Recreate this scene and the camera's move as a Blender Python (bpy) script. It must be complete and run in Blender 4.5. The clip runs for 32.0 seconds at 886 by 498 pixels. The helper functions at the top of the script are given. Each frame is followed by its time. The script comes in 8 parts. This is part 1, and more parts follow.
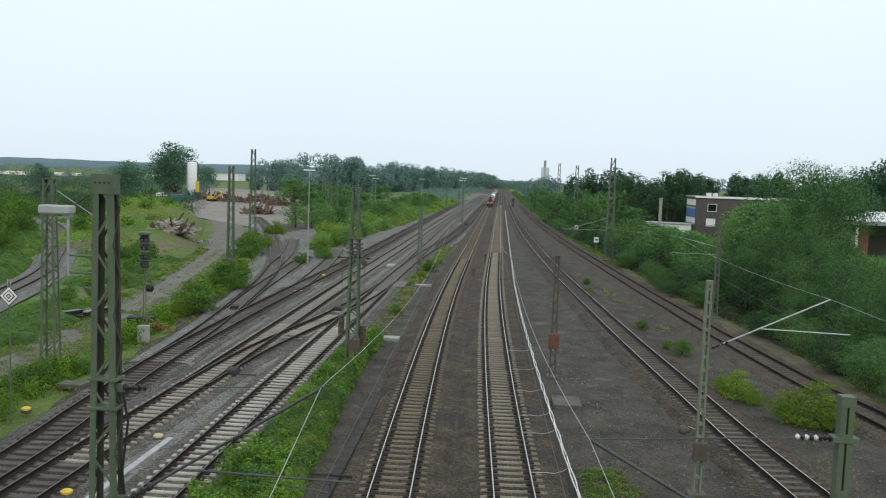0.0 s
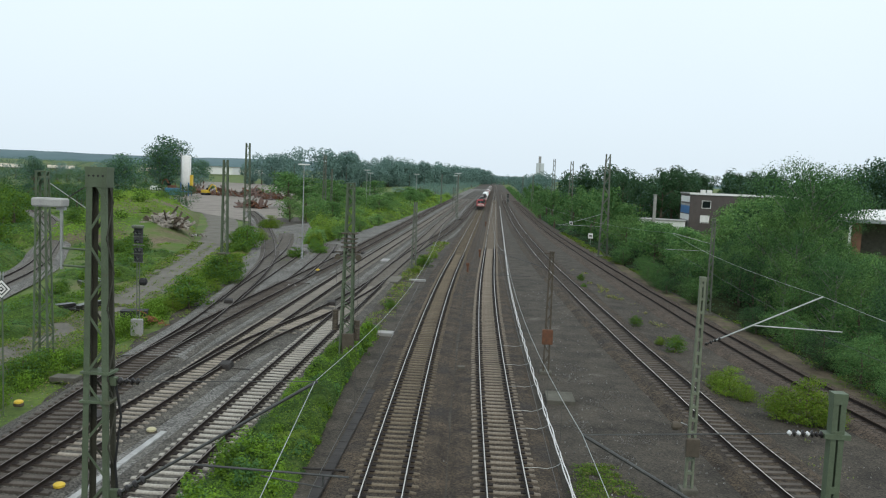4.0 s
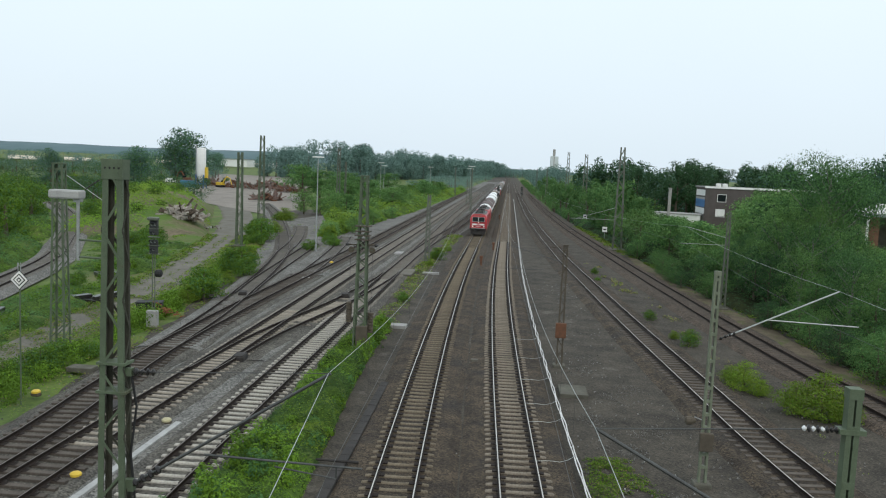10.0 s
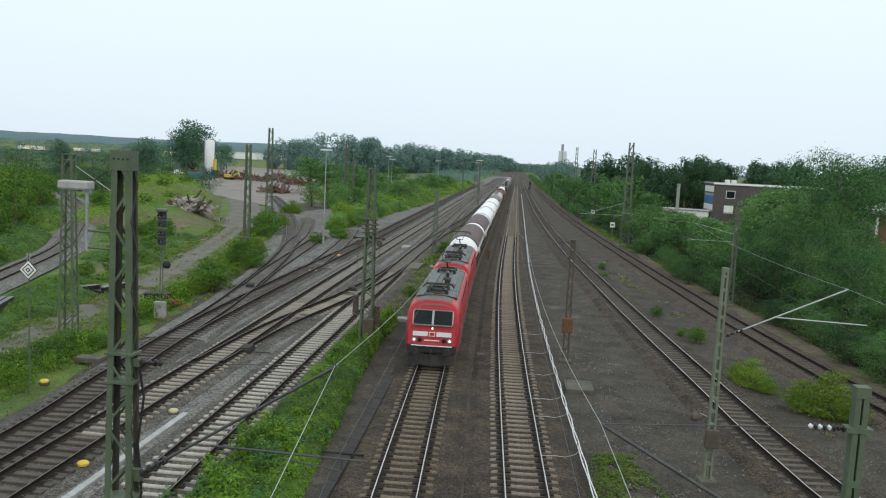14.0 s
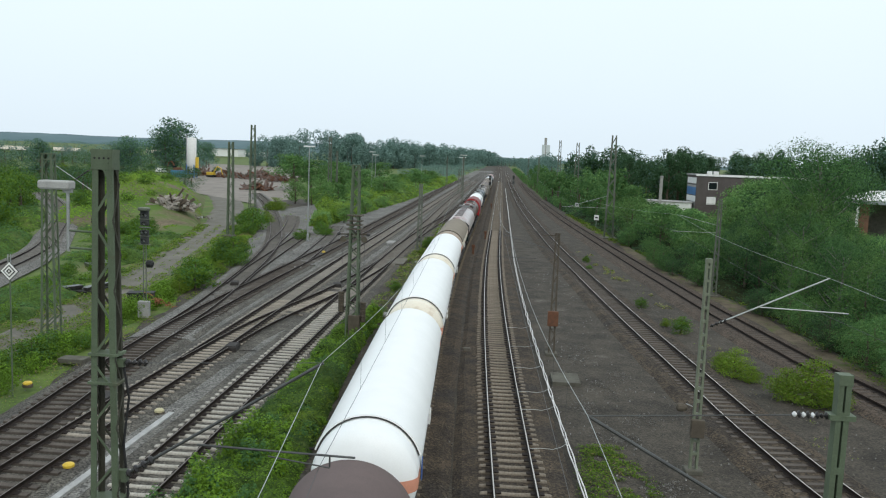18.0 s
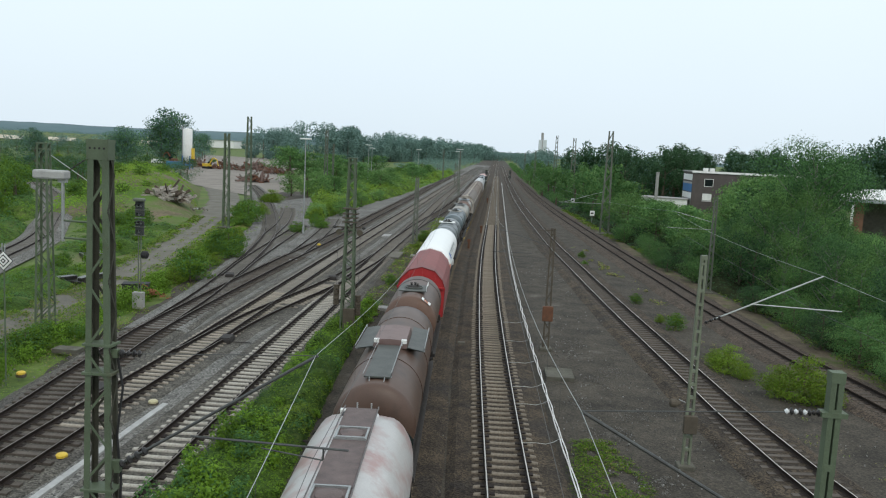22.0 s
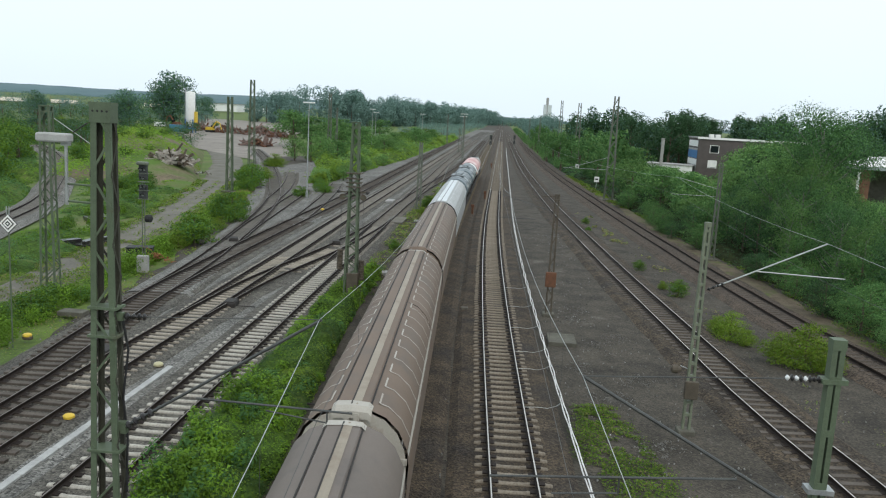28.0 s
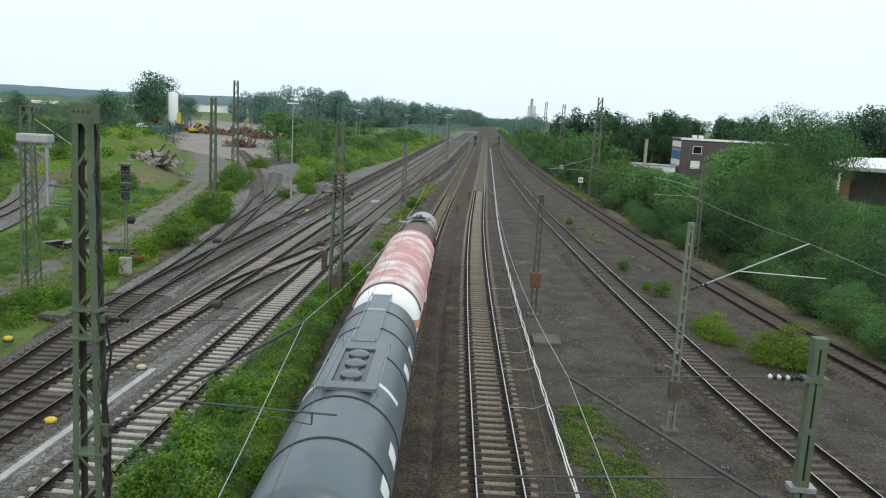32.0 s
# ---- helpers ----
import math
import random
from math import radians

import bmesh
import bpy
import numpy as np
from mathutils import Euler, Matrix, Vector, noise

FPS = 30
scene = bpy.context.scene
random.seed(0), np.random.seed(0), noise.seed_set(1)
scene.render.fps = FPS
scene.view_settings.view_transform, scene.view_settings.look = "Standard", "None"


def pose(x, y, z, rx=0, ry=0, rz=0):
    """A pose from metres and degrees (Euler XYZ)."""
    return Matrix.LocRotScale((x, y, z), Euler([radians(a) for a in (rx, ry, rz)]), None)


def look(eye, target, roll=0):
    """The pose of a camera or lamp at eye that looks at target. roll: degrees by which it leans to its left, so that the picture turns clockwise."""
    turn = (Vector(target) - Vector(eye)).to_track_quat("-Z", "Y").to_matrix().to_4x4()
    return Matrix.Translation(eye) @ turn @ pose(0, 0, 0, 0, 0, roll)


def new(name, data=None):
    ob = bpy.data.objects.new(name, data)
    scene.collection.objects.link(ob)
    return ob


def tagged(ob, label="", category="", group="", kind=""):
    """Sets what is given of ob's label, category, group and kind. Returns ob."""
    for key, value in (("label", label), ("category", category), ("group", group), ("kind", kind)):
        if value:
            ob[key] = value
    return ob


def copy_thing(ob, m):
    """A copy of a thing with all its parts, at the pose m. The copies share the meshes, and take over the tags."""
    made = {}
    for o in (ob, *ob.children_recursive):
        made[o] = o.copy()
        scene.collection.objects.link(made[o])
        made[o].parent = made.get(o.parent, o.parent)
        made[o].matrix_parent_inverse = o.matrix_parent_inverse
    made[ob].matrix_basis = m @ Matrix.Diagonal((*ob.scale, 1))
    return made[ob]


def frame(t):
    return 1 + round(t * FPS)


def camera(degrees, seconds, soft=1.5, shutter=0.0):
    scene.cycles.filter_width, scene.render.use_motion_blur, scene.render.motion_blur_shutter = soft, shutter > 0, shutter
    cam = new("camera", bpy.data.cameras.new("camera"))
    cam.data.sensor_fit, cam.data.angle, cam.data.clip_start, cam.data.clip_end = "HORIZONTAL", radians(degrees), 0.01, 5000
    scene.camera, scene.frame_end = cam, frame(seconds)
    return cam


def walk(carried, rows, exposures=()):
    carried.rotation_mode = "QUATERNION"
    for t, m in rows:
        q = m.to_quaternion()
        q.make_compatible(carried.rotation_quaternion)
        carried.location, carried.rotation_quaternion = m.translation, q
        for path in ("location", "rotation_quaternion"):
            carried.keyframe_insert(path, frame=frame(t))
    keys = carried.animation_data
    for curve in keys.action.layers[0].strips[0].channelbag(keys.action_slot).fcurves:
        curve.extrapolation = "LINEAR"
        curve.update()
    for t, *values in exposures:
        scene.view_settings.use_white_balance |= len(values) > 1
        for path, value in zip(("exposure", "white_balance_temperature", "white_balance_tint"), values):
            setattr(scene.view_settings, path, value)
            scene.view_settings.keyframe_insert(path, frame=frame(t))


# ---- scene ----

# ---- camera: hand-held on a road bridge, eye 11.34 m above the rail heads ----
cam = camera(58.33, 32.0, soft=1.15)
EYE, TILT, LEAN, TURN = 11.34, -4.93, -1.98, 4.2
ROWS = [  # seconds, yaw, pitch, roll against the first pose
    (0.0, -0.00, 0.00, 0.00),
    (0.5, 0.02, -0.16, -0.07),
    (1.0, -0.04, -0.24, -0.18),
    (1.5, -0.05, -0.29, -0.12),
    (2.0, -0.09, -0.30, -0.11),
    (2.5, -0.30, -0.47, -0.15),
    (3.0, -0.38, -0.39, -0.30),
    (3.5, -0.40, -0.37, -0.33),
    (5.5, -0.38, -0.24, -0.29),
    (6.0, -0.30, -0.32, -0.31),
    (6.5, -0.18, -0.37, -0.33),
    (7.0, -0.18, -0.46, -0.40),
    (7.5, -0.03, -0.54, -0.43),
    (8.0, 0.07, -0.60, -0.58),
    (8.5, 0.34, -0.87, -0.18),
    (9.0, 0.06, -0.92, -0.44),
    (9.5, 0.23, -0.83, -0.52),
    (10.0, 0.58, -0.86, -0.54),
    (10.5, 0.66, -0.93, -0.56),
    (11.0, 0.81, -0.81, -0.64),
    (11.5, 0.99, -0.83, -0.90),
    (12.0, 1.08, -0.93, -0.86),
    (12.5, 1.03, -1.00, -0.75),
    (13.0, 0.78, -0.88, -0.57),
    (13.5, 0.87, -0.81, -0.69),
    (14.0, 1.11, -1.30, -1.06),
    (14.5, 0.49, -1.39, -0.26),
    (16.5, 0.09, -2.14, -0.30),
    (17.0, -0.09, -1.82, -0.30),
    (17.5, 0.01, -1.79, -0.21),
    (18.0, 0.00, -1.65, -0.26),
    (18.5, 0.03, -1.61, -0.24),
    (19.0, -0.19, -1.61, -0.03),
    (19.5, -0.02, -1.66, -0.42),
    (20.0, -0.14, -1.86, -0.76),
    (20.5, -0.41, -1.90, -0.93),
    (21.0, -0.07, -1.94, -0.67),
    (21.5, -0.58, -2.01, -0.93),
    (22.0, -0.30, -2.08, -0.87),
    (22.5, -0.53, -2.17, -1.09),
    (23.0, -0.25, -2.17, -0.91),
    (23.5, -0.18, -2.15, -0.84),
    (24.0, -0.04, -2.15, -0.84),
    (24.5, -0.15, -2.15, -0.84),
    (25.0, -0.11, -1.46, -0.74),
    (25.5, -0.93, -2.16, -1.36),
    (26.0, -0.06, -3.76, -1.06),
    (26.5, 0.14, -4.54, -1.30),
    (28.5, -0.24, -4.58, -1.00),
    (29.0, -0.85, -4.53, -0.92),
    (29.5, -1.10, -4.48, -1.02),
    (30.0, -1.29, -4.54, -1.02),
    (30.5, -1.31, -4.54, -1.17),
    (31.0, -1.16, -4.47, -1.12),
    (31.5, -1.15, -4.50, -1.25),
    (32.0, -1.13, -4.50, -1.10),
]
walk(cam, [(t, pose(0, 0, EYE, TILT, LEAN, TURN) @ pose(0, 0, 0, 90 + pitch, roll, yaw)) for t, yaw, pitch, roll in ROWS],
     [(0.0, 0.02), (8.0, 0.0), (14.0, 0.03), (17.0, 0.12), (18.0, 0.05), (19.0, 0.01), (21.0, 0.0), (22.0, 0.02), (23.0, 0.09), (26.5, 0.14), (29.0, 0.19), (32.0, 0.19)])

# ---- world and light: bright overcast sky ----
SUN_EL, SUN_AZ = 48, 150
world = bpy.data.worlds.new("overcast")
scene.world = world
world.use_nodes = True
wn, wl = world.node_tree.nodes, world.node_tree.links
wn.clear()
w_out = wn.new("ShaderNodeOutputWorld")
w_bg = wn.new("ShaderNodeBackground")
sky = wn.new("ShaderNodeTexSky")
sky.sky_type = "NISHITA"
sky.sun_disc = False
sky.sun_elevation, sky.sun_rotation = radians(SUN_EL), radians(SUN_AZ)
sky.dust_density = 4.0
w_mix = wn.new("ShaderNodeMix")
w_mix.data_type = "RGBA"
w_mix.inputs[0].default_value = 0.9
w_tc = wn.new("ShaderNodeTexCoord")
w_sep = wn.new("ShaderNodeSeparateXYZ")
w_ramp = wn.new("ShaderNodeValToRGB")
w_ramp.color_ramp.elements[0].position, w_ramp.color_ramp.elements[0].color = 0.0, (7.95, 9.2, 10.2, 1)
w_ramp.color_ramp.elements[1].position, w_ramp.color_ramp.elements[1].color = 0.32, (9.6, 10.95, 11.8, 1)
w_noise = wn.new("ShaderNodeTexNoise")
w_noise.inputs["Scale"].default_value = 2.2
w_noise.inputs["Detail"].default_value = 5
w_add = wn.new("ShaderNodeMath")
w_add.operation = "MULTIPLY_ADD"
w_add.inputs[1].default_value = 0.12
wl.new(w_tc.outputs["Generated"], w_sep.inputs[0])
wl.new(w_tc.outputs["Generated"], w_noise.inputs["Vector"])
wl.new(w_noise.outputs["Fac"], w_add.inputs[0])
wl.new(w_sep.outputs["Z"], w_add.inputs[2])
wl.new(w_add.outputs[0], w_ramp.inputs["Fac"])
wl.new(sky.outputs[0], w_mix.inputs[6])
wl.new(w_ramp.outputs[0], w_mix.inputs[7])
wl.new(w_mix.outputs[2], w_bg.inputs["Color"])
w_bg.inputs["Strength"].default_value = 0.098
wl.new(w_bg.outputs[0], w_out.inputs[0])

sun = new("sun", bpy.data.lights.new("sun", "SUN"))
sun.data.energy, sun.data.angle, sun.data.color = 0.85, radians(25), (1.0, 0.92, 0.79)
sun.matrix_world = look((0, 0, 60), (0 - 60 * math.sin(radians(SUN_AZ)) / math.tan(radians(SUN_EL)),
                                    0 - 60 * math.cos(radians(SUN_AZ)) / math.tan(radians(SUN_EL)), 0))


# ---- materials ----
def mat(name, base, alt=None, scale=3.0, rough=0.8, metal=0.0, bump=0.15, fine=40.0, stain=None, stain_scale=0.6,
        stain_cut=0.55, per=0.0, coords="Object", spec=0.4, stretch=None, stones=0.0, contrast=0.7):
    """Two scales of noise between base and alt, an optional stain colour, fine bump, per-piece brightness."""
    m = bpy.data.materials.new(name)
    m.use_nodes = True
    n, l = m.node_tree.nodes, m.node_tree.links
    b = n["Principled BSDF"]
    alt = alt or tuple(c * 0.7 for c in base)
    tc = n.new("ShaderNodeTexCoord")
    src = tc.outputs[coords]
    if stretch:
        mp = n.new("ShaderNodeMapping")
        mp.inputs["Scale"].default_value = stretch
        l.new(src, mp.inputs[0])
        src = mp.outputs[0]

    def noise_node(s, detail):
        t = n.new("ShaderNodeTexNoise")
        t.inputs["Scale"].default_value = s
        t.inputs["Detail"].default_value = detail
        t.inputs["Roughness"].default_value = 0.65
        l.new(src, t.inputs["Vector"])
        return t

    big, small = noise_node(scale, 4), noise_node(fine, 3)
    mixf = n.new("ShaderNodeMath")
    mixf.operation = "MULTIPLY_ADD"
    mixf.inputs[1].default_value = 0.45
    l.new(small.outputs["Fac"], mixf.inputs[0])
    half = n.new("ShaderNodeMath")
    half.operation = "MULTIPLY"
    half.inputs[1].default_value = 0.6
    l.new(big.outputs["Fac"], half.inputs[0])
    l.new(half.outputs[0], mixf.inputs[2])
    ramp = n.new("ShaderNodeValToRGB")
    ramp.color_ramp.elements[0].position, ramp.color_ramp.elements[0].color = 0.38, (*alt, 1)
    ramp.color_ramp.elements[1].position, ramp.color_ramp.elements[1].color = 0.64, (*base, 1)
    l.new(mixf.outputs[0], ramp.inputs["Fac"])
    col = ramp.outputs[0]
    if stain:
        st = noise_node(stain_scale, 6)
        sr = n.new("ShaderNodeValToRGB")
        sr.color_ramp.elements[0].position, sr.color_ramp.elements[1].position = stain_cut, min(0.99, stain_cut + 0.16)
        l.new(st.outputs["Fac"], sr.inputs["Fac"])
        mx = n.new("ShaderNodeMix")
        mx.data_type = "RGBA"
        l.new(sr.outputs[0], mx.inputs[0])
        l.new(col, mx.inputs[6])
        mx.inputs[7].default_value = (*stain, 1)
        col = mx.outputs[2]
    if per:
        oi = n.new("ShaderNodeObjectInfo")
        geo = n.new("ShaderNodeNewGeometry")
        add = n.new("ShaderNodeMath")
        add.operation = "MULTIPLY_ADD"
        add.inputs[1].default_value = 0.55
        l.new(geo.outputs["Random Per Island"], add.inputs[0])
        l.new(oi.outputs["Random"], add.inputs[2])
        mr = n.new("ShaderNodeMapRange")
        mr.inputs["From Max"].default_value = 1.55
        mr.inputs["To Min"].default_value, mr.inputs["To Max"].default_value = 1 - per, 1 + per
        l.new(add.outputs[0], mr.inputs["Value"])
        hs = n.new("ShaderNodeHueSaturation")
        l.new(mr.outputs[0], hs.inputs["Value"])
        l.new(col, hs.inputs["Color"])
        col = hs.outputs[0]
    vor = None
    if stones:
        # single stones, each with its own grey, dark in the joints
        vor = n.new("ShaderNodeTexVoronoi")
        vor.inputs["Scale"].default_value = stones
        l.new(src, vor.inputs["Vector"])
        sep = n.new("ShaderNodeSeparateColor")
        l.new(vor.outputs["Color"], sep.inputs[0])
        sm = n.new("ShaderNodeMapRange")
        sm.inputs["To Min"].default_value, sm.inputs["To Max"].default_value = 1.05 - contrast, 1.05 + contrast
        l.new(sep.outputs[0], sm.inputs["Value"])
        hv = n.new("ShaderNodeHueSaturation")
        l.new(sm.outputs[0], hv.inputs["Value"])
        l.new(col, hv.inputs["Color"])
        col = hv.outputs[0]
    l.new(col, b.inputs["Base Color"])
    b.inputs["Roughness"].default_value = rough
    b.inputs["Metallic"].default_value = metal
    b.inputs["Specular IOR Level"].default_value = spec
    if bump:
        bp = n.new("ShaderNodeBump")
        bp.inputs["Strength"].default_value = bump
        bp.inputs["Distance"].default_value = 0.03
        l.new(vor.outputs["Distance"] if vor else small.outputs["Fac"], bp.inputs["Height"])
        l.new(bp.outputs[0], b.inputs["Normal"])
    return m


def leaf_mat(name, a, b_, per=0.24):
    """Leaves: dull surface that also lets light through."""
    m = mat(name, a, b_, scale=0.5, fine=4.0, rough=0.7, bump=0, per=per, spec=0.12)
    n, l = m.node_tree.nodes, m.node_tree.links
    tr, mx = n.new("ShaderNodeBsdfTranslucent"), n.new("ShaderNodeMixShader")
    mx.inputs[0].default_value = 0.28
    l.new(n["Principled BSDF"].inputs["Base Color"].links[0].from_socket, tr.inputs["Color"])
    l.new(n["Principled BSDF"].outputs[0], mx.inputs[1])
    l.new(tr.outputs[0], mx.inputs[2])
    l.new(mx.outputs[0], n["Material Output"].inputs["Surface"])
    return m


M = {
    "meadow": mat("meadow_grass", (0.115, 0.165, 0.032), (0.05, 0.085, 0.018), 0.25, 0.95, bump=0.6, fine=3.0, stain=(0.15, 0.125, 0.065), stain_scale=0.11, stain_cut=0.54),
    "gravel": mat("yard_gravel", (0.074, 0.063, 0.048), (0.019, 0.0158, 0.012), 0.5, 0.95, bump=0.7, fine=9.0, stones=13.0, contrast=0.35, stain=(0.126, 0.114, 0.096), stain_scale=0.42, stain_cut=0.60),
    "siding_gravel": mat("siding_gravel_grey", (0.182, 0.176, 0.162), (0.082, 0.079, 0.072), 0.4, 0.95, bump=0.6, fine=9.0, stones=14.0, stain=(0.078, 0.072, 0.064), stain_scale=0.2, stain_cut=0.5),
    # wood floor, darkened in colour for the deep shade beneath the trees
    "wood_floor": mat("wood_floor_litter_shade", (0.034, 0.044, 0.016), (0.011, 0.014, 0.006), 0.9, 0.95, bump=0.8, fine=5.0, spec=0.1),
    "ballast": mat("ballast_brown", (0.078, 0.058, 0.038), (0.017, 0.0125, 0.009), 0.9, 0.95, bump=1.0, fine=11.0, stones=15.0, stain=(0.030, 0.025, 0.021), stain_scale=0.35, stain_cut=0.5),
    "ballast_light": mat("ballast_new_grey", (0.116, 0.107, 0.090), (0.041, 0.037, 0.031), 1.2, 0.95, bump=1.0, fine=11.0, stones=15.0, stain=(0.042, 0.039, 0.037), stain_scale=0.3, stain_cut=0.55),
    "rust_ballast": mat("ballast_rusty", (0.084, 0.062, 0.045), (0.036, 0.027, 0.020), 0.8, 0.95, bump=1.0, fine=11.0, stones=15.0),
    # surface below the leaf cards; its dark mottle paints the shade between leaves
    "scrub": mat("scrub_growth_shade_mottle", (0.085, 0.150, 0.028), (0.016, 0.032, 0.008), 0.8, 0.95, bump=1.0, fine=6.0, stain=(0.13, 0.17, 0.05), stain_scale=0.3, stain_cut=0.55, spec=0.1),
    "mound": mat("mound_soil", (0.20, 0.165, 0.115), (0.10, 0.085, 0.055), 0.25, 0.95, bump=0.8, fine=2.5, stain=(0.09, 0.15, 0.035), stain_scale=0.12, stain_cut=0.44, spec=0.1),
    "dry_soil": mat("dry_soil_bank", (0.150, 0.122, 0.088), (0.070, 0.058, 0.042), 0.9, 0.95, bump=0.6, fine=8.0, stain=(0.085, 0.110, 0.035), stain_scale=0.5, stain_cut=0.52, spec=0.1),
    "dirt": mat("dirt_road", (0.172, 0.160, 0.134), (0.092, 0.085, 0.070), 0.35, 0.95, bump=0.5, fine=6.0, stain=(0.120, 0.112, 0.085), stain_scale=0.32, stain_cut=0.5),
    "rubble": mat("bare_rubble_soil", (0.27, 0.24, 0.21), (0.16, 0.14, 0.12), 0.15, 0.95, bump=0.6, fine=2.0),
    "rail": mat("rail_steel_rusty", (0.034, 0.023, 0.018), (0.013, 0.009, 0.007), 4, 0.75, 0.35, fine=30),
    "railhead": mat("rail_head_polished", (0.66, 0.62, 0.57), (0.50, 0.47, 0.42), 2, 0.36, 0.75, bump=0.02, fine=20),
    "railhead_dull": mat("rail_head_dull", (0.24, 0.21, 0.19), (0.15, 0.12, 0.10), 2, 0.45, 0.8, bump=0.02, fine=20),
    "concrete_sleeper": mat("sleeper_concrete_brown", (0.25, 0.215, 0.17), (0.13, 0.108, 0.084), 2, 0.9, fine=18, per=0.18),
    "white_sleeper": mat("sleeper_concrete_pale", (0.44, 0.415, 0.365), (0.23, 0.212, 0.182), 2, 0.9, fine=18, per=0.15),
    "mixed_sleeper": mat("sleeper_concrete_dusty", (0.34, 0.305, 0.255), (0.18, 0.155, 0.125), 2, 0.9, fine=18, per=0.3),
    "grey_sleeper": mat("sleeper_concrete_grey", (0.27, 0.25, 0.22), (0.15, 0.135, 0.115), 2, 0.9, fine=18, per=0.2),
    "dirty_sleeper": mat("sleeper_concrete_dirty", (0.185, 0.153, 0.110), (0.095, 0.076, 0.053), 2, 0.9, fine=18, per=0.2),
    "gravel_sleeper": mat("sleeper_wood_dusty", (0.155, 0.143, 0.126), (0.088, 0.080, 0.070), 2, 0.9, fine=18, per=0.25),
    "rust_sleeper": mat("sleeper_wood_rusty", (0.082, 0.065, 0.052), (0.054, 0.042, 0.034), 2, 0.9, fine=18, per=0.15),
    "rust_rail": mat("rail_steel_brown", (0.125, 0.086, 0.064), (0.085, 0.058, 0.044), 4, 0.85, 0.1, fine=30),
    "wood_sleeper": mat("sleeper_wood_grey", (0.105, 0.088, 0.073), (0.050, 0.041, 0.034), 2, 0.9, fine=18, per=0.25),
    "mast": mat("mast_green_paint", (0.108, 0.142, 0.088), (0.068, 0.088, 0.054), 1.2, 0.6, 0.0, bump=0.08, stain=(0.11, 0.085, 0.055), stain_scale=1.3, stain_cut=0.62),
    "mast_pale": mat("mast_pale_green_paint", (0.19, 0.215, 0.15), (0.11, 0.125, 0.085), 1.2, 0.6, 0.0, bump=0.08, stain=(0.10, 0.09, 0.06), stain_scale=1.3, stain_cut=0.6),
    # darker tone for the rear legs and the side and rear braces
    "mast_inner": mat("mast_inner_dark", (0.058, 0.058, 0.042), (0.032, 0.030, 0.022), 1.5, 0.85, bump=0.1),
    "mast_far": mat("mast_grey_green", (0.15, 0.165, 0.13), (0.09, 0.10, 0.08), 1.2, 0.6, 0.2, bump=0.05),
    "galv": mat("galvanised_steel", (0.42, 0.43, 0.43), (0.28, 0.29, 0.29), 3, 0.5, 0.6, bump=0.05),
    "wire": mat("wire_dull_copper", (0.10, 0.105, 0.10), (0.06, 0.06, 0.06), 3, 0.5, 0.5, bump=0),
    "wire_pale": mat("wire_bright_aluminium", (0.46, 0.48, 0.47), (0.3, 0.32, 0.31), 3, 0.45, 0.5, bump=0),
    "black": mat("black_rubber", (0.025, 0.025, 0.026), (0.012, 0.012, 0.012), 3, 0.7, bump=0.1),
    "signal_black": mat("signal_screen_weathered", (0.060, 0.064, 0.064), (0.030, 0.032, 0.032), 2.5, 0.8, bump=0.1),
    "porcelain": mat("insulator_white_glaze", (0.78, 0.79, 0.79), (0.66, 0.67, 0.67), 6, 0.25, bump=0, spec=0.6),
    "insul_dark": mat("insulator_dark_brown", (0.03, 0.028, 0.028), (0.018, 0.016, 0.016), 6, 0.3, bump=0),
    "white_paint": mat("white_paint", (0.80, 0.80, 0.78), (0.68, 0.68, 0.66), 1.5, 0.45, bump=0.03),
    "yellow": mat("yellow_paint", (0.72, 0.50, 0.05), (0.5, 0.34, 0.04), 3, 0.5, bump=0.05),
    "rust": mat("rusty_iron", (0.17, 0.075, 0.04), (0.09, 0.045, 0.028), 3, 0.85, bump=0.3),
    "concrete": mat("concrete_grey", (0.36, 0.355, 0.34), (0.24, 0.235, 0.225), 1.5, 0.9, bump=0.3),
    "cable_white": mat("cable_white_sheath", (0.78, 0.77, 0.76), (0.55, 0.53, 0.52), 2.5, 0.5, bump=0.05, stain=(0.42, 0.30, 0.26), stain_scale=1.4, stain_cut=0.62),
    "lattice_rust": mat("lattice_weathered", (0.105, 0.088, 0.064), (0.06, 0.048, 0.036), 2, 0.8, bump=0.1),
    "footing": mat("mast_footing_mossy", (0.13, 0.125, 0.10), (0.07, 0.066, 0.052), 1.5, 0.95, bump=0.4),
    "kerb": mat("kerb_stone_pale", (0.42, 0.42, 0.41), (0.30, 0.30, 0.29), 2, 0.85, bump=0.1),
    "bark": mat("bark", (0.13, 0.10, 0.075), (0.06, 0.047, 0.036), 2, 0.9, bump=0.5, fine=12),
    "birch": mat("birch_bark", (0.23, 0.22, 0.20), (0.085, 0.078, 0.07), 3, 0.8, bump=0.3, fine=9),
    "leaf_mid": leaf_mat("leaves_mid_green", (0.120, 0.215, 0.024), (0.062, 0.120, 0.015)),
    "leaf_dark": leaf_mat("leaves_dark_green", (0.062, 0.124, 0.034), (0.036, 0.076, 0.022)),
    "leaf_light": leaf_mat("leaves_light_green", (0.180, 0.320, 0.034), (0.106, 0.205, 0.023)),
    "leaf_olive": leaf_mat("leaves_olive_green", (0.195, 0.275, 0.036), (0.105, 0.165, 0.024)),
    "leaf_birch": leaf_mat("leaves_birch_green", (0.158, 0.282, 0.084), (0.102, 0.192, 0.058), 0.3),
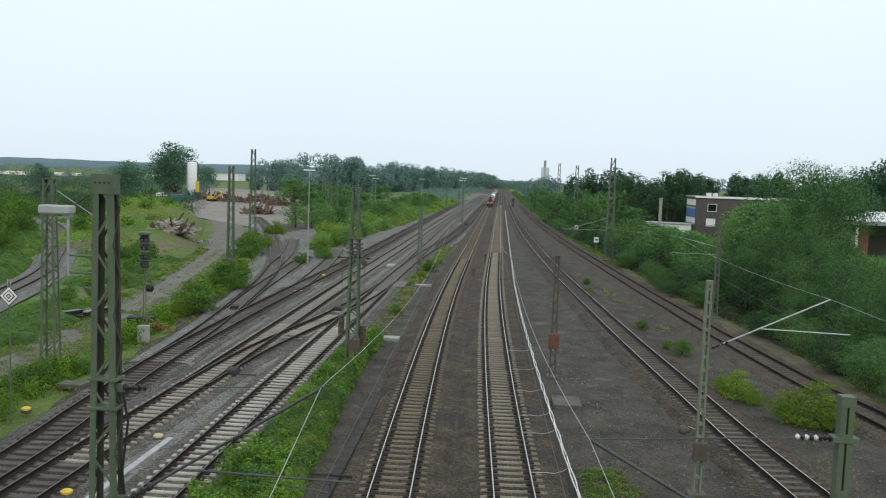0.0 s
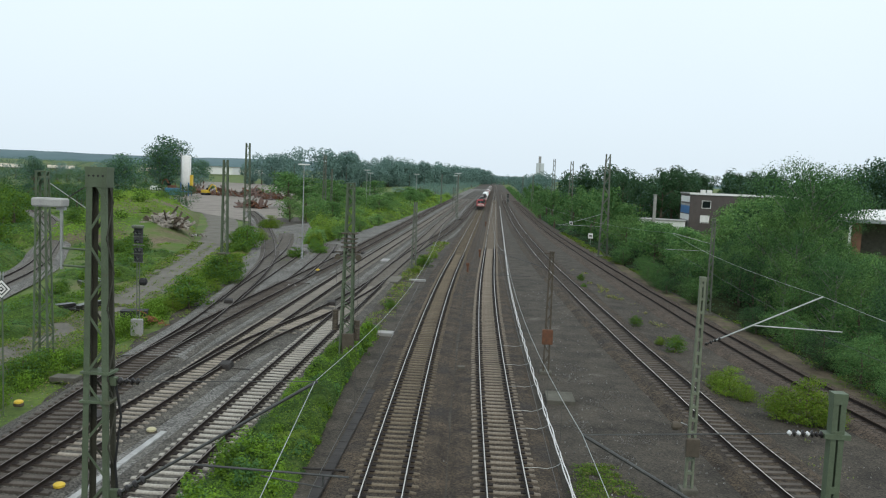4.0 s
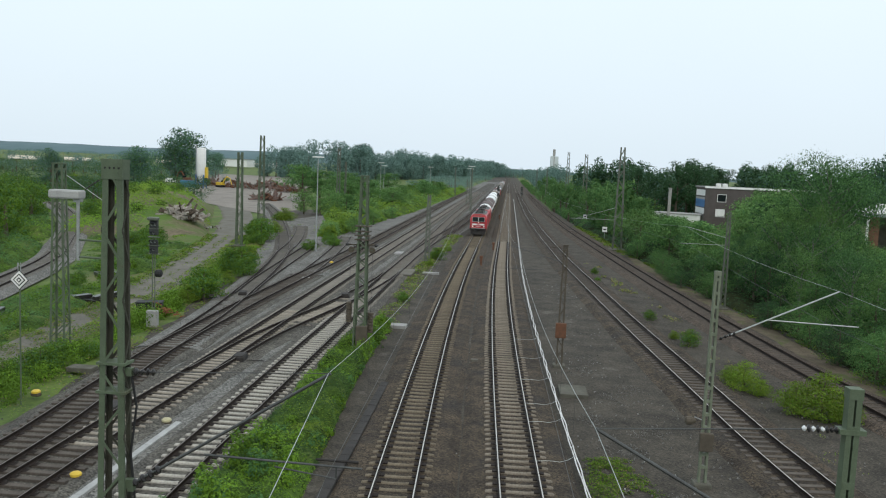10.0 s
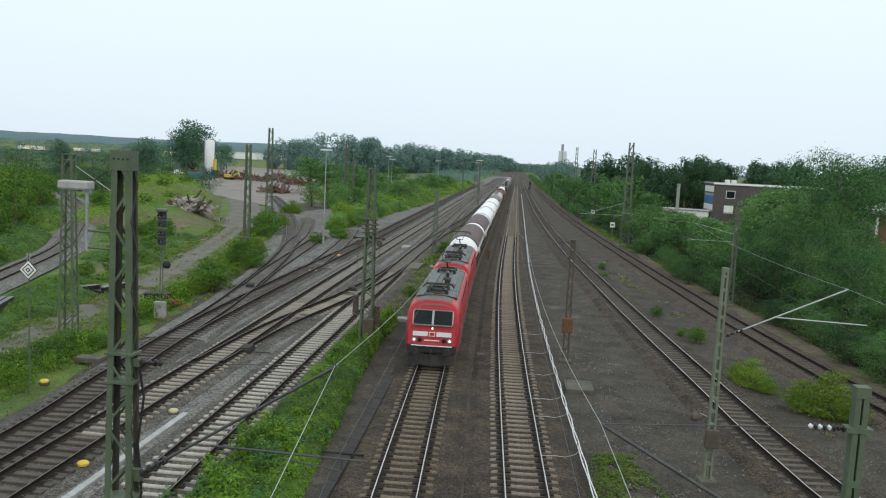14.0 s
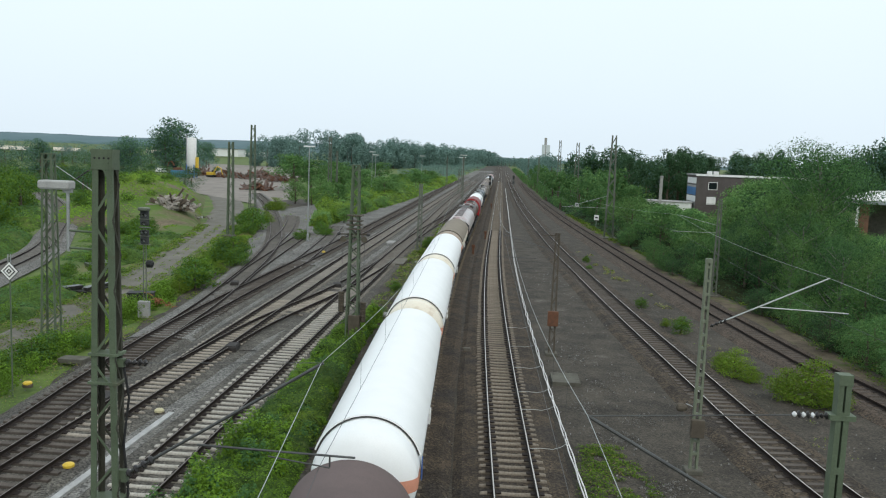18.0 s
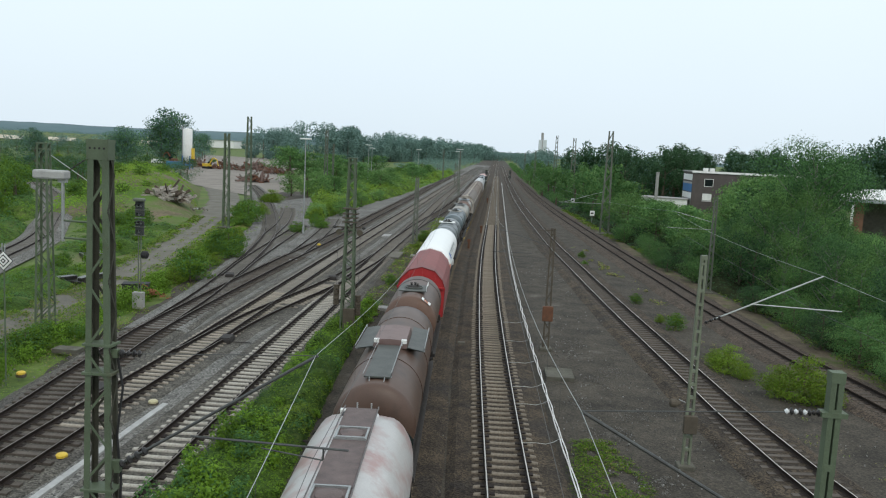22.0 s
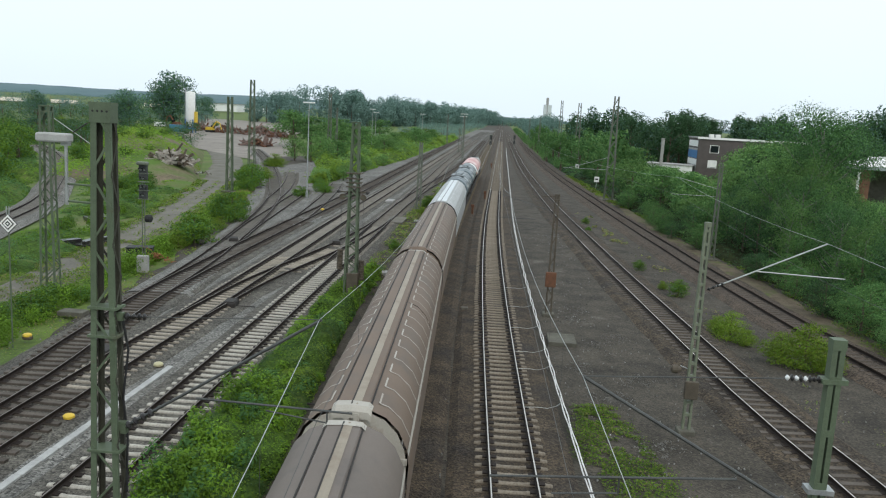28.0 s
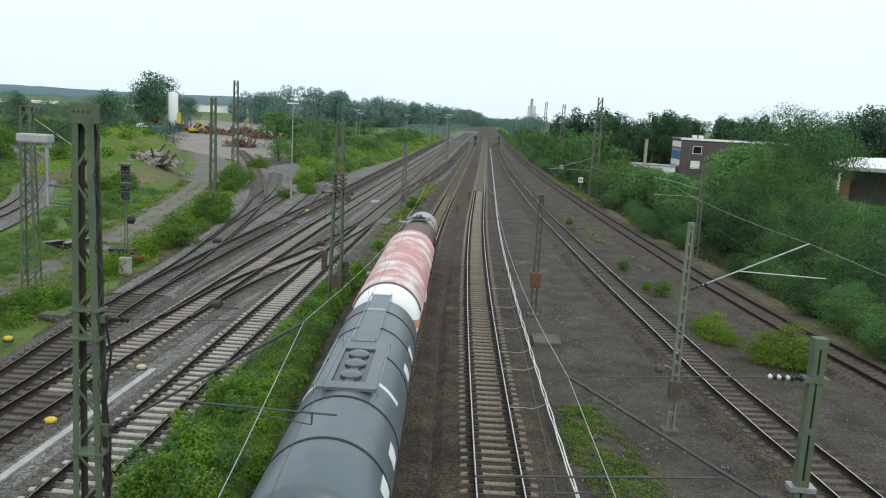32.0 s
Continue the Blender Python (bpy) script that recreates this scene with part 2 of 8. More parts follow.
    "leaf_wood": leaf_mat("leaves_wood_green", (0.098, 0.212, 0.067), (0.059, 0.134, 0.044), 0.28),
    # green of the darker trees, also used as painted shade in the undergrowth
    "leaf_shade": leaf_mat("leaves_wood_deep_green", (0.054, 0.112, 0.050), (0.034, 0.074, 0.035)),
    # the next two greens carry the haze of distance in their blue tint
    "leaf_far": leaf_mat("leaves_far_haze_tint", (0.108, 0.190, 0.150), (0.084, 0.154, 0.122), 0.10),
    "leaf_haze": leaf_mat("leaves_distant_haze_tint", (0.175, 0.275, 0.245), (0.150, 0.240, 0.215), 0.06),
    "grass": leaf_mat("grass_blades", (0.19, 0.285, 0.035), (0.10, 0.165, 0.022)),
    "drygrass": leaf_mat("grass_dry", (0.27, 0.24, 0.10), (0.16, 0.15, 0.06)),
}


# ---- mesh helpers ----
class Mesh:
    """Collects faces for one mesh."""

    def __init__(self):
        self.v, self.f, self.mi = [], [], []

    def face(self, pts, mi=0):
        i = len(self.v)
        self.v.extend(pts)
        self.f.append(tuple(range(i, i + len(pts))))
        self.mi.append(mi)

    def grid(self, rows, closed=False, mi=0, cap=False):
        """Joins rows of equally many points."""
        i, n = len(self.v), len(rows[0])
        for r in rows:
            self.v.extend(tuple(p) for p in r)
        for a in range(len(rows) - 1):
            for b in range(n if closed else n - 1):
                c = (b + 1) % n
                self.f.append((i + a * n + b, i + a * n + c, i + (a + 1) * n + c, i + (a + 1) * n + b))
                self.mi.append(mi)
        if cap:
            self.f.append(tuple(i + b for b in reversed(range(n))))
            self.f.append(tuple(i + (len(rows) - 1) * n + b for b in range(n)))
            self.mi += [mi, mi]
        return self

    def box(self, x0, x1, y0, y1, z0, z1, mi=0, c=0.0):
        """A box; c bevels the four upright edges and the rim."""
        if c <= 0:
            p = [(x0, y0), (x1, y0), (x1, y1), (x0, y1)]
            return self.grid([[(x, y, z0) for x, y in p], [(x, y, z1) for x, y in p]], True, mi, True)
        def ring(d, z):
            a0, a1, b0, b1 = x0 + d, x1 - d, y0 + d, y1 - d
            return [(a0 + c, b0, z), (a1 - c, b0, z), (a1, b0 + c, z), (a1, b1 - c, z), (a1 - c, b1, z), (a0 + c, b1, z), (a0, b1 - c, z), (a0, b0 + c, z)]
        return self.grid([ring(c * 0.6, z0), ring(0, z0 + c), ring(0, z1 - c), ring(c * 0.6, z1)], True, mi, True)

    def bar(self, a, b, w, h=None, mi=0, up=(0, 0, 1)):
        """A square bar from a to b."""
        h = h or w
        a, b = Vector(a), Vector(b)
        d = (b - a).normalized()
        u = Vector(up)
        if abs(d.dot(u)) > 0.98:
            u = Vector((0, 1, 0))
        s = d.cross(u).normalized() * (w / 2)
        t = s.cross(d).normalized() * (h / 2)
        r = [[p - s - t, p + s - t, p + s + t, p - s + t] for p in (a, b)]
        return self.grid(r, True, mi, True)

    def tube(self, pts, r, seg=8, mi=0, cap=True):
        """A round tube along pts; r is a number or a list."""
        pts = [Vector(p) for p in pts]
        rows = []
        for i, p in enumerate(pts):
            d = (pts[min(i + 1, len(pts) - 1)] - pts[max(i - 1, 0)]).normalized()
            u = Vector((0, 0, 1)) if abs(d.z) < 0.95 else Vector((0, 1, 0))
            s = d.cross(u).normalized()
            t = s.cross(d)
            rr = r[i] if isinstance(r, (list, tuple)) else r
            rows.append([p + s * rr * math.cos(2 * math.pi * k / seg) + t * rr * math.sin(2 * math.pi * k / seg) for k in range(seg)])
        return self.grid(rows, True, mi, cap)

    def lathe(self, profile, seg=16, axis="z", at=(0, 0, 0), mi=0):
        """Turns (radius, along) pairs round an axis."""
        rows = []
        for r, a in profile:
            row = []
            for k in range(seg):
                c, s = r * math.cos(2 * math.pi * k / seg), r * math.sin(2 * math.pi * k / seg)
                p = {"z": (c, s, a), "y": (c, a, s), "x": (a, c, s)}[axis]
                row.append((p[0] + at[0], p[1] + at[1], p[2] + at[2]))
            rows.append(row)
        return self.grid(rows, True, mi, True)

    def data(self, name, *mats, smooth=False):
        me = bpy.data.meshes.new(name)
        me.from_pydata([tuple(p) for p in self.v], [], self.f)
        for m in mats:
            me.materials.append(m)
        if len(mats) > 1:
            me.polygons.foreach_set("material_index", self.mi)
        if smooth:
            me.shade_smooth()
            me.set_sharp_from_angle(angle=radians(38))
        me.update()
        return me


def part(name, mesh, mats, parent=None, label="", smooth=False, m=None):
    """ONE mesh object, under a thing or a part."""
    me = mesh if isinstance(mesh, bpy.types.Mesh) else mesh.data(name, *(mats if isinstance(mats, (list, tuple)) else [mats]), smooth=smooth)
    ob = new(name, me)
    if parent is not None:
        ob.parent = parent
    if m is not None:
        ob.matrix_basis = m
    if label:
        ob["label"] = label
    return ob


def thing(name, m, label, category, group="", kind=""):
    ob = new(name)
    ob.empty_display_size = 0.2
    ob.matrix_basis = m
    return tagged(ob, label, category, group, kind)


def structure(name, mesh, mats, label, smooth=False):
    return tagged(part(name, mesh, mats, None, smooth=smooth), label, "", "", "structure")


def spline(pts, step=2.0):
    """Catmull-Rom through plan points; gives (x, y, tangent angle) about every step metres."""
    P = [Vector((*p, 0)).to_2d() if len(p) == 2 else Vector(p[:2]) for p in pts]
    P = [2 * P[0] - P[1]] + P + [2 * P[-1] - P[-2]]
    out = []
    for i in range(1, len(P) - 2):
        a, b, c, d = P[i - 1:i + 3]
        n = max(1, int((c - b).length / step))
        for k in range(n):
            t = k / n
            out.append(0.5 * (2 * b + (c - a) * t + (2 * a - 5 * b + 4 * c - d) * t * t + (3 * b - a - 3 * c + d) * t ** 3))
    out.append(P[-2])
    return out


def resample(pts, step):
    out, acc, goal = [pts[0].copy()], 0.0, step
    for a, b in zip(pts, pts[1:]):
        L = (b - a).length
        while acc + L >= goal:
            out.append(a.lerp(b, (goal - acc) / L))
            goal += step
        acc += L
    return out


# ---- plan of the tracks: x against y, metres; y runs away from the bridge ----
def arc(y):
    """Sideways shift of the two main tracks: straight beyond y = 100, a wide curve nearer."""
    if y >= 100:
        return 0.0
    if y >= -60:
        return (100 - y) ** 2 / 3576
    return 160 ** 2 / 3576 + (-60 - y) * 160 / 1788


def main_line(x0, y0=-520, y1=900):
    return [Vector((x0 + arc(y), y)) for y in [*np.arange(y0, y1, 4.0), *np.arange(y1, 1701, 100.0)]]


UP, DOWN = -5.05, -0.5
TRACKS = {
    "main_track_1": (main_line(UP), "ballast", "dirty_sleeper", "railhead"),
    "main_track_2": (main_line(DOWN), "ballast", "concrete_sleeper", "railhead"),
    "siding_white": (spline([(-11.4, -30), (-11.6, 10), (-11.7, 27), (-11.8, 38), (-11.95, 54), (-12.1, 86), (-12.2, 114), (-12.5, 150), (-13.1, 220), (-13.0, 400), (-13, 700)]), "ballast_light", "white_sleeper", "railhead_dull"),
    "siding_north": (spline([(-16.2, -30), (-16.3, 27), (-16.2, 40), (-16.35, 60), (-16.5, 90), (-16.5, 165), (-16.7, 260), (-16.7, 400), (-16.7, 700)]), "ballast_light", "mixed_sleeper", "railhead_dull"),
    "crossover": (spline([(-16.1, 41), (-15.6, 50), (-14.6, 57.5), (-13.7, 63.5), (-12.95, 71), (-12.4, 79), (-12.15, 88)]), "ballast_light", "mixed_sleeper", "railhead_dull"),
    "siding_inner": (spline([(-12.15, 100), (-11.6, 123), (-9.9, 163), (-9.1, 210), (-8.9, 260), (-8.9, 700)]), "ballast_light", "wood_sleeper", "railhead_dull"),
    "siding_outer": (spline([(-18.3, -20), (-18.5, 24), (-19.25, 35), (-20.2, 45), (-20.5, 56), (-20.6, 70), (-20.4, 100), (-20.4, 130), (-20.8, 200), (-21.4, 280), (-21.6, 500)]), "ballast_light", "wood_sleeper", "railhead_dull"),
    "branch_works": (spline([(-20.3, 46), (-21.3, 57), (-22.7, 67), (-24.7, 80), (-28, 97), (-32.6, 114), (-40, 138), (-52, 174), (-66, 211)]), "siding_gravel", "gravel_sleeper", "railhead_dull"),
    "branch_stub": (spline([(-28, 97), (-30.5, 112), (-34, 128), (-37.6, 142)]), "siding_gravel", "gravel_sleeper", "railhead_dull"),
    "branch_stub_2": (spline([(-22.3, 66), (-23.7, 76), (-25.4, 92), (-27.4, 111)]), "siding_gravel", "gravel_sleeper", "railhead_dull"),
    "branch_spur": (spline([(-20.5, 80), (-21.4, 91), (-23.2, 108), (-25.6, 125)]), "siding_gravel", "gravel_sleeper", "railhead_dull"),
    "branch_left": (spline([(-36, 30), (-39, 48), (-44, 66), (-49.3, 82), (-56.5, 97), (-68, 119), (-85, 147), (-105, 175)]), "siding_gravel", "gravel_sleeper", "railhead_dull"),
    "east_track": (spline([(14.5, -20), (13.1, 20), (12.2, 30), (11.6, 36), (11.1, 44), (10.0, 61), (8.75, 84.5), (7.7, 107), (6.5, 148), (5.6, 197), (5.1, 270), (4.6, 400), (4.4, 800)]), "ballast", "wood_sleeper", "railhead"),
    "east_track_old": (spline([(22.5, 5), (21.2, 30), (20.5, 37), (19.7, 43), (19.1, 47), (18.6, 52), (17.95, 60), (17.4, 67), (16.8, 78), (16.1, 90), (14.2, 130), (12.3, 180), (10.8, 260), (10, 400), (10, 700)]), "rust_ballast", "rust_sleeper", "rust_rail"),
}

# ---- ground: one sheet out to the horizon, with a gentle rise towards the hills ----
def height(x, y):
    """Ground level; the yard is level, the land beyond rolls a little."""
    h = -0.62
    if x < -30:
        k = min(1.0, (-30 - x) / 12)
        h += k * 0.14 * noise.noise(Vector((x * 0.05, y * 0.05, 1.0)))
    far = max(0.0, math.hypot(x, y) - 900)
    if far > 0:
        h += far * 0.005 * (1 if x < 0 else 0.6) * min(1.0, max(0.0, (abs(x) - 45) / 150))
    return h


g = Mesh()
xs = sorted({*np.arange(-140, 141, 5).tolist(), *(-140 - np.array([20, 50, 90, 150, 250, 400, 700, 1200, 2000, 3200, 4200])).tolist(), *(140 + np.array([20, 50, 90, 150, 250, 400, 700, 1200, 2000, 3200, 4200])).tolist()})
ys = sorted({*np.arange(-40, 321, 5).tolist(), *(320 + np.array([20, 50, 90, 150, 250, 400, 700, 1100, 1700, 2500, 3400, 4300])).tolist(), -80, -200, -500, -900})
g.grid([[(x, y, height(x, y)) for x in xs] for y in ys])
structure("ground", g, M["meadow"], "green meadow ground with weeds reaching to the horizon", True)


def sheet(name, left, right, z, material, label, thick=0.25, ragged=0.5, step=3.0):
    """A thin slab between two edge lines of plan points, with ragged sides and sloped rims."""
    L, R = spline(left, step), spline(right, step)
    n = max(len(L), len(R))
    pick = lambda A, i: A[min(len(A) - 1, round(i * (len(A) - 1) / (n - 1)))]
    rows = []
    for i in range(n):
        a, b = pick(L, i), pick(R, i)
        j1 = ragged * noise.noise(Vector((a.x * 0.31, a.y * 0.31, 5))) * 1.6
        j2 = ragged * noise.noise(Vector((b.x * 0.31, b.y * 0.31, 9))) * 1.6
        row = [(a.x + j1 - 0.5, a.y, z - thick)]
        m = 14
        for k in range(m + 1):
            p = a.lerp(b, k / m)
            e = j1 * (1 - k / m) + j2 * k / m
            row.append((p.x + e, p.y, z + 0.05 * noise.noise(Vector((p.x * 0.35, p.y * 0.35, z * 10)))))
        row.append((b.x + j2 + 0.5, b.y, z - thick))
        rows.append(row)
    m = Mesh()
    m.grid(rows)
    return structure(name, m, material, label, True)


sheet("yard_gravel", [(-20.2, -40), (-20.7, 25), (-22.0, 40), (-23.8, 55), (-26.6, 70), (-30.6, 88), (-34.6, 105), (-41, 128), (-52, 165), (-50, 195), (-30, 212), (-24, 300), (-24, 900), (-24, 1700)],
      [(28, -40), (26, 20), (23.4, 40), (22.4, 60), (21, 80), (18.4, 110), (16, 150), (14.5, 220), (13, 320), (12, 900), (12, 1700)], -0.42, M["gravel"], "dark grey gravel and cinders of the railway yard")
sheet("siding_gravel", [(-17.6, -30), (-17.7, 25), (-17.9, 38), (-18.6, 52), (-23.6, 70), (-28.4, 88), (-33.4, 105), (-37, 125), (-44, 150), (-38, 200), (-26, 300), (-25, 800)],
      [(-10.2, -30), (-10.3, 25), (-10.2, 40), (-10.2, 55), (-10.3, 70), (-10.6, 88), (-10.6, 105), (-10, 125), (-8.2, 150), (-7.6, 200), (-7.4, 300), (-7.4, 800)], -0.34, M["siding_gravel"], "pale grey gravel between the sidings", 0.2, 0.3)


def ballast_bed(name, line, material, half=1.75, top=-0.235):
    line = resample(line, 3.0)
    m = Mesh()
    rows = []
    for i, p in enumerate(line):
        d = (line[min(i + 1, len(line) - 1)] - line[max(i - 1, 0)]).normalized()
        s = Vector((d.y, -d.x))
        row = []
        for o, z in ((-half - 0.6, top - 0.3), (-half, top - 0.03), (-0.9, top), (0, top - 0.02), (0.9, top), (half, top - 0.03), (half + 0.6, top - 0.3)):
            w = noise.noise(Vector((p.x * 0.7 + o, p.y * 0.7, 3)))
            q = p + s * (o + 0.15 * w)
            row.append((q.x, q.y, z + 0.02 * w))
        rows.append(row)
    m.grid(rows)
    return m


RAIL_PROFILE = [(-0.036, 0.0), (-0.036, -0.035), (-0.010, -0.055), (-0.010, -0.145), (-0.065, -0.17), (0.065, -0.17), (0.010, -0.145), (0.010, -0.055), (0.036, -0.035), (0.036, 0.0)]


def rail_mesh(line, off):
    """A flat-bottomed rail along the line; its running surface is a strip of its own material."""
    m = Mesh()
    rows, top = [], []
    for i, p in enumerate(line):
        d = (line[min(i + 1, len(line) - 1)] - line[max(i - 1, 0)]).normalized()
        s = Vector((d.y, -d.x))
        rows.append([(p.x + s.x * (off + a), p.y + s.y * (off + a), z) for a, z in RAIL_PROFILE])
        top.append([(p.x + s.x * (off + a), p.y + s.y * (off + a), z) for a, z in ((-0.022, 0.001), (-0.015, 0.004), (0.015, 0.004), (0.022, 0.001))])
    m.grid(rows, False, 0)
    m.grid(top, False, 1)
    return m


def sleeper_mesh(name, kind):
    m = Mesh()
    if kind in ("wood_sleeper", "rust_sleeper", "gravel_sleeper"):
        m.box(-1.3, 1.3, -0.13, 0.13, -0.30, -0.172, c=0.015)
    else:
        rows = []
        for x, w, z in ((-1.25, 0.065, -0.215), (-1.22, 0.075, -0.195), (-0.95, 0.092, -0.172), (-0.55, 0.092, -0.172), (-0.3, 0.07, -0.19), (0.3, 0.07, -0.19), (0.55, 0.092, -0.172), (0.95, 0.092, -0.172), (1.22, 0.075, -0.195), (1.25, 0.065, -0.215)):
            rows.append([(x, -w - 0.03, -0.36), (x, -w - 0.01, z - 0.045), (x, -w + 0.035, z), (x, w - 0.035, z), (x, w + 0.01, z - 0.045), (x, w + 0.03, -0.36)])
        m.grid(rows, True, 0, True)
    for s in (-1, 1):
        for d in (-1, 1):
            m.box(s * 0.7535 + d * 0.145 - 0.10, s * 0.7535 + d * 0.145 + 0.10, -0.125, 0.125, -0.19, -0.158, mi=1)
    return m.data(name, M[kind], M["rail"])


SLEEPERS = {k: sleeper_mesh("sleeper", k) for k in ("concrete_sleeper", "dirty_sleeper", "grey_sleeper", "mixed_sleeper", "white_sleeper", "wood_sleeper", "rust_sleeper", "gravel_sleeper")}
SLEEPER_BUDGET = {"main_track_1": 170, "main_track_2": 190, "siding_white": 110, "siding_north": 120, "crossover": 80, "siding_outer": 100, "branch_works": 60, "east_track": 110, "east_track_old": 60}
for name, (line, bed, slp, head) in TRACKS.items():
    near = [p for p in line if p.y > -30] if not name.startswith("main") else line
    track = tagged(new(name), {"ballast": "worn brown ballasted railway track with two steel rails", "ballast_light": "pale grey ballasted siding track with steel rails",
                               "siding_gravel": "old rusty siding track sunk in grey gravel", "rust_ballast": "disused rusty track in brown ballast"}[bed], "", "", "structure")
    k = list(TRACKS).index(name)
    part("ballast_bed", ballast_bed(name, near, None, 1.9 if name.startswith("main") else 1.7, {"rust_ballast": -0.166, "siding_gravel": -0.195}.get(bed, -0.188 if name == "east_track" else -0.245) - 0.006 * (k % 5)), M[bed], track)
    for off in (-0.7535, 0.7535):
        part("rail", rail_mesh(near if name.startswith("main") else resample(near, 2.5), off), [M["rail"], M[head]], track)
    # sleepers: single objects near the bridge, one joined mesh beyond
    pts = resample([p for p in line if -12 < p.y < 420], 0.62)
    rest = Mesh()
    count = 0
    others = [resample(o[0], 2.0) for n2, o in TRACKS.items() if n2 != name and list(TRACKS).index(n2) < k]
    for i in range(1, len(pts) - 1):
        p = pts[i]
        d = (pts[i + 1] - pts[i - 1]).normalized()
        if any((q - p).length < 1.5 for o in others for q in o if abs(q.y - p.y) < 1.6):
            continue
        ang = math.atan2(d.y, d.x) - math.pi / 2 + random.uniform(-0.012, 0.012)
        mx = Matrix.Translation((p.x + random.uniform(-0.03, 0.03), p.y, random.uniform(-0.012, 0.004))) @ Matrix.Rotation(ang, 4, "Z")
        if p.y > 12 and count < SLEEPER_BUDGET.get(name, 0):
            ob = new("sleeper", SLEEPERS["wood_sleeper" if name == "siding_north" and p.y < 29.5 else "grey_sleeper" if name in ("siding_white", "siding_north") and p.y > 60 else slp])
            ob.parent, ob.matrix_basis = track, mx
            count += 1
        else:
            x0, w, z = (1.3, 0.12, -0.178) if slp in ("wood_sleeper", "rust_sleeper", "gravel_sleeper") else (1.25, 0.078, -0.188)
            rest.grid([[mx @ Vector(q) for q in ((e * x0, -w - 0.01, -0.31), (e * x0, -w, z), (e * x0, w, z), (e * x0, w + 0.01, -0.31))] for e in (-1, 1)], False, 0, True)
    if rest.v:
        tagged(part("sleepers_beyond", rest, M["grey_sleeper" if slp in ("white_sleeper", "mixed_sleeper") else slp], track), kind="stuff")


# ---- vegetation ----
RNG = np.random.default_rng(7)


def cards_mesh(name, corners, mats, index=None):
    """A mesh of loose leaves: corners is an array (n, corners of a leaf, 3)."""
    n, c = len(corners), corners.shape[1]
    me = bpy.data.meshes.new(name)
    me.vertices.add(c * n)
    me.vertices.foreach_set("co", np.asarray(corners, np.float32).reshape(-1))
    me.loops.add(c * n)
    me.loops.foreach_set("vertex_index", np.arange(c * n, dtype=np.int32))
    me.polygons.add(n)
    me.polygons.foreach_set("loop_start", np.arange(0, c * n, c, dtype=np.int32))
    for m in mats:
        me.materials.append(m)
    if index is not None:
        me.polygons.foreach_set("material_index", np.asarray(index, np.int32))
    me.update(calc_edges=True)
    return me


def leaf_cards(centres, size, droop=0.0, outward=None, face=3.4):
    """Randomly turned three-cornered leaves round the centres, facing mostly outward."""
    n = len(centres)
    a = RNG.normal(size=(n, 3))
    if outward is not None:
        a = a + outward * face
    a /= np.linalg.norm(a, axis=1)[:, None] + 1e-9
    b = RNG.normal(size=(n, 3))
    b[:, 2] -= droop
    b -= a * (a * b).sum(1)[:, None]
    b /= np.linalg.norm(b, axis=1)[:, None] + 1e-9
    c = np.cross(a, b)
    s = np.asarray(size).reshape(-1, 1) * RNG.uniform(0.6, 1.25, (n, 1))
    w = s * RNG.uniform(0.45, 0.8, (n, 1))
    return np.stack([centres + b * s, centres - b * s * 0.6 + c * w, centres - b * s * 0.6 - c * w], axis=1)


def clump_points(n, blobs, shell=0.55):
    """Points in the outer part of ellipsoid clumps (cx, cy, cz, rx, ry, rz)."""
    blobs = np.asarray(blobs, float)
    vol = (blobs[:, 3] * blobs[:, 4] * blobs[:, 5]) ** 0.67
    which = RNG.choice(len(blobs), n, p=vol / vol.sum())
    d = RNG.normal(size=(n, 3))
    d /= np.linalg.norm(d, axis=1)[:, None]
    r = RNG.uniform(shell, 1.0, (n, 1)) ** 0.6 * RNG.uniform(0.85, 1.12, (n, 1))
    return blobs[which, :3] + d * r * blobs[which, 3:6], d


def trunk_mesh(h, r, limbs, lean=0.0, fork=0.35):
    m = Mesh()
    pts = [(lean * h * t * t + 0.05 * math.sin(5 * t), 0.06 * math.sin(7 * t + 1), h * t) for t in np.linspace(0, 0.9, 7)]
    pts[0] = (0, 0, -0.4)
    m.tube(pts, [r * (1.25 - 1.05 * t) for t in np.linspace(0, 0.9, 7)], 6)
    ends = []
    for i in range(limbs):
        t = fork + (0.8 - fork) * i / max(1, limbs - 1)
        a = i * 2.4 + random.uniform(-0.3, 0.3)
        L = h * (0.34 - 0.18 * t) * random.uniform(0.8, 1.25)
        z0 = h * t
        p0 = Vector((lean * h * t * t, 0, z0))
        p1 = p0 + Vector((math.cos(a) * L * 0.55, math.sin(a) * L * 0.55, L * 0.4))
        p2 = p0 + Vector((math.cos(a) * L, math.sin(a) * L, L * 0.85))
        m.tube([p0, p1, p2], [r * 0.42 * (1 - t * 0.5), r * 0.28 * (1 - t * 0.5), r * 0.08], 3)
        ends.append(p2)
    return m, ends


def tree_kind(name, h, spread, leaves, size, leaf_mats, bark, label, category="tree", base=0.28, limbs=9, droop=0.0, shape="round"):
    """Builds one tree; its copies share the meshes."""
    tree = thing(name, pose(0, 0, -500), label, category)
    tm, ends = trunk_mesh(h * 0.93, 0.018 * h + 0.03, limbs, random.uniform(-0.04, 0.04), base)
    part("trunk", tm, bark, tree, smooth=True)
    blobs = []
    for e in ends:
        k = random.uniform(0.75, 1.3)
        f = 1.0 - 0.45 * abs(e.z / h - 0.55)
        low = 1.0 if category == "tree" else 0.72
        blobs.append((e.x, e.y, e.z * low, spread * 0.36 * k * f, spread * 0.36 * k * f, h * 0.11 * k / low))
    for i in range(2 * limbs + 4):
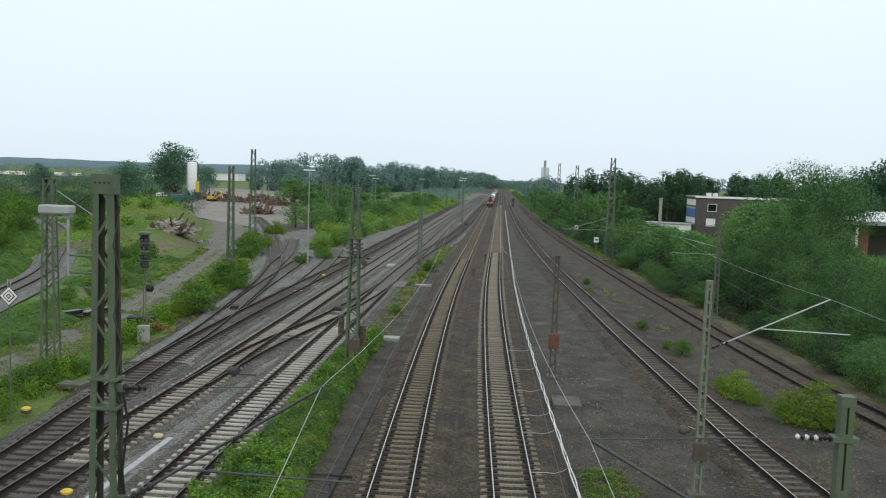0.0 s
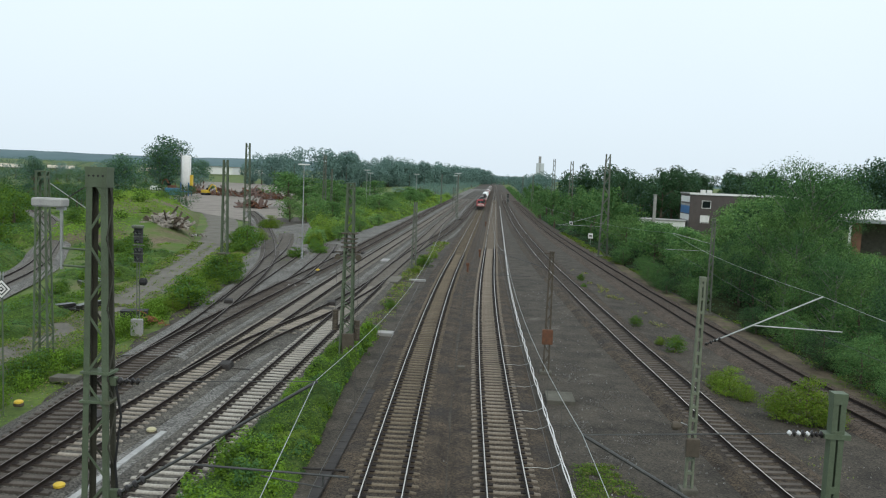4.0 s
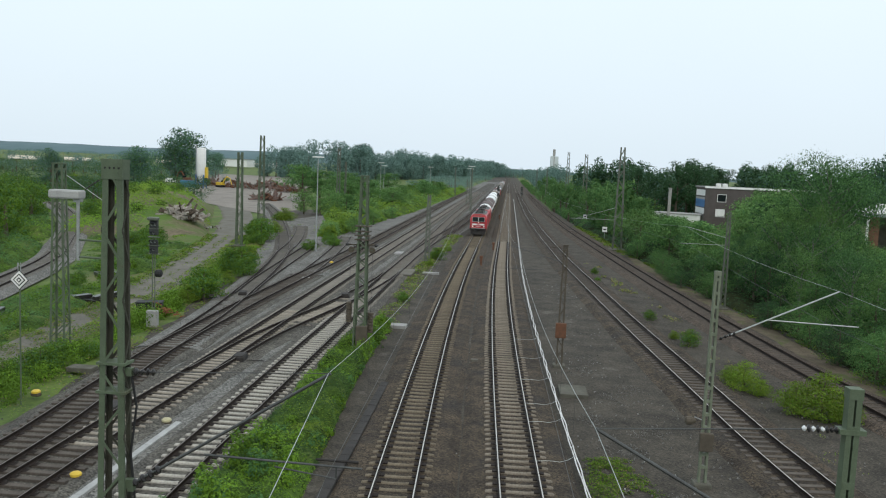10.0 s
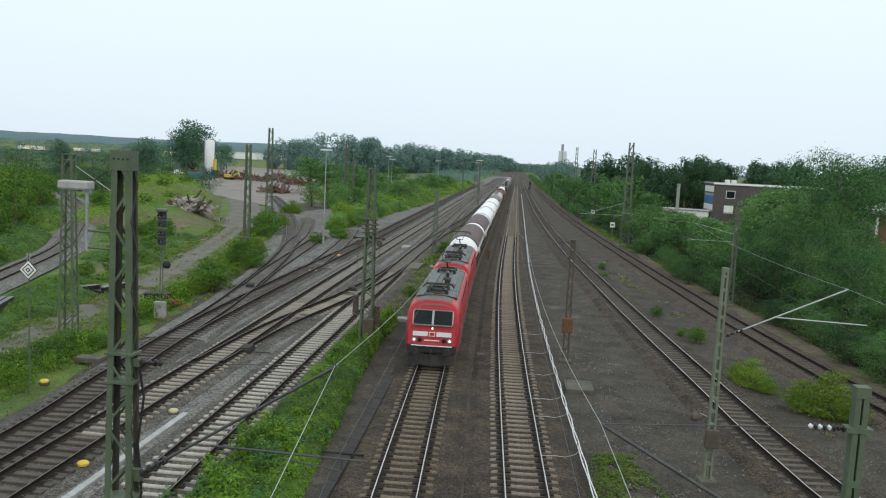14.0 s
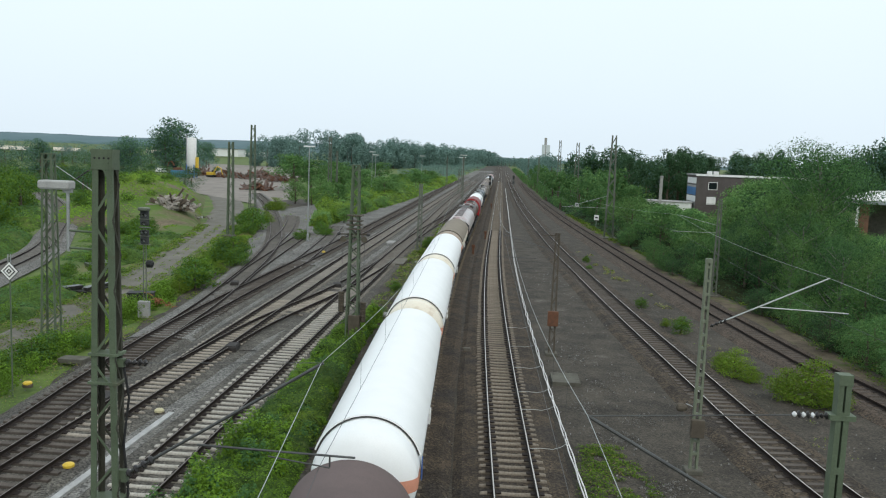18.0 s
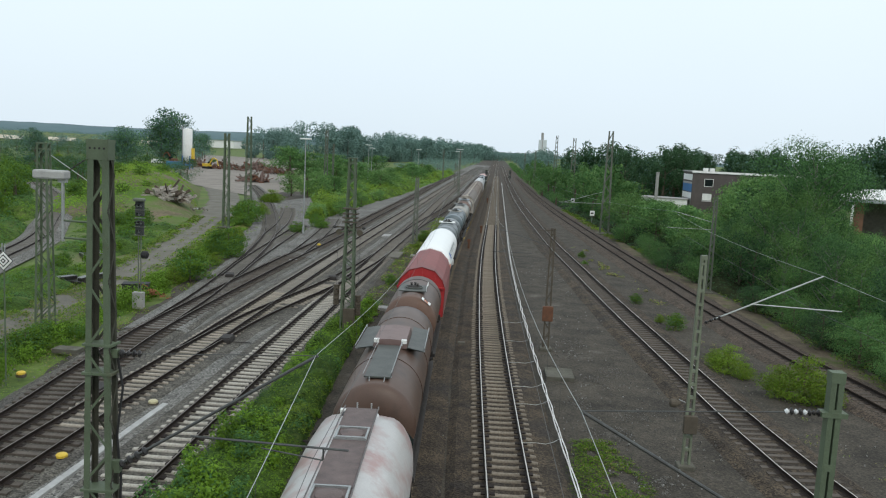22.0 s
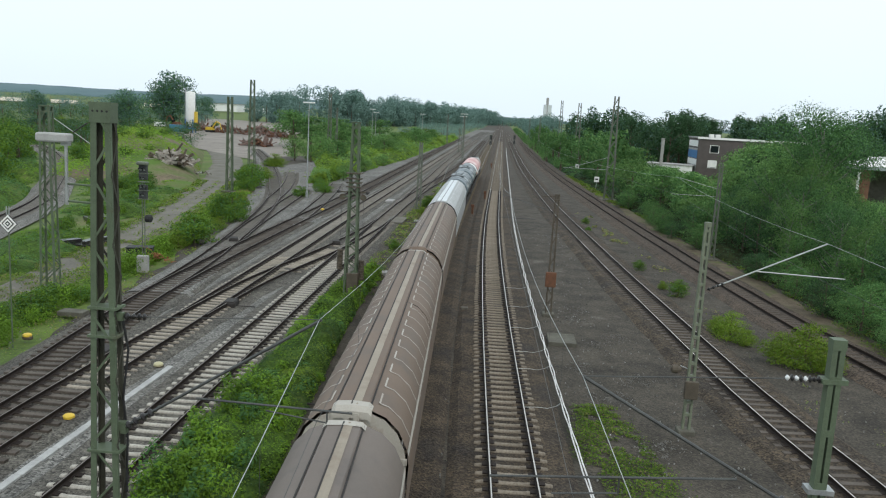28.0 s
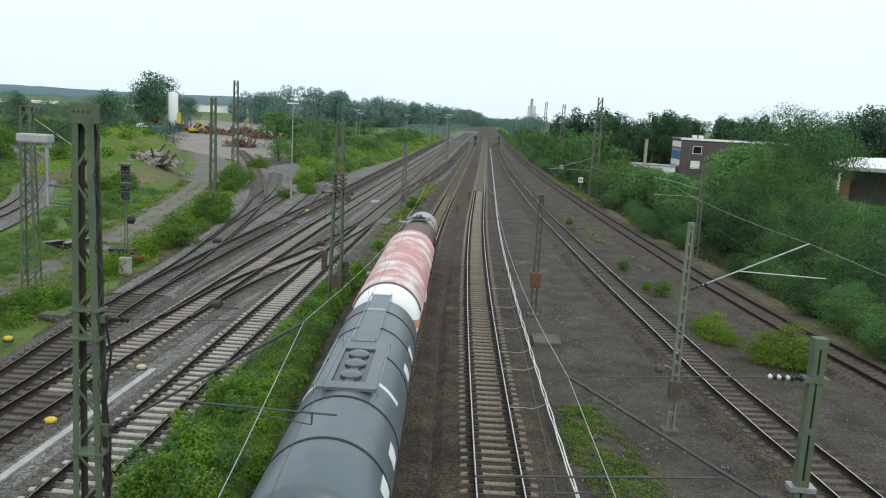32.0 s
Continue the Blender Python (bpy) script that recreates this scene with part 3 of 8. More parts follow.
        t = random.uniform(base + 0.02 if category == "tree" else 0.06, 0.97)
        if shape == "cone":
            rr = spread * 0.5 * (1.02 - t)
        elif shape == "tall":
            rr = spread * 0.33 * math.sin(math.pi * min(1, 0.15 + 0.8 * t)) ** 0.5
        else:
            rr = spread * 0.42 * math.sqrt(max(0.05, 1 - ((t - (0.58 if category == "tree" else 0.34)) / (0.46 if category == "tree" else 0.64)) ** 2))
        a = random.uniform(0, 6.28)
        q = random.uniform(0.3, 1.0)
        k = random.uniform(0.7, 1.2)
        blobs.append((rr * q * math.cos(a), rr * q * math.sin(a), h * t, spread * 0.16 * k + 0.1, spread * 0.16 * k + 0.1, h * 0.085 * k + 0.1))
    pts, d = clump_points(leaves, blobs)
    idx = RNG.choice(len(leaf_mats), leaves, p=np.array([0.7, 0.3][:len(leaf_mats)]) / sum([0.7, 0.3][:len(leaf_mats)]))
    part("crown", cards_mesh("crown", leaf_cards(pts, np.full(leaves, size), droop, d), leaf_mats, idx), None, tree)
    return tree


KINDS = {}


def plant(kind, x, y, s, label=None, z=None, wide=1.0):
    """Sets the prototype down first, then copies of it."""
    ob, used = KINDS[kind]
    m = Matrix.LocRotScale((x, y, height(x, y) - 0.03 if z is None else z), Euler((0, 0, random.uniform(0, 6.28))), (s * wide, s * wide, s))
    if not used:
        KINDS[kind] = (ob, True)
        ob.matrix_basis = m
    else:
        ob = copy_thing(ob, Matrix.LocRotScale(m.translation, m.to_quaternion(), None))
        ob.matrix_basis = m
    if label:
        ob["label"] = label
    return ob


def define(kind, *a, group="", **k):
    ob = tree_kind(*a, **k)
    if group:
        ob["group"] = group
    KINDS[kind] = (ob, False)


W_GROUP = "trees of the trackside wood"
define("broad", "tree", 10.0, 6.4, 2100, 0.24, [M["leaf_wood"], M["leaf_birch"]], M["bark"], "mid-green broadleaf tree with a dense uneven crown", group=W_GROUP)
define("broad2", "tree", 10.0, 7.0, 2000, 0.25, [M["leaf_shade"], M["leaf_wood"]], M["bark"], "dark green broadleaf tree with a rounded crown", group=W_GROUP)
define("birch", "birch_tree", 11.0, 4.6, 8500, 0.098, [M["leaf_birch"], M["leaf_wood"]], M["birch"], "pale-stemmed birch tree with drooping green twigs", group=W_GROUP, droop=1.8, base=0.16, limbs=15, shape="tall")
define("birch2", "birch_tree", 11.0, 4.8, 7500, 0.10, [M["leaf_wood"], M["leaf_shade"]], M["birch"], "dark green birch tree with hanging twigs", group=W_GROUP, droop=1.6, base=0.14, limbs=15, shape="tall")
define("greatbirch", "birch_tree", 14.0, 8.6, 16000, 0.10, [M["leaf_wood"], M["leaf_shade"]], M["birch"], "tall broad birch with weeping top twigs", group=W_GROUP, droop=1.8, base=0.42, limbs=18)
define("sapling", "birch_tree", 7.0, 3.8, 5200, 0.088, [M["leaf_birch"], M["leaf_wood"]], M["birch"], "slender young birch crowded at the edge of the wood", group=W_GROUP, droop=1.2, base=0.08, limbs=12, shape="tall")
define("thicket", "tree", 6.0, 4.6, 4400, 0.098, [M["leaf_wood"], M["leaf_birch"]], M["bark"], "bushy light green young tree at the edge of the wood", group=W_GROUP, base=0.06, limbs=12)
define("dusky", "tree", 8.0, 5.0, 4600, 0.115, [M["leaf_shade"], M["leaf_wood"]], M["bark"], "dark green young broadleaf tree in the wood", group=W_GROUP, base=0.10, limbs=12)
define("light", "tree", 8.0, 5.6, 2200, 0.19, [M["leaf_birch"], M["leaf_wood"]], M["bark"], "light green young tree at the edge of the wood", group=W_GROUP, base=0.12)
define("fardark", "tree", 16.0, 12.0, 4800, 0.34, [M["leaf_far"], M["leaf_wood"]], M["bark"], "tall dark broadleaf tree standing far off", group="far trees", base=0.08, limbs=14)
define("fardark2", "tree", 16.0, 9.0, 3600, 0.32, [M["leaf_far"], M["leaf_wood"]], M["bark"], "dark green tree in a far row", group="far trees", base=0.06, shape="tall", limbs=12)
define("darkwood", "tree", 16.0, 11.0, 3200, 0.33, [M["leaf_shade"], M["leaf_far"]], M["bark"], "tall dark broadleaf tree behind the buildings", group=W_GROUP, base=0.08, limbs=14)
define("conifer", "conifer_tree", 13.0, 5.0, 2600, 0.25, [M["leaf_shade"]], M["bark"], "dark pointed conifer above the wood", group=W_GROUP, base=0.15, shape="cone")
define("bush", "bush", 2.2, 2.8, 5200, 0.055, [M["leaf_olive"], M["leaf_light"]], M["bark"], "leafy green bush growing in the yard gravel", category="bush", group="bushes beside the tracks", base=0.08, limbs=8)
define("bush2", "bush", 2.4, 3.2, 2500, 0.09, [M["leaf_mid"], M["leaf_wood"]], M["bark"], "dense green shrub in the scrub beside the siding", category="bush", group="bushes beside the tracks", base=0.06, limbs=8)


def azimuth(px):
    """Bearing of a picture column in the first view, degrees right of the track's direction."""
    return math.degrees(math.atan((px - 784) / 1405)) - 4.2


# the wood along the right side of the line
WOOD_EDGE = [(25, 20), (23.8, 46), (23.3, 55), (22.9, 62), (22.3, 70), (21.2, 77), (20.3, 90), (19.8, 110), (18.7, 140), (16.2, 183), (14.2, 245), (13.2, 420)]


def edge_x(y):
    return float(np.interp(y, [p[1] for p in WOOD_EDGE], [p[0] for p in WOOD_EDGE]))


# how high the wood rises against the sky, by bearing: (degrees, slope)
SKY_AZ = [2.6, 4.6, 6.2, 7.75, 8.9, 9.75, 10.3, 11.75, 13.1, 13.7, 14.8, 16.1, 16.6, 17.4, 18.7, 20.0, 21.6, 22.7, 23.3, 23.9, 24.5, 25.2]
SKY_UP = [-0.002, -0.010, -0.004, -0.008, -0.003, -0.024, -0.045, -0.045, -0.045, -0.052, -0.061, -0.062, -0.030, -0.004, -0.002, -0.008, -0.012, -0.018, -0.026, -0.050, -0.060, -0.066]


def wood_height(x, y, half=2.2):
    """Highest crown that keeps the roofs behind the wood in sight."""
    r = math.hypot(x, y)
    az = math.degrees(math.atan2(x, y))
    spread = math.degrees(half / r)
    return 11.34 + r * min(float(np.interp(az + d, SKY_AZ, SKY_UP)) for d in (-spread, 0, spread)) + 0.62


random.seed(11)
far_wood, back_wood = [], []
spots = []
tries = 0
while len(spots) < 285 and tries < 16000:
    tries += 1
    y = 40 * (430 / 40) ** random.random()
    depth = random.random() ** 1.35 * (12 + y * 0.22)
    x = edge_x(y) + 1.2 + depth
    az = math.degrees(math.atan2(x, y))
    gap = 1.25 + y * 0.009
    if az > 27.5 or any((x - a) ** 2 + (y - b) ** 2 < gap ** 2 for a, b in spots):
        continue
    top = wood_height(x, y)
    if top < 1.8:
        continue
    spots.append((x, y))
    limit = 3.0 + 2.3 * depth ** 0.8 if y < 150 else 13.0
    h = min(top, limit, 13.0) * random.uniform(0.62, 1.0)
    if y > 150:
        far_wood.append((x, y, h, h * random.uniform(0.26, 0.36)))
        continue
    if y < 110:
        kind = random.choice(["birch", "birch2", "birch2", "dusky"]) if h > 6.5 else random.choice(["sapling", "dusky", "sapling", "dusky", "thicket"])
    else:
        kind = random.choice(["broad", "light", "light", "broad2"])
    H0 = {"broad": 10, "broad2": 10, "birch": 11, "birch2": 11, "light": 8, "sapling": 7, "thicket": 6, "dusky": 8}[kind]
    plant(kind, x, y, h / H0, wide=random.uniform(0.8, 1.1) if y < 110 else 1.15)
# low dark shrubs where the wood meets the bank
for i in range(34):
    y = 42 + 78 * random.random() ** 1.4
    plant(random.choice(["dusky", "thicket", "thicket"]), edge_x(y) + random.uniform(-1.6, 0.8), y, random.uniform(0.24, 0.50), wide=1.3)
# the tall birches rising above the wood
for x, y, h, wide, kind in ((31.2, 80.5, 15.0, 0.95, "greatbirch"), (34.8, 86.0, 14.0, 0.75, "greatbirch"), (26.4, 79.0, 9.8, 0.8, "birch"), (29.4, 74.0, 7.8, 0.95, "birch"), (25.4, 70.0, 6.6, 0.9, "birch"), (32.4, 70.0, 6.8, 0.95, "birch")):
    plant(kind, x, y, h / (14.0 if kind == "greatbirch" else 11.0), "tall birch tree with thin drooping top twigs" if h > 13 else None, wide=wide)
# lower growth in front of the buildings
for i in range(46):
    az, r = random.uniform(8.5, 17.0), random.uniform(88, 172)
    x, y = r * math.sin(radians(az)), r * math.cos(radians(az))
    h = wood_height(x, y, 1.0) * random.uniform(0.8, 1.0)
    if x > edge_x(y) + 1 and h > 1.5:
        plant(random.choice(["light", "broad"]), x, y, min(h, 9) / 9.4, wide=1.15)
for i in range(20):
    az, r = random.uniform(16.5, 27.0), random.uniform(58, 120)
    x, y = r * math.sin(radians(az)), r * math.cos(radians(az))
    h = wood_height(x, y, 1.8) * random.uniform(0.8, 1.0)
    if x > edge_x(y) + 3 and h > 2.5:
        kind = ("birch", "birch2", "sapling", "dusky")[i % 4]
        plant(kind, x, y, min(h, 12) / {"birch": 11, "birch2": 11, "dusky": 8, "sapling": 7}[kind], wide=0.75)
for x, y, h in ((33.0, 72, 5.8), (36.0, 78, 5.6), (35.0, 66, 5.8), (38.5, 82, 5.4), (31.5, 65, 6.2), (40, 92, 5.2), (37, 70, 5.4)):
    plant("thicket", x, y, h / 6.0, wide=1.1)
for x, y, h in ((35.0, 120, 7.4), (37.5, 126, 8.6), (40.0, 132, 9.6), (36.5, 113, 8.0), (42.5, 138, 10.2)):
    plant("light", x, y, h / 8.0, wide=1.1)
# taller dark trees behind the building
for i in range(84):
    az = random.uniform(5.0, 25.5)
    r = random.uniform(250, 330)
    x, y = r * math.sin(radians(az)), r * math.cos(radians(az))
    back_wood.append((x, y, random.uniform(13.2, 17.4), random.uniform(4.4, 6.2)))
for az, r, s in ((11.6, 240, 1.25), (12.3, 246, 1.35), (12.9, 243, 1.2), (9.0, 236, 1.12), (16.6, 262, 1.3), (18.5, 255, 1.25), (14.3, 260, 1.22)):
    plant("conifer", r * math.sin(radians(az)), r * math.cos(radians(az)), s)
for az, r, s in ((24.0, 222, 1.16), (24.8, 228, 1.28), (25.6, 222, 1.34), (26.5, 230, 1.36)):
    plant("darkwood", r * math.sin(radians(az)), r * math.cos(radians(az)), s, "large dark tree behind the shed roofs")
# belt of tall trees on the left, running towards the vanishing line
def belt(name, places, label, mats=None):
    """A far belt of trees joined in one mesh: trunks and leafy crowns down to the ground."""
    cards, stems = [], Mesh()
    for x, y, h, w in places:
        z = height(x, y)
        blobs = []
        for k in range(13):
            t = random.uniform(0.0, 0.93)
            rr = w * math.sqrt(max(0.08, 1 - ((t - 0.5) / 0.52) ** 2)) * 0.62
            a = random.uniform(0, 6.28)
            blobs.append((x + rr * math.cos(a), y + rr * math.sin(a), z + h * t, w * 0.40, w * 0.40, h * 0.17))
        k = 1250 if y < 900 else 520
        pts, d = clump_points(k, blobs, 0.7)
        d[:, 2] += 0.3
        cards.append(leaf_cards(pts, np.full(k, (0.032 if y < 900 else 0.046) * h), 0.0, d, 4.5))
        stems.tube([(x, y, z - 0.5), (x, y, z + h * 0.6)], [0.4, 0.15], 5)
    n = sum(len(c) for c in cards)
    # by default the crowns are coloured with haze mixed into the green
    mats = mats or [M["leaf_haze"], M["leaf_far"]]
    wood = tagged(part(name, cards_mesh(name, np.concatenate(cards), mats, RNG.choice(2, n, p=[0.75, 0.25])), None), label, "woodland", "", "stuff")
    part("stems", stems, M["bark"], wood)


belt("tree_belt", far_wood, "green trees along the far edge of the wood", [M["leaf_wood"], M["leaf_birch"]])
belt("tree_belt", back_wood, "tall dark trees behind the buildings", [M["leaf_shade"], M["leaf_far"]])
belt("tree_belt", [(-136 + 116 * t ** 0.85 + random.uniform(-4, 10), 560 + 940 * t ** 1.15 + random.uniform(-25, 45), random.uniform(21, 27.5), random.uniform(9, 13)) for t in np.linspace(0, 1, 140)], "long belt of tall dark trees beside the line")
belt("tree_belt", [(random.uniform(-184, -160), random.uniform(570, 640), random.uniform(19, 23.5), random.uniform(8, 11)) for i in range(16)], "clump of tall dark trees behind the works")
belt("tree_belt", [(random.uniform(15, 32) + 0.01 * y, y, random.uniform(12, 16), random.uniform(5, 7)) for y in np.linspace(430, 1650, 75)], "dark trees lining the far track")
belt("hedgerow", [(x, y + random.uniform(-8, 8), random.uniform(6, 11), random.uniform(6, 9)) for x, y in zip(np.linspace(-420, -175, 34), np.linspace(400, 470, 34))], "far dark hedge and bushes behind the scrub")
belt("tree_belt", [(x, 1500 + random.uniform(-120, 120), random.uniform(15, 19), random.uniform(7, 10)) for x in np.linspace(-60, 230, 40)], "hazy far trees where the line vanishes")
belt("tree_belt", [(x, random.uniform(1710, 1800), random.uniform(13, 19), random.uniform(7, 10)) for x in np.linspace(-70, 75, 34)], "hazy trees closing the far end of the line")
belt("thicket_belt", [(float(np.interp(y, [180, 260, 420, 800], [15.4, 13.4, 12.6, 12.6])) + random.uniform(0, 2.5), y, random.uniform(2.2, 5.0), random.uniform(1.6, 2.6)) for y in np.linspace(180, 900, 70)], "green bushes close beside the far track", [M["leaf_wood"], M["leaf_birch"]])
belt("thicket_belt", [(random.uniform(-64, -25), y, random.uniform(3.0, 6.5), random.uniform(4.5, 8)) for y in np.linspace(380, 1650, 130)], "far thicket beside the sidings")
belt("thicket_belt", [(-r * math.sin(radians(a)), r * math.cos(radians(a)), random.uniform(3.0, 6.0), random.uniform(3.5, 5.5)) for a, r in ((random.uniform(21.5, 34), random.uniform(205, 340)) for i in range(60))], "dark bushes and hedges beyond the mound", [M["leaf_dark"], M["leaf_far"]])
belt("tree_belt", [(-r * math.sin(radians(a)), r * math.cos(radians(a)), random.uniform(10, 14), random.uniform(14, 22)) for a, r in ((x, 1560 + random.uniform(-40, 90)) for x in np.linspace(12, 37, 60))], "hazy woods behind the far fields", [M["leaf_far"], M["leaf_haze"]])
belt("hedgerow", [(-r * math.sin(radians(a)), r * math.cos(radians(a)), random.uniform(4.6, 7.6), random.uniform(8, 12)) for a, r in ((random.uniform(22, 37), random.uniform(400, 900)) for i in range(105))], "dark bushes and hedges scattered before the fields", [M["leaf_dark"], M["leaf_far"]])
bank = []
while len(bank) < 46:
    a, r = radians(random.uniform(27.5, 36.5)), random.uniform(104, 215)
    x, y = -r * math.sin(a), r * math.cos(a)
    if x < float(np.interp(y, [66, 82, 97, 119, 147, 175], [-44, -49.3, -56.5, -68, -85, -105])) - 6.5:
        bank.append((x, y, random.uniform(4.2, 7.6), random.uniform(2.6, 4.0)))
belt("thicket_belt", bank, "dense green bushes beyond the curving branch", [M["leaf_mid"], M["leaf_wood"]])
# single trees round the works site
for px, r, s, k, lab in ((312, 405, 1.62, "fardark", "tall broad tree beside the white silo"), (296, 402, 1.3, "fardark", ""), (235, 330, 0.98, "fardark", "round dark tree beyond the scrub"), (222, 335, 0.85, "fardark", ""),
                         (76, 260, 0.78, "fardark2", "slender tree rising from the scrub"), (362, 520, 1.0, "fardark", ""), (372, 540, 0.95, "fardark2", "")):
    az = radians(azimuth(px))
    plant(k, r * math.sin(az), r * math.cos(az), s, lab)

# scrub and young trees on the left of the yard
spots = []
random.seed(5)
while len(spots) < 95:
    y = 48 * (430 / 48) ** random.random()
    x = -random.uniform(27, 60 + y * 0.45)
    road = float(np.interp(y, [20, 39, 57, 82, 104, 120, 141, 173, 234], [-29, -28.3, -30.1, -34.6, -39.4, -43.2, -49.6, -60.5, -86]))
    curve = float(np.interp(y, [48, 66, 82, 97, 119, 147, 175], [-39, -44, -49, -56.5, -68, -85, -105]))
    if abs(x - road) < 4.5 + y * 0.03 or -3.4 < x - curve < 9 or (y > 120 and -135 < x < -52) or (y > 85 and -58 < x < road + 2) or (y < 150 and x > float(np.interp(y, [40, 60, 80, 93, 115, 150], [-25, -27, -30.5, -33, -38, -48]))):
        continue
    if y > 150 and x < -100 and y < 330 and random.random() < 0.6:
        continue
    spots.append((x, y))
    far = y > 160 and x > -52
    kind = random.choice(["bush2", "bush2", "bush", "light"]) if not far else random.choice(["light", "broad", "bush2", "light"])
    H0 = {"broad": 10, "light": 8, "bush": 2.2, "bush2": 2.4}[kind]
    h = random.uniform(1.3, 3.0) if not far else random.uniform(3.0, 6.5)
    plant(kind, x, y, h / H0, wide=1.4)
for x, y, h in ((-62, 236, 11.0), (-58.5, 242, 9.5), (-56, 233, 7.0), (-66, 250, 10), (-52, 226, 5.5), (-26.2, 133, 2.4), (-27.4, 141, 2.8), (-26.4, 155, 2.6), (-28.6, 162, 3.2), (-25.8, 176, 2.8), (-31, 170, 3.0), (-33, 185, 4.2), (-30, 210, 5.0), (-36, 200, 6.0), (-40, 228, 7.5), (-44, 240, 8), (-48, 236, 7), (-34, 250, 6), (-30, 280, 6.5), (-33, 310, 7), (-29, 340, 6), (-38, 190, 4.5), (-42, 175, 4), (-29.5, 240, 4), (-28.5, 300, 5), (-50, 250, 8), (-55, 262, 9), (-60, 280, 9), (-46, 300, 9)):
    plant("broad" if h > 4.4 else "light", x, y, h / (10 if h > 4.4 else 8), wide=1.4)
# single bushes along the tracks
for x, y, h, lab, kind in ((16.3, 40.6, 2.4, "bright olive bush between the two eastern tracks", "bush"), (15.2, 41.2, 1.7, "", "bush"), (17.2, 40.0, 1.5, "", "bush"), (13.8, 45.3, 1.7, "upright olive bush beside the eastern track", "bush"), (13.4, 46.6, 1.1, "", "bush"), (14.4, 44.2, 1.0, "", "bush"),
                           (13.3, 56.7, 1.15, "", "bush2"), (12.6, 58.6, 0.7, "", "bush"), (12.1, 66.1, 0.85, "", "bush2"), (10.6, 95, 0.8, "", "bush2"), (10.2, 88, 0.6, "", "bush2"),
                           (-24.9, 63.6, 2.7, "round bush at the edge of the siding", "bush2"), (-26.0, 65.4, 2.2, "", "bush2"), (-25.6, 62.0, 1.5, "", "bush"), (-27.4, 70, 1.6, "", "bush2"), (-26.2, 73, 1.3, "", "bush"), (-27.2, 79.6, 2.8, "broad bush beside the dirt road", "bush2"), (-28.6, 80.5, 2.4, "", "bush2"), (-26.2, 77.6, 1.9, "", "bush2"), (-29.6, 84, 1.6, "", "bush"),
                           (-31.4, 95, 1.4, "", "bush"), (-35.4, 112, 3.3, "tall bush at the foot of a lattice mast", "bush2"), (-37.4, 116, 3.0, "", "bush2"), (-34.2, 106, 2.0, "", "bush2"), (-39.6, 124, 2.6, "", "bush2"), (-37.6, 126, 2.2, "", "bush"),
                           (-26.0, 103, 1.6, "bush beside the yard lamp", "bush2"), (-25.3, 112, 1.8, "", "bush2"), (-24.2, 110, 1.6, "", "bush2"), (-26.8, 118, 1.4, "", "bush2"), (-28.4, 124, 1.3, "", "bush2"), (-8.6, 50.5, 1.3, "bush at the foot of the lattice mast", "bush2"), (-8.8, 101, 1.6, "", "bush2"), (-8.3, 112, 1.0, "", "bush"), (-9.0, 94, 1.0, "", "bush"), (-8.7, 68, 0.9, "", "bush2")):
    plant(kind, x, y, h / 2.3, lab or None, z=-0.45, wide=1.1)


# low bushes round the foot of the mound and beside the near end of the road
random.seed(31)
for x, y, h in ((-46.5, 100, 2.0), (-44.6, 95, 1.5), (-48.4, 105, 2.4), (-43.0, 89, 1.3), (-51.0, 110, 2.2), (-49.8, 102, 1.6), (-41.4, 82, 1.2), (-40.2, 77, 1.5), (-39.4, 70, 1.1), (-54.0, 113, 1.8), (-56.5, 117, 2.4), (-45.8, 90, 1.4),
                (-38.0, 66.5, 1.3), (-36.8, 61.5, 1.1), (-25.6, 38.2, 1.2), (-24.8, 40.2, 1.5), (-25.3, 42.6, 1.3), (-24.0, 43.8, 1.0), (-26.4, 36.6, 0.9)):
    plant("bush2", x, y, h / 2.3, wide=1.25)
for i in range(20):
    u, v = random.uniform(-0.75, 0.35), random.uniform(-0.8, 0.3)
    x, y = -70 + u * 12 - v * 16, 152 + v * 44
    k = (1 - u * u) * (1 - v * v)
    plant("bush2", x, y, random.uniform(0.4, 0.9), z=-0.9 + 5.6 * k ** 0.75, wide=1.3)


# ground cover: leaves and blades rooted in the soil
ROAD_Y, ROAD_X = [20, 39, 46, 57, 67, 82, 104, 120, 141, 173, 234], [-29, -28.3, -28.6, -30.1, -31.7, -34.6, -39.4, -43.2, -49.6, -60.5, -86]


def cover(name, left, right, per_m2, size, tall, mats, label, y_bias=1.0, patch=0.0, z0=-0.45, clear=False):
    """Weeds between two plan lines; nobody could count them."""
    L = np.array([(p.x, p.y) for p in spline(left, 1.0)])
    R = np.array([(p.x, p.y) for p in spline(right, 1.0)])
    y0, y1 = max(L[:, 1].min(), R[:, 1].min()), min(L[:, 1].max(), R[:, 1].max())
    wid = np.mean(np.abs(np.interp(np.linspace(y0, y1, 30), R[:, 1], R[:, 0]) - np.interp(np.linspace(y0, y1, 30), L[:, 1], L[:, 0])))
    n = int(per_m2 * wid * (y1 - y0))
    y = y0 + (y1 - y0) * RNG.random(n) ** y_bias
    a, b = np.interp(y, L[:, 1], L[:, 0]), np.interp(y, R[:, 1], R[:, 0])
    k = RNG.random(n)
    x = a + (b - a) * k + RNG.normal(0, 0.18, n)
    dens = np.array([noise.noise(Vector((float(p) * 0.45, float(q) * 0.45, 2.0))) + 0.5 * noise.noise(Vector((float(p) * 1.7, float(q) * 1.7, 4.0))) for p, q in zip(x, y)])
    keep = dens > patch - 0.6
    if clear:
        ry = np.interp(y, ROAD_Y, ROAD_X)
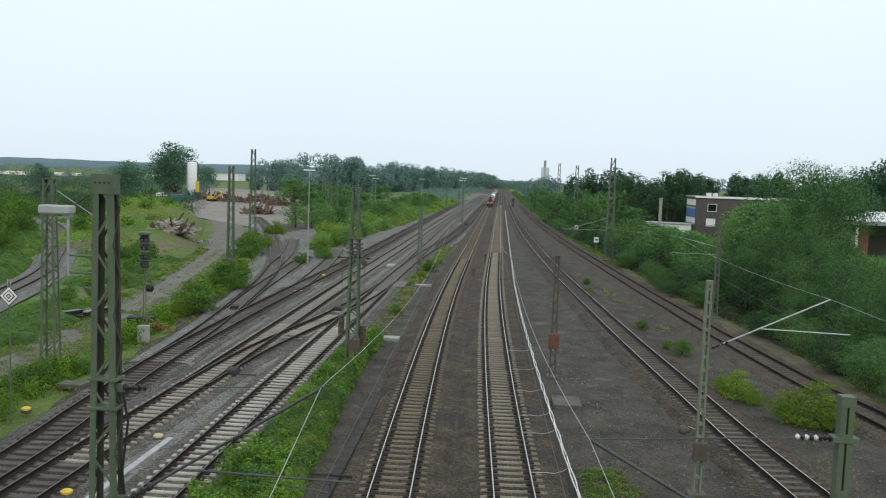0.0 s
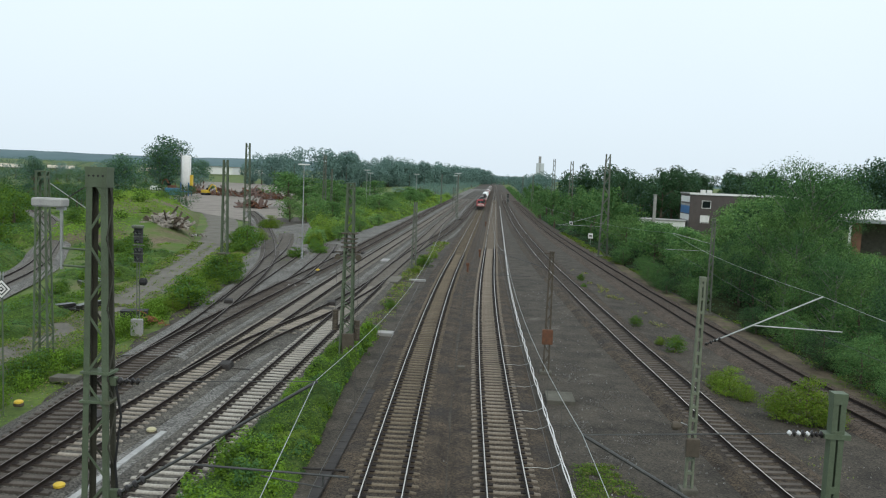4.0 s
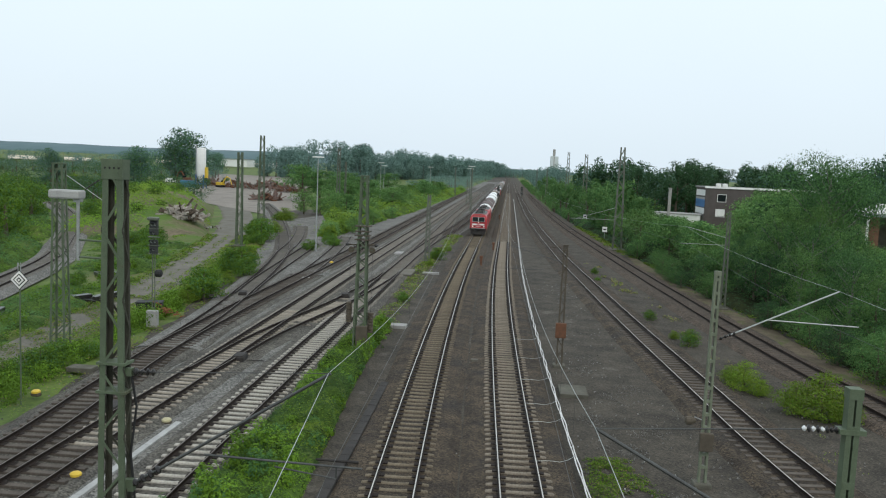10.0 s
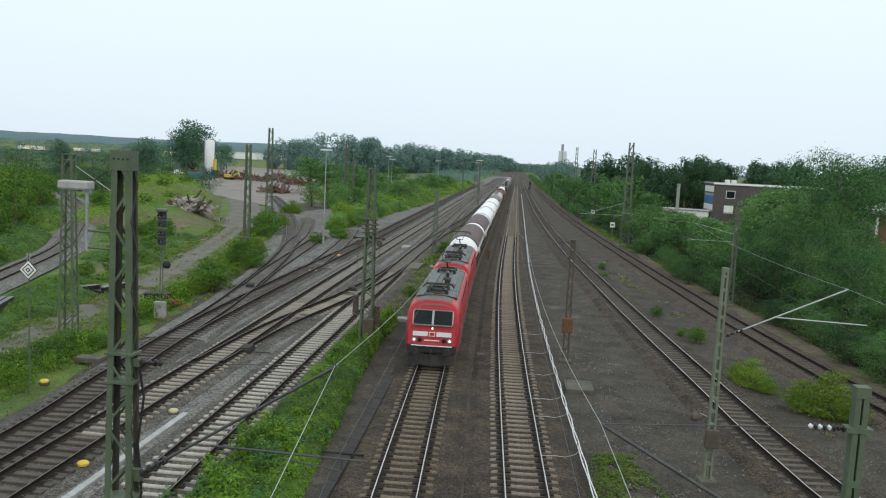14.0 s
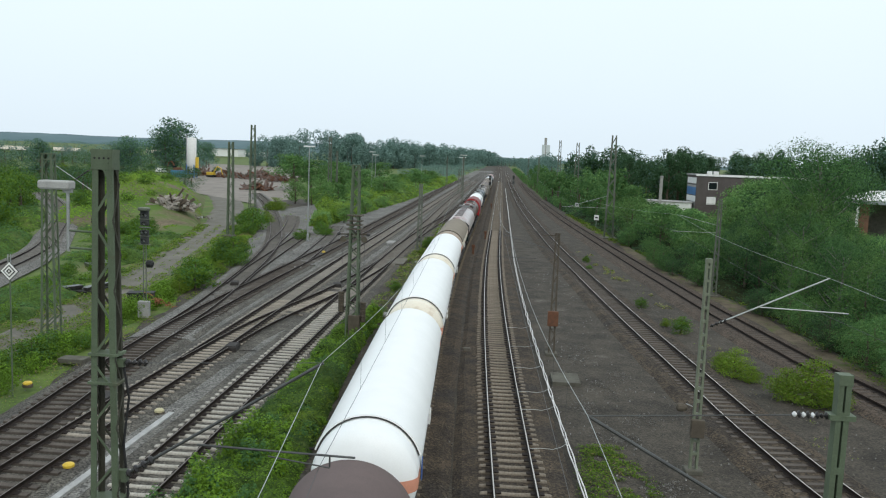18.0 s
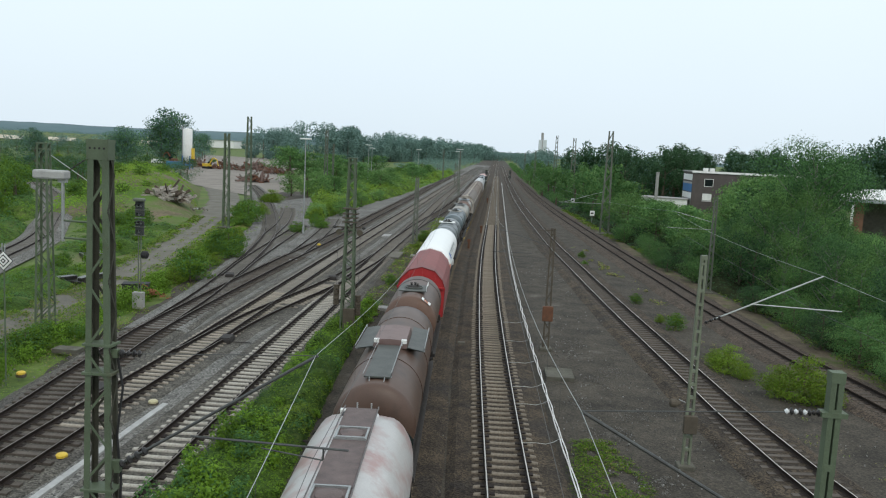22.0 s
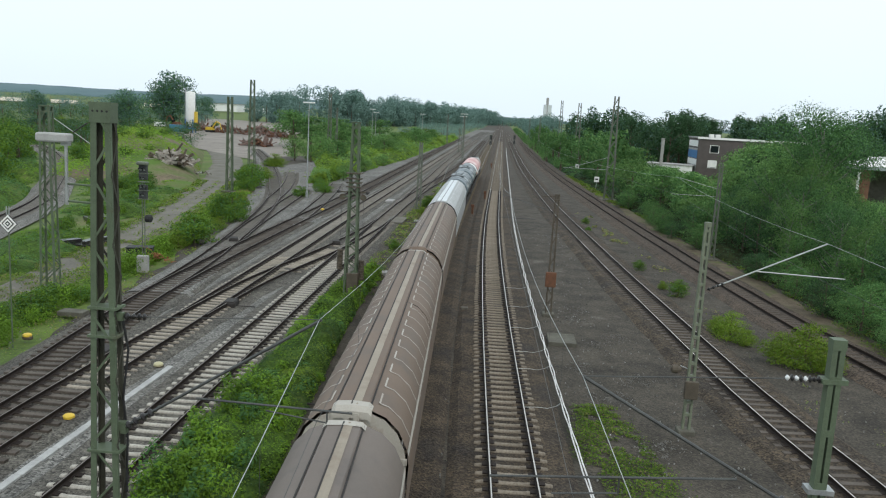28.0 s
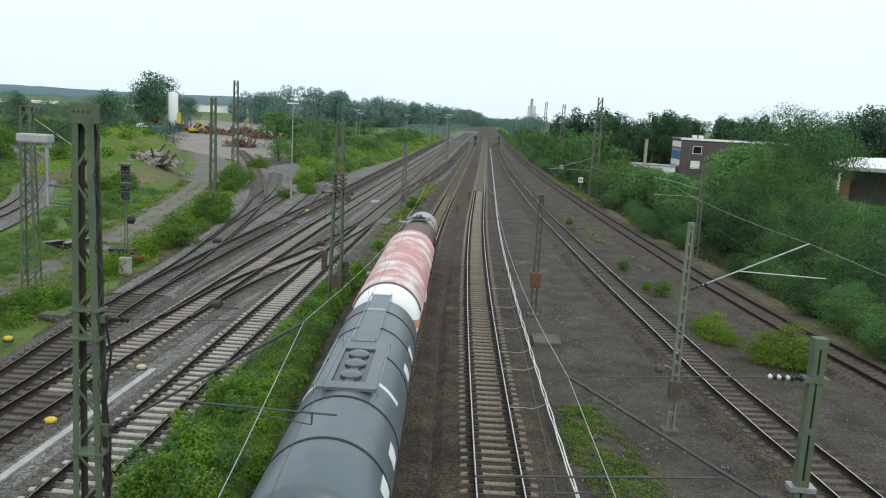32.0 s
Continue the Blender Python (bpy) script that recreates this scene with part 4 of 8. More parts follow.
        cy = np.interp(y, [30, 48, 66, 82, 97, 119, 147, 175], [-36, -39, -44, -49.3, -56.5, -68, -85, -105])
        keep &= (np.abs(x - ry) > (0.9 + y * 0.022) * (0.6 + 0.8 * RNG.random(len(x)))) & (np.abs(x - cy) > 2.0 + y * 0.008)
        u = (x + 70 + (y - 152) / 44 * 16) / 20
        keep &= ~((np.abs(u) < 0.95) & (np.abs(y - 152) < 42))
    x, y, k, dens = x[keep], y[keep], k[keep], dens[keep]
    edge = np.clip(np.minimum(k, 1 - k) * 6, 0.25, 1)
    top = tall * edge * np.clip(0.55 + 0.9 * dens, 0.15, 1.5)
    z = z0 + top * RNG.random(len(x)) ** 0.7
    c = np.stack([x, y, z], 1)
    s = np.maximum(size, 0.00125 * np.hypot(x, y))
    idx = RNG.choice(len(mats), len(x), p=np.array([0.6, 0.3, 0.1][:len(mats)]) / sum([0.6, 0.3, 0.1][:len(mats)]))
    up = np.tile(np.array([[0, 0, 0.8]]), (len(x), 1))
    me = cards_mesh(name, leaf_cards(c, s, -0.9, up), mats, idx)
    return tagged(part(name, me, None), label, "weeds", "", "stuff")


TABLE = RNG.random((256, 256))


def patchy(x, y, scale, shift=0):
    """Smooth random patches between 0 and 1."""
    u, v = np.asarray(x) * scale + 61.3 + shift, np.asarray(y) * scale + 17.7 + shift
    i, j = np.floor(u).astype(int), np.floor(v).astype(int)
    a, b = u - i, v - j
    a, b = a * a * (3 - 2 * a), b * b * (3 - 2 * b)
    t = lambda p, q: TABLE[p % 256, q % 256]
    return (t(i, j) * (1 - a) + t(i + 1, j) * a) * (1 - b) + (t(i, j + 1) * (1 - a) + t(i + 1, j + 1) * a) * b


CURVE_Y, CURVE_X = [30, 48, 66, 82, 97, 119, 147, 175], [-36, -39, -44, -49.3, -56.5, -68, -85, -105]


def clearing(x, y):
    """1 in the scrub, 0 on the dirt road, the curving branch and the mound."""
    road = np.abs(x - np.interp(y, ROAD_Y, ROAD_X)) - (0.9 + y * 0.010) + 1.3 * (patchy(x, y, 0.4, 9) - 0.5)
    curve = np.abs(x - np.interp(y, CURVE_Y, CURVE_X)) - (1.7 + y * 0.006)
    k = np.clip(road / 2.4, 0, 1) * np.clip(curve / np.where(x > np.interp(y, CURVE_Y, CURVE_X), 7.0, 2.0), 0, 1)
    u = x + 70 + (y - 152) / 44 * 16
    u = np.where(u > 0, u / 12, u / 11)
    return np.where((np.abs(u) < 0.9) & (np.abs(y - 152) < 39), 0.0, k)


def thick_growth(name, left, right, tall, res, per_m2, mats, label, z0=-0.5, bias=1.0, cut=0.25, clear=False, grain=1.0, soil="scrub"):
    """Humps of dense growth with single leaves standing out of them."""
    L = np.array([(p.x, p.y) for p in spline(left, 1.0)])
    R = np.array([(p.x, p.y) for p in spline(right, 1.0)])
    y0, y1 = max(L[:, 1].min(), R[:, 1].min()), min(L[:, 1].max(), R[:, 1].max())

    def top(x, y, k):
        edge = np.clip(np.minimum(k, 1 - k) * 7, 0, 1) * np.clip(np.minimum(y - y0, y1 - y) * 0.8, 0, 1)
        f = 0.62 * patchy(x, y, 0.34 / grain) + 0.38 * patchy(x, y, 0.95 / grain, 30) + 0.22 * (patchy(x, y, 2.6, 50) - 0.5)
        f = np.clip((f - cut) / (0.85 - cut), 0, 1.2)
        c = clearing(x, y) if clear else 1.0
        return (0.12 + tall * f) * edge ** 0.5 * c, f

    rows = []
    y = y0
    while y < y1:
        a, b = np.interp(y, L[:, 1], L[:, 0]), np.interp(y, R[:, 1], R[:, 0])
        step = res * max(1.0, y / 60)
        n = 80 if abs(b - a) / res > 80 else max(8, int(abs(b - a) / res))
        k = np.linspace(0, 1, n + 1)
        x = a + (b - a) * k
        t, f = top(x, np.full_like(x, y), k)
        rows.append((x, y, z0 - 0.22 + t * 0.82 + (0.12 if not clear else 0.0) * (t > 0.05)))
        y += step
    m = Mesh()
    most = max(len(r[0]) for r in rows)
    full = []
    for x, y, z in rows:
        q, src = np.linspace(0, 1, most), np.linspace(0, 1, len(x))
        full.append([(float(p), float(y), float(h)) for p, h in zip(np.interp(q, src, x), np.interp(q, src, z))])
    m.grid(full)
    growth = tagged(part(name, m, M[soil], smooth=True), label, "weeds", "", "stuff")
    wid = float(np.mean([abs(r[0][-1] - r[0][0]) for r in rows]))
    n = int(per_m2 * wid * (y1 - y0))
    y = y0 + (y1 - y0) * RNG.random(n) ** bias
    a, b = np.interp(y, L[:, 1], L[:, 0]), np.interp(y, R[:, 1], R[:, 0])
    k = RNG.random(n)
    x = a + (b - a) * k
    t, f = top(x, y, k)
    keep = t > 0.10
    x, y, t, f = x[keep], y[keep], t[keep], f[keep]
    s = np.maximum(0.05, 0.00125 * np.hypot(x, y))
    z = z0 - 0.2 + t * (0.75 + 0.42 * RNG.random(len(x))) + s * 0.4
    up = np.tile(np.array([[0, -0.2, 0.9]]), (len(x), 1))
    pick = np.clip((patchy(x, y, 0.30, 70) * 0.85 + RNG.random(len(x)) * 0.2) * len(mats), 0, len(mats) - 0.01).astype(int)
    tagged(part("leaves", cards_mesh("leaves", leaf_cards(np.stack([x, y, z], 1), s, -0.6, up), mats, pick), None, growth), kind="stuff")
    return growth


def clumps(name, spots, leaves, mats, label):
    """Many rounded leafy clumps (x, y, ground, radius, height) joined as one growth."""
    cards, pick = [], []
    for x, y, z, r, h in spots:
        blobs = [(x, y, z + h * 0.45, r * 0.8, r * 0.8, h * 0.55)]
        for k in range(4):
            a, q = random.uniform(0, 6.28), random.uniform(0.35, 0.8) * r
            blobs.append((x + q * math.cos(a), y + q * math.sin(a), z + h * random.uniform(0.3, 0.8), r * 0.42, r * 0.42, h * 0.34))
        n = leaves
        pts, d = clump_points(n, blobs, 0.7)
        pts[:, 2] = np.maximum(pts[:, 2], z + 0.02)
        size = max(0.07, 0.0013 * math.hypot(x, y))
        cards.append(leaf_cards(pts, np.full(n, size), 0.3, d + np.array([0, 0, 0.35])))
        first = random.choice([0, 0, 1, 2]) % len(mats)
        pick.append(np.where(RNG.random(n) < 0.75, first, RNG.integers(0, len(mats), n)))
    return tagged(part(name, cards_mesh(name, np.concatenate(cards), mats, np.concatenate(pick)), None), label, "weeds", "", "stuff")


STRIP_L = [(-10.3, 14), (-10.3, 27), (-10.2, 36), (-10.2, 49), (-9.7, 58)]
STRIP_R = [(-6.2, 14), (-6.5, 24), (-6.75, 28), (-7.3, 36), (-7.75, 43), (-8.0, 50), (-8.1, 58)]
GREENS = [M["leaf_mid"], M["leaf_dark"], M["leaf_wood"], M["leaf_mid"], M["leaf_light"]]
sheet("verge_soil", [(-10.2, 14), (-10.3, 27), (-10.2, 49), (-9.9, 60), (-10.4, 90), (-10.5, 140)], [(-5.7, 14), (-6.2, 29), (-7.2, 42), (-7.9, 50), (-8.1, 60), (-8.6, 90), (-8.2, 140)], -0.37, M["gravel"], "dark soil strip between two tracks", 0.2, 0.3)
thick_growth("green_strip", STRIP_L, STRIP_R, 1.25, 0.22, 420, [M["leaf_light"], M["leaf_mid"], M["leaf_light"], M["leaf_dark"], M["grass"]], "low green weeds between the tracks", -0.36, 1.2, 0.12, grain=0.6)
random.seed(21)
strip = []
for i in range(190):
    y = 16 + 42 * random.random() ** 1.15
    a, b = float(np.interp(y, [p[1] for p in STRIP_L], [p[0] for p in STRIP_L])), float(np.interp(y, [p[1] for p in STRIP_R], [p[0] for p in STRIP_R]))
    h = random.uniform(0.3, 1.15) * (1.4 if patchy(0, y, 0.16, 3) > 0.5 else 0.75)
    strip.append((random.uniform(a + 0.35, b - 0.35), y, -0.4, random.uniform(0.35, 0.75), h))
clumps("nettle_clumps", strip, 440, [M["leaf_light"], M["leaf_mid"], M["leaf_wood"]], "tufted nettles and brambles between the tracks")
side = []
for i in range(230):
    y = 34 * (125 / 34) ** random.random()
    x = float(np.interp(y, ROAD_Y, ROAD_X)) + (2.6 + 0.016 * y + random.random() * 3.0 * max(0.4, 1.1 - y / 130) if random.random() < 0.6 else -(2.8 + 0.018 * y + random.random() ** 1.3 * 9))
    if abs(x - float(np.interp(y, CURVE_Y, CURVE_X))) < 5.5 or x > float(np.interp(y, [30, 44, 62, 72, 84, 106, 126], [-22.6, -23.9, -25.3, -26.9, -29.8, -34, -39.5])):
        continue
    side.append((x, y, -0.6, random.uniform(0.5, 1.1), random.uniform(0.5, 1.5) * (1.0 if y < 80 else 0.55)))
clumps("bramble_clumps", side, 260, [M["leaf_mid"], M["leaf_light"], M["leaf_mid"]], "clumps of brambles and weeds beside the dirt road")

cover("green_strip_far", [(-9.8, 54), (-10.2, 75), (-10.6, 98), (-10.3, 140)], [(-7.9, 54), (-8.3, 73), (-8.6, 98), (-8.0, 140)], 60, 0.07, 0.5, [M["grass"], M["drygrass"], M["leaf_mid"]], "patchy yellow-green weeds between the tracks", 1.2, 0.35)
cover("grass_patch_east", [(2.9, 21), (3.2, 26), (3.9, 32.5)], [(6.9, 21), (6.6, 26), (5.6, 32.5)], 430, 0.05, 0.30, [M["leaf_mid"], M["grass"], M["drygrass"]], "low green weeds on the cinder ground", 1.0, 0.45)
cover("weeds_east", [(13.4, 30), (13.0, 50), (12.6, 68), (10.2, 105)], [(16.6, 30), (15.0, 50), (14.6, 68), (12.0, 105)], 70, 0.035, 0.25, [M["drygrass"], M["leaf_olive"], M["leaf_mid"]], "sparse dry grass and weeds between rusty tracks", 1.2, 0.95)
sheet("bank_edge", [(20.8, 30), (20.9, 46), (20.6, 55), (20.2, 64), (19.0, 78), (18.2, 98), (17.2, 125), (14.8, 180)], [(22.2, 30), (22.2, 46), (21.8, 55), (21.3, 64), (20.1, 78), (19.2, 98), (18.1, 125), (15.6, 180)], -0.36, M["dry_soil"], "dry pale soil edge in front of the wood", 0.2, 0.5)
# floor and leaf colours here are dark to paint the shade under the crowns
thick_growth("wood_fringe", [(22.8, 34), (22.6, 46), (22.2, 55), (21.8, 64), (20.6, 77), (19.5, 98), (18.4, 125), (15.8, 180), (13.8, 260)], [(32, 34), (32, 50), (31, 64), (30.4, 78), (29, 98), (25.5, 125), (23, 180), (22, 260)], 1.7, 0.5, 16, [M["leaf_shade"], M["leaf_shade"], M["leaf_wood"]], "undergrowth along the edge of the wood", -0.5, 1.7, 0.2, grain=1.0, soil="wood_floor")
cover("grass_fringe", [(20.9, 30), (21.5, 50), (21.4, 64), (20.8, 78), (19.6, 98), (17.2, 125), (15.0, 180)], [(23.2, 30), (23.5, 50), (23.2, 64), (22.7, 78), (21.5, 98), (19, 125), (16.5, 180)], 105, 0.045, 0.34, [M["grass"], M["leaf_mid"], M["drygrass"]], "dry yellowish grass in front of the wood", 1.4, 0.5)
thick_growth("scrub_left", [(-60, 34), (-70, 60), (-92, 90), (-130, 130), (-190, 200), (-260, 300)], [(-23.4, 34), (-26, 60), (-33.5, 88), (-46, 120), (-75, 175), (-130, 300)], 2.1, 0.6, 15, GREENS, "rough green scrub with brambles and grass", -0.56, 1.9, 0.30, True, 1.9)
thick_growth("verge_growth", [(-26.6, 30), (-26.8, 44), (-28.4, 57), (-30.2, 68), (-32.6, 82), (-37.2, 106), (-42.5, 128)], [(-22.2, 30), (-23.6, 44), (-25.0, 62), (-26.4, 72), (-29.2, 84), (-33.2, 106), (-38.5, 126)], 0.7, 0.4, 60, [M["grass"], M["leaf_mid"], M["leaf_light"], M["drygrass"]], "weedy verge beside the outer siding", -0.52, 1.3, 0.3, True)
thick_growth("scrub_middle", [(-30.5, 124), (-33.5, 145), (-40, 170), (-48, 198), (-60, 260), (-50, 340), (-40, 430)], [(-27.4, 124), (-26.8, 150), (-25.4, 180), (-24.2, 206), (-23.6, 260), (-23, 340), (-23, 430)], 3.0, 1.0, 12, [M["leaf_birch"], M["leaf_mid"], M["grass"], M["leaf_birch"]], "bushy green scrub beyond the sidings", -0.42, 1.3, 0.25, grain=2.6)
cover("junction_weeds", [(-33, 88), (-34, 105), (-44, 128), (-50, 148)], [(-24.5, 88), (-24, 105), (-24, 128), (-26, 148)], 9, 0.05, 0.28, [M["grass"], M["leaf_mid"], M["drygrass"]], "weeds growing between the old points", 1.1, 0.85, -0.45)
cover("road_grass", [(-33.0, 22), (-31.6, 40), (-32.4, 52), (-33.6, 64)], [(-25.6, 22), (-25.8, 40), (-27.2, 52), (-29.6, 64)], 85, 0.045, 0.16, [M["leaf_mid"], M["drygrass"], M["grass"]], "yellowish grass growing over the dirt road", 1.2, 0.42, -0.5)
for side in (-1, 1):
    cover("road_verge", [(x + side * (1.1 + 0.012 * y) - 0.9, y) for x, y in zip(ROAD_X[1:8], ROAD_Y[1:8])], [(x + side * (1.1 + 0.012 * y) + 0.9, y) for x, y in zip(ROAD_X[1:8], ROAD_Y[1:8])], 55, 0.05, 0.32, [M["grass"], M["leaf_mid"], M["drygrass"]], "ragged grass verge of the dirt road", 1.2, 0.35, -0.5)
cover("road_crown", [(x - 0.35, y) for x, y in zip(ROAD_X[1:8], ROAD_Y[1:8])], [(x + 0.35, y) for x, y in zip(ROAD_X[1:8], ROAD_Y[1:8])], 22, 0.04, 0.12, [M["grass"], M["drygrass"], M["leaf_mid"]], "thin grass between the wheel ruts", 1.3, 0.5, -0.5)
cover("yard_tufts", [(-24.0, 20), (-24.2, 40), (-24.6, 60), (-27, 90)], [(-20.4, 20), (-21.6, 40), (-22.8, 60), (-25.6, 90)], 70, 0.05, 0.22, [M["grass"], M["drygrass"], M["leaf_light"]], "tufts of grass along the outer rail", 1.0, 0.5)

# ---- dirt road, works site, mound and far land ----
sheet("dirt_road", [(x - 1.15 - 0.012 * y, y) for x, y in zip(ROAD_X, ROAD_Y)], [(x + 1.15 + 0.012 * y, y) for x, y in zip(ROAD_X, ROAD_Y)], -0.50, M["dirt"], "pale rutted dirt road leading to the works", 0.3, 0.5)
sheet("works_ground", [(-82, 205), (-112, 260), (-135, 330), (-160, 400), (-225, 600)], [(-46, 160), (-58, 215), (-72, 270), (-90, 340), (-140, 600)], -0.46, M["rubble"], "bare pinkish rubble ground of a demolition site", 0.15, 2.5, 8.0)
corn = mat("ripe_corn", (0.60, 0.53, 0.42), (0.50, 0.43, 0.33), 0.02, 0.95, bump=0, fine=0.5)
for a0, a1, r0, r1 in ((-33.4, -31.6, 1040, 1420), (-30.2, -28.6, 1080, 1440), (-24.6, -23.2, 1150, 1600), (-21.2, -19.2, 1150, 1900), (-18.6, -16.0, 1350, 1800)):
    field = Mesh()
    field.grid([[(r * math.sin(radians(a)), r * math.cos(radians(a)), height(r * math.sin(radians(a)), r * math.cos(radians(a))) + 1.1) for a in np.linspace(a0, a1, 9)] for r in np.linspace(r0, r1, 9)])
    structure("corn_field", field, corn, "ripe pale yellow corn field far off")
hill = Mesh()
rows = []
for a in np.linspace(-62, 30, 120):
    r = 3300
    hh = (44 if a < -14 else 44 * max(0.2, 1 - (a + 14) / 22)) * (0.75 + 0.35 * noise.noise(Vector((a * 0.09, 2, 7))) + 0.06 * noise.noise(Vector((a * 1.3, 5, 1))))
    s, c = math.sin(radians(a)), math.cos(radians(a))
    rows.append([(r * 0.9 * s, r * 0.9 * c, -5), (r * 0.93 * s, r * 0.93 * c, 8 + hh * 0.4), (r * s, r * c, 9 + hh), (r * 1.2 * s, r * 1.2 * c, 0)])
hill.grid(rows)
# blue-grey base colour stands in for the haze over the wooded hills
structure("hill_ridge", hill, mat("wooded_hills_haze_tint", (0.10, 0.16, 0.17), (0.075, 0.125, 0.14), 0.004, 0.95, bump=0, fine=0.03), "long low wooded hill ridge on the horizon", True)
mound = Mesh()
rows = []
for i in range(25):
    row = []
    for j in range(25):
        u, v = i / 24 * 2 - 1, j / 24 * 2 - 1
        x, y = -70 + u * (12 if u > 0 else 11) - v * 16, 152 + v * 44
        k = max(0, 1 - u * u) * max(0, 1 - v * v)
        row.append((x, y, -0.7 + 5.6 * k ** 0.75 + 0.55 * noise.noise(Vector((x * 0.12, y * 0.12, 8))) * min(1, 4 * k)))
    rows.append(row)
mound.grid(rows)
structure("earth_mound", mound, M["mound"], "overgrown earth mound beside the dirt road", True)


def mound_top(x, y):
    v = (y - 152) / 44
    u = x + 70 + v * 16
    u = u / (12 if u > 0 else 11)
    if abs(u) >= 1 or abs(v) >= 1:
        return -0.62
    k = (1 - u * u) * (1 - v * v)
    return -0.7 + 5.6 * k ** 0.75


x, y = RNG.uniform(-114, -40, 60000), RNG.uniform(108, 196, 60000)
v = (y - 152) / 44
u = x + 70 + v * 16
u = np.where(u > 0, u / 12, u / 11)
k = np.clip(1 - u * u, 0, 1) * np.clip(1 - v * v, 0, 1)
wild = patchy(x, y, 0.16, 5) * 0.7 + patchy(x, y, 0.5, 8) * 0.4 - np.clip(u, 0, 1) * 0.58 + 0.12
keep = (k > 0.02) & (wild > 0.36)
x, y, k, wild = x[keep], y[keep], k[keep], wild[keep]
z = -0.7 + 5.6 * k ** 0.75 + RNG.random(len(x)) * np.clip((wild - 0.4) * 4.5, 0.1, 1.5)
pick = np.clip(patchy(x, y, 0.12, 40) * 2.4 + RNG.random(len(x)) * 0.9, 0, 2.99).astype(int)
tagged(part("mound_weeds", cards_mesh("mound_weeds", leaf_cards(np.stack([x, y, z], 1), np.full(len(x), 0.2), -0.5, np.tile((0.25, -0.35, 1.0), (len(x), 1))), [M["leaf_mid"], M["leaf_light"], M["grass"]], pick), None),
       "grass and weeds covering the earth mound", "weeds", "", "stuff")


# ---- masts, catenary and signals ----
def lattice(name, x, y, h, w0, w1, label, mats="mast", deep=1.0, pitch=0.75, leg=0.07, z0=-0.5, turn=0.0, group="catenary masts", head=True, faces=4, flat=0.55, inner=None):
    """A four-legged lattice mast: legs, battens and zigzag bracing, with a plated head and a concrete foot."""
    mast = thing(name, pose(x, y, 0, 0, 0, turn), label, "mast", group)
    wid = lambda z: w0 + (w1 - w0) * (z - z0) / (h - z0)
    corner = lambda sx, sy, z: Vector((sx * wid(z) / 2, sy * wid(z) * deep / 2, z))
    for sx in (-1, 1):
        for sy in (-1, 1):
            m = Mesh()
            a, b = corner(sx, sy, z0), corner(sx, sy, h)
            t = leg * 0.18
            m.grid([[p, p + Vector((-sx * leg, 0, 0)), p + Vector((-sx * leg, -sy * t, 0)), p + Vector((-sx * t, -sy * t, 0)), p + Vector((-sx * t, -sy * leg * 0.55, 0)), p + Vector((0, -sy * leg * 0.55, 0))] for p in (a, b)], True, 0, True)
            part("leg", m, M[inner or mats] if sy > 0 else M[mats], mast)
    n = max(3, int((h - z0) / (pitch * (w0 + w1) / 2 + 0.28)))
    for face in range(faces):
        m = Mesh()
        for i in range(n):
            za, zb = z0 + (h - z0) * i / n, z0 + (h - z0) * (i + 1) / n
            s = 1 if i % 2 else -1
            if face < 2:
                sy = -1 if face == 0 else 1
                m.bar(corner(-s, sy, za), corner(s, sy, zb), leg * flat, 0.012, up=(0, 1, 0))
            else:
                sx = -1 if face == 2 else 1
                m.bar(corner(sx, -s, za), corner(sx, s, zb), 0.012, leg * flat, up=(0, 1, 0))
            if y < 60:
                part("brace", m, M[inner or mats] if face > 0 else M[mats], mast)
                m = Mesh()
        if y >= 60:
            tagged(part("bracing", m, M[mats], mast), kind="stuff")
    if head:
        m = Mesh()
        for z in (h - 0.32, h):
            d = 0.006 if z == h else 0.0
            m.box(-w1 / 2 - 0.02 - d, w1 / 2 + 0.02 + d, -w1 * deep / 2 - 0.02 - d, w1 * deep / 2 + 0.02 + d, z - 0.07, z)
        for sx in (-1, 1):
            for z in np.arange(h - 0.26, h - 0.1, 0.12):
                m.lathe([(0.018, 0), (0.018, 0.012)], 6, "y", (sx * w1 * 0.33, -w1 * deep / 2 - 0.034, z))
        part("head_plate", m, M[mats], mast)
    f = Mesh().box(-w0 * 0.9, w0 * 0.9, -w0 * 0.9, w0 * 0.9, -0.75, -0.22, c=0.04)
    part("foundation", f, M["footing"], mast)
    return mast


def channel_mast(name, x, y, h, w0, w1, label, mats="mast", batten=0.9, group="catenary masts", turn=0.0):
    """Two channel sections joined by batten plates."""
    mast = thing(name, pose(x, y, 0, 0, 0, turn), label, "mast", group)
    wid = lambda z: w0 + (w1 - w0) * (z + 0.5) / (h + 0.5)
    for s in (-1, 1):
        m = Mesh()
        m.grid([[(s * wid(z) / 2, -0.09, z), (s * (wid(z) / 2 - 0.085), -0.09, z), (s * (wid(z) / 2 - 0.085), 0.09, z), (s * wid(z) / 2, 0.09, z)] for z in (-0.5, h)], True, 0, True)
        part("channel", m, M[mats], mast)
    z = 0.3
    while z < h:
        m = Mesh().box(-wid(z) / 2 + 0.02, wid(z) / 2 - 0.02, -0.098, 0.098, z, z + 0.11)
        part("batten", m, M[mats], mast)
        z += batten
    part("head_plate", Mesh().box(-w1 / 2 - 0.01, w1 / 2 + 0.01, -0.1, 0.1, h - 0.16, h + 0.01), M[mats], mast)
    part("foundation", Mesh().box(-w0, w0, -w0 * 0.8, w0 * 0.8, -0.75, -0.25, c=0.04), M["footing"], mast)
    return mast


def insulator(parent, a, b, n=4, r=0.075, white=True):
    """A string of ribbed discs between two points."""
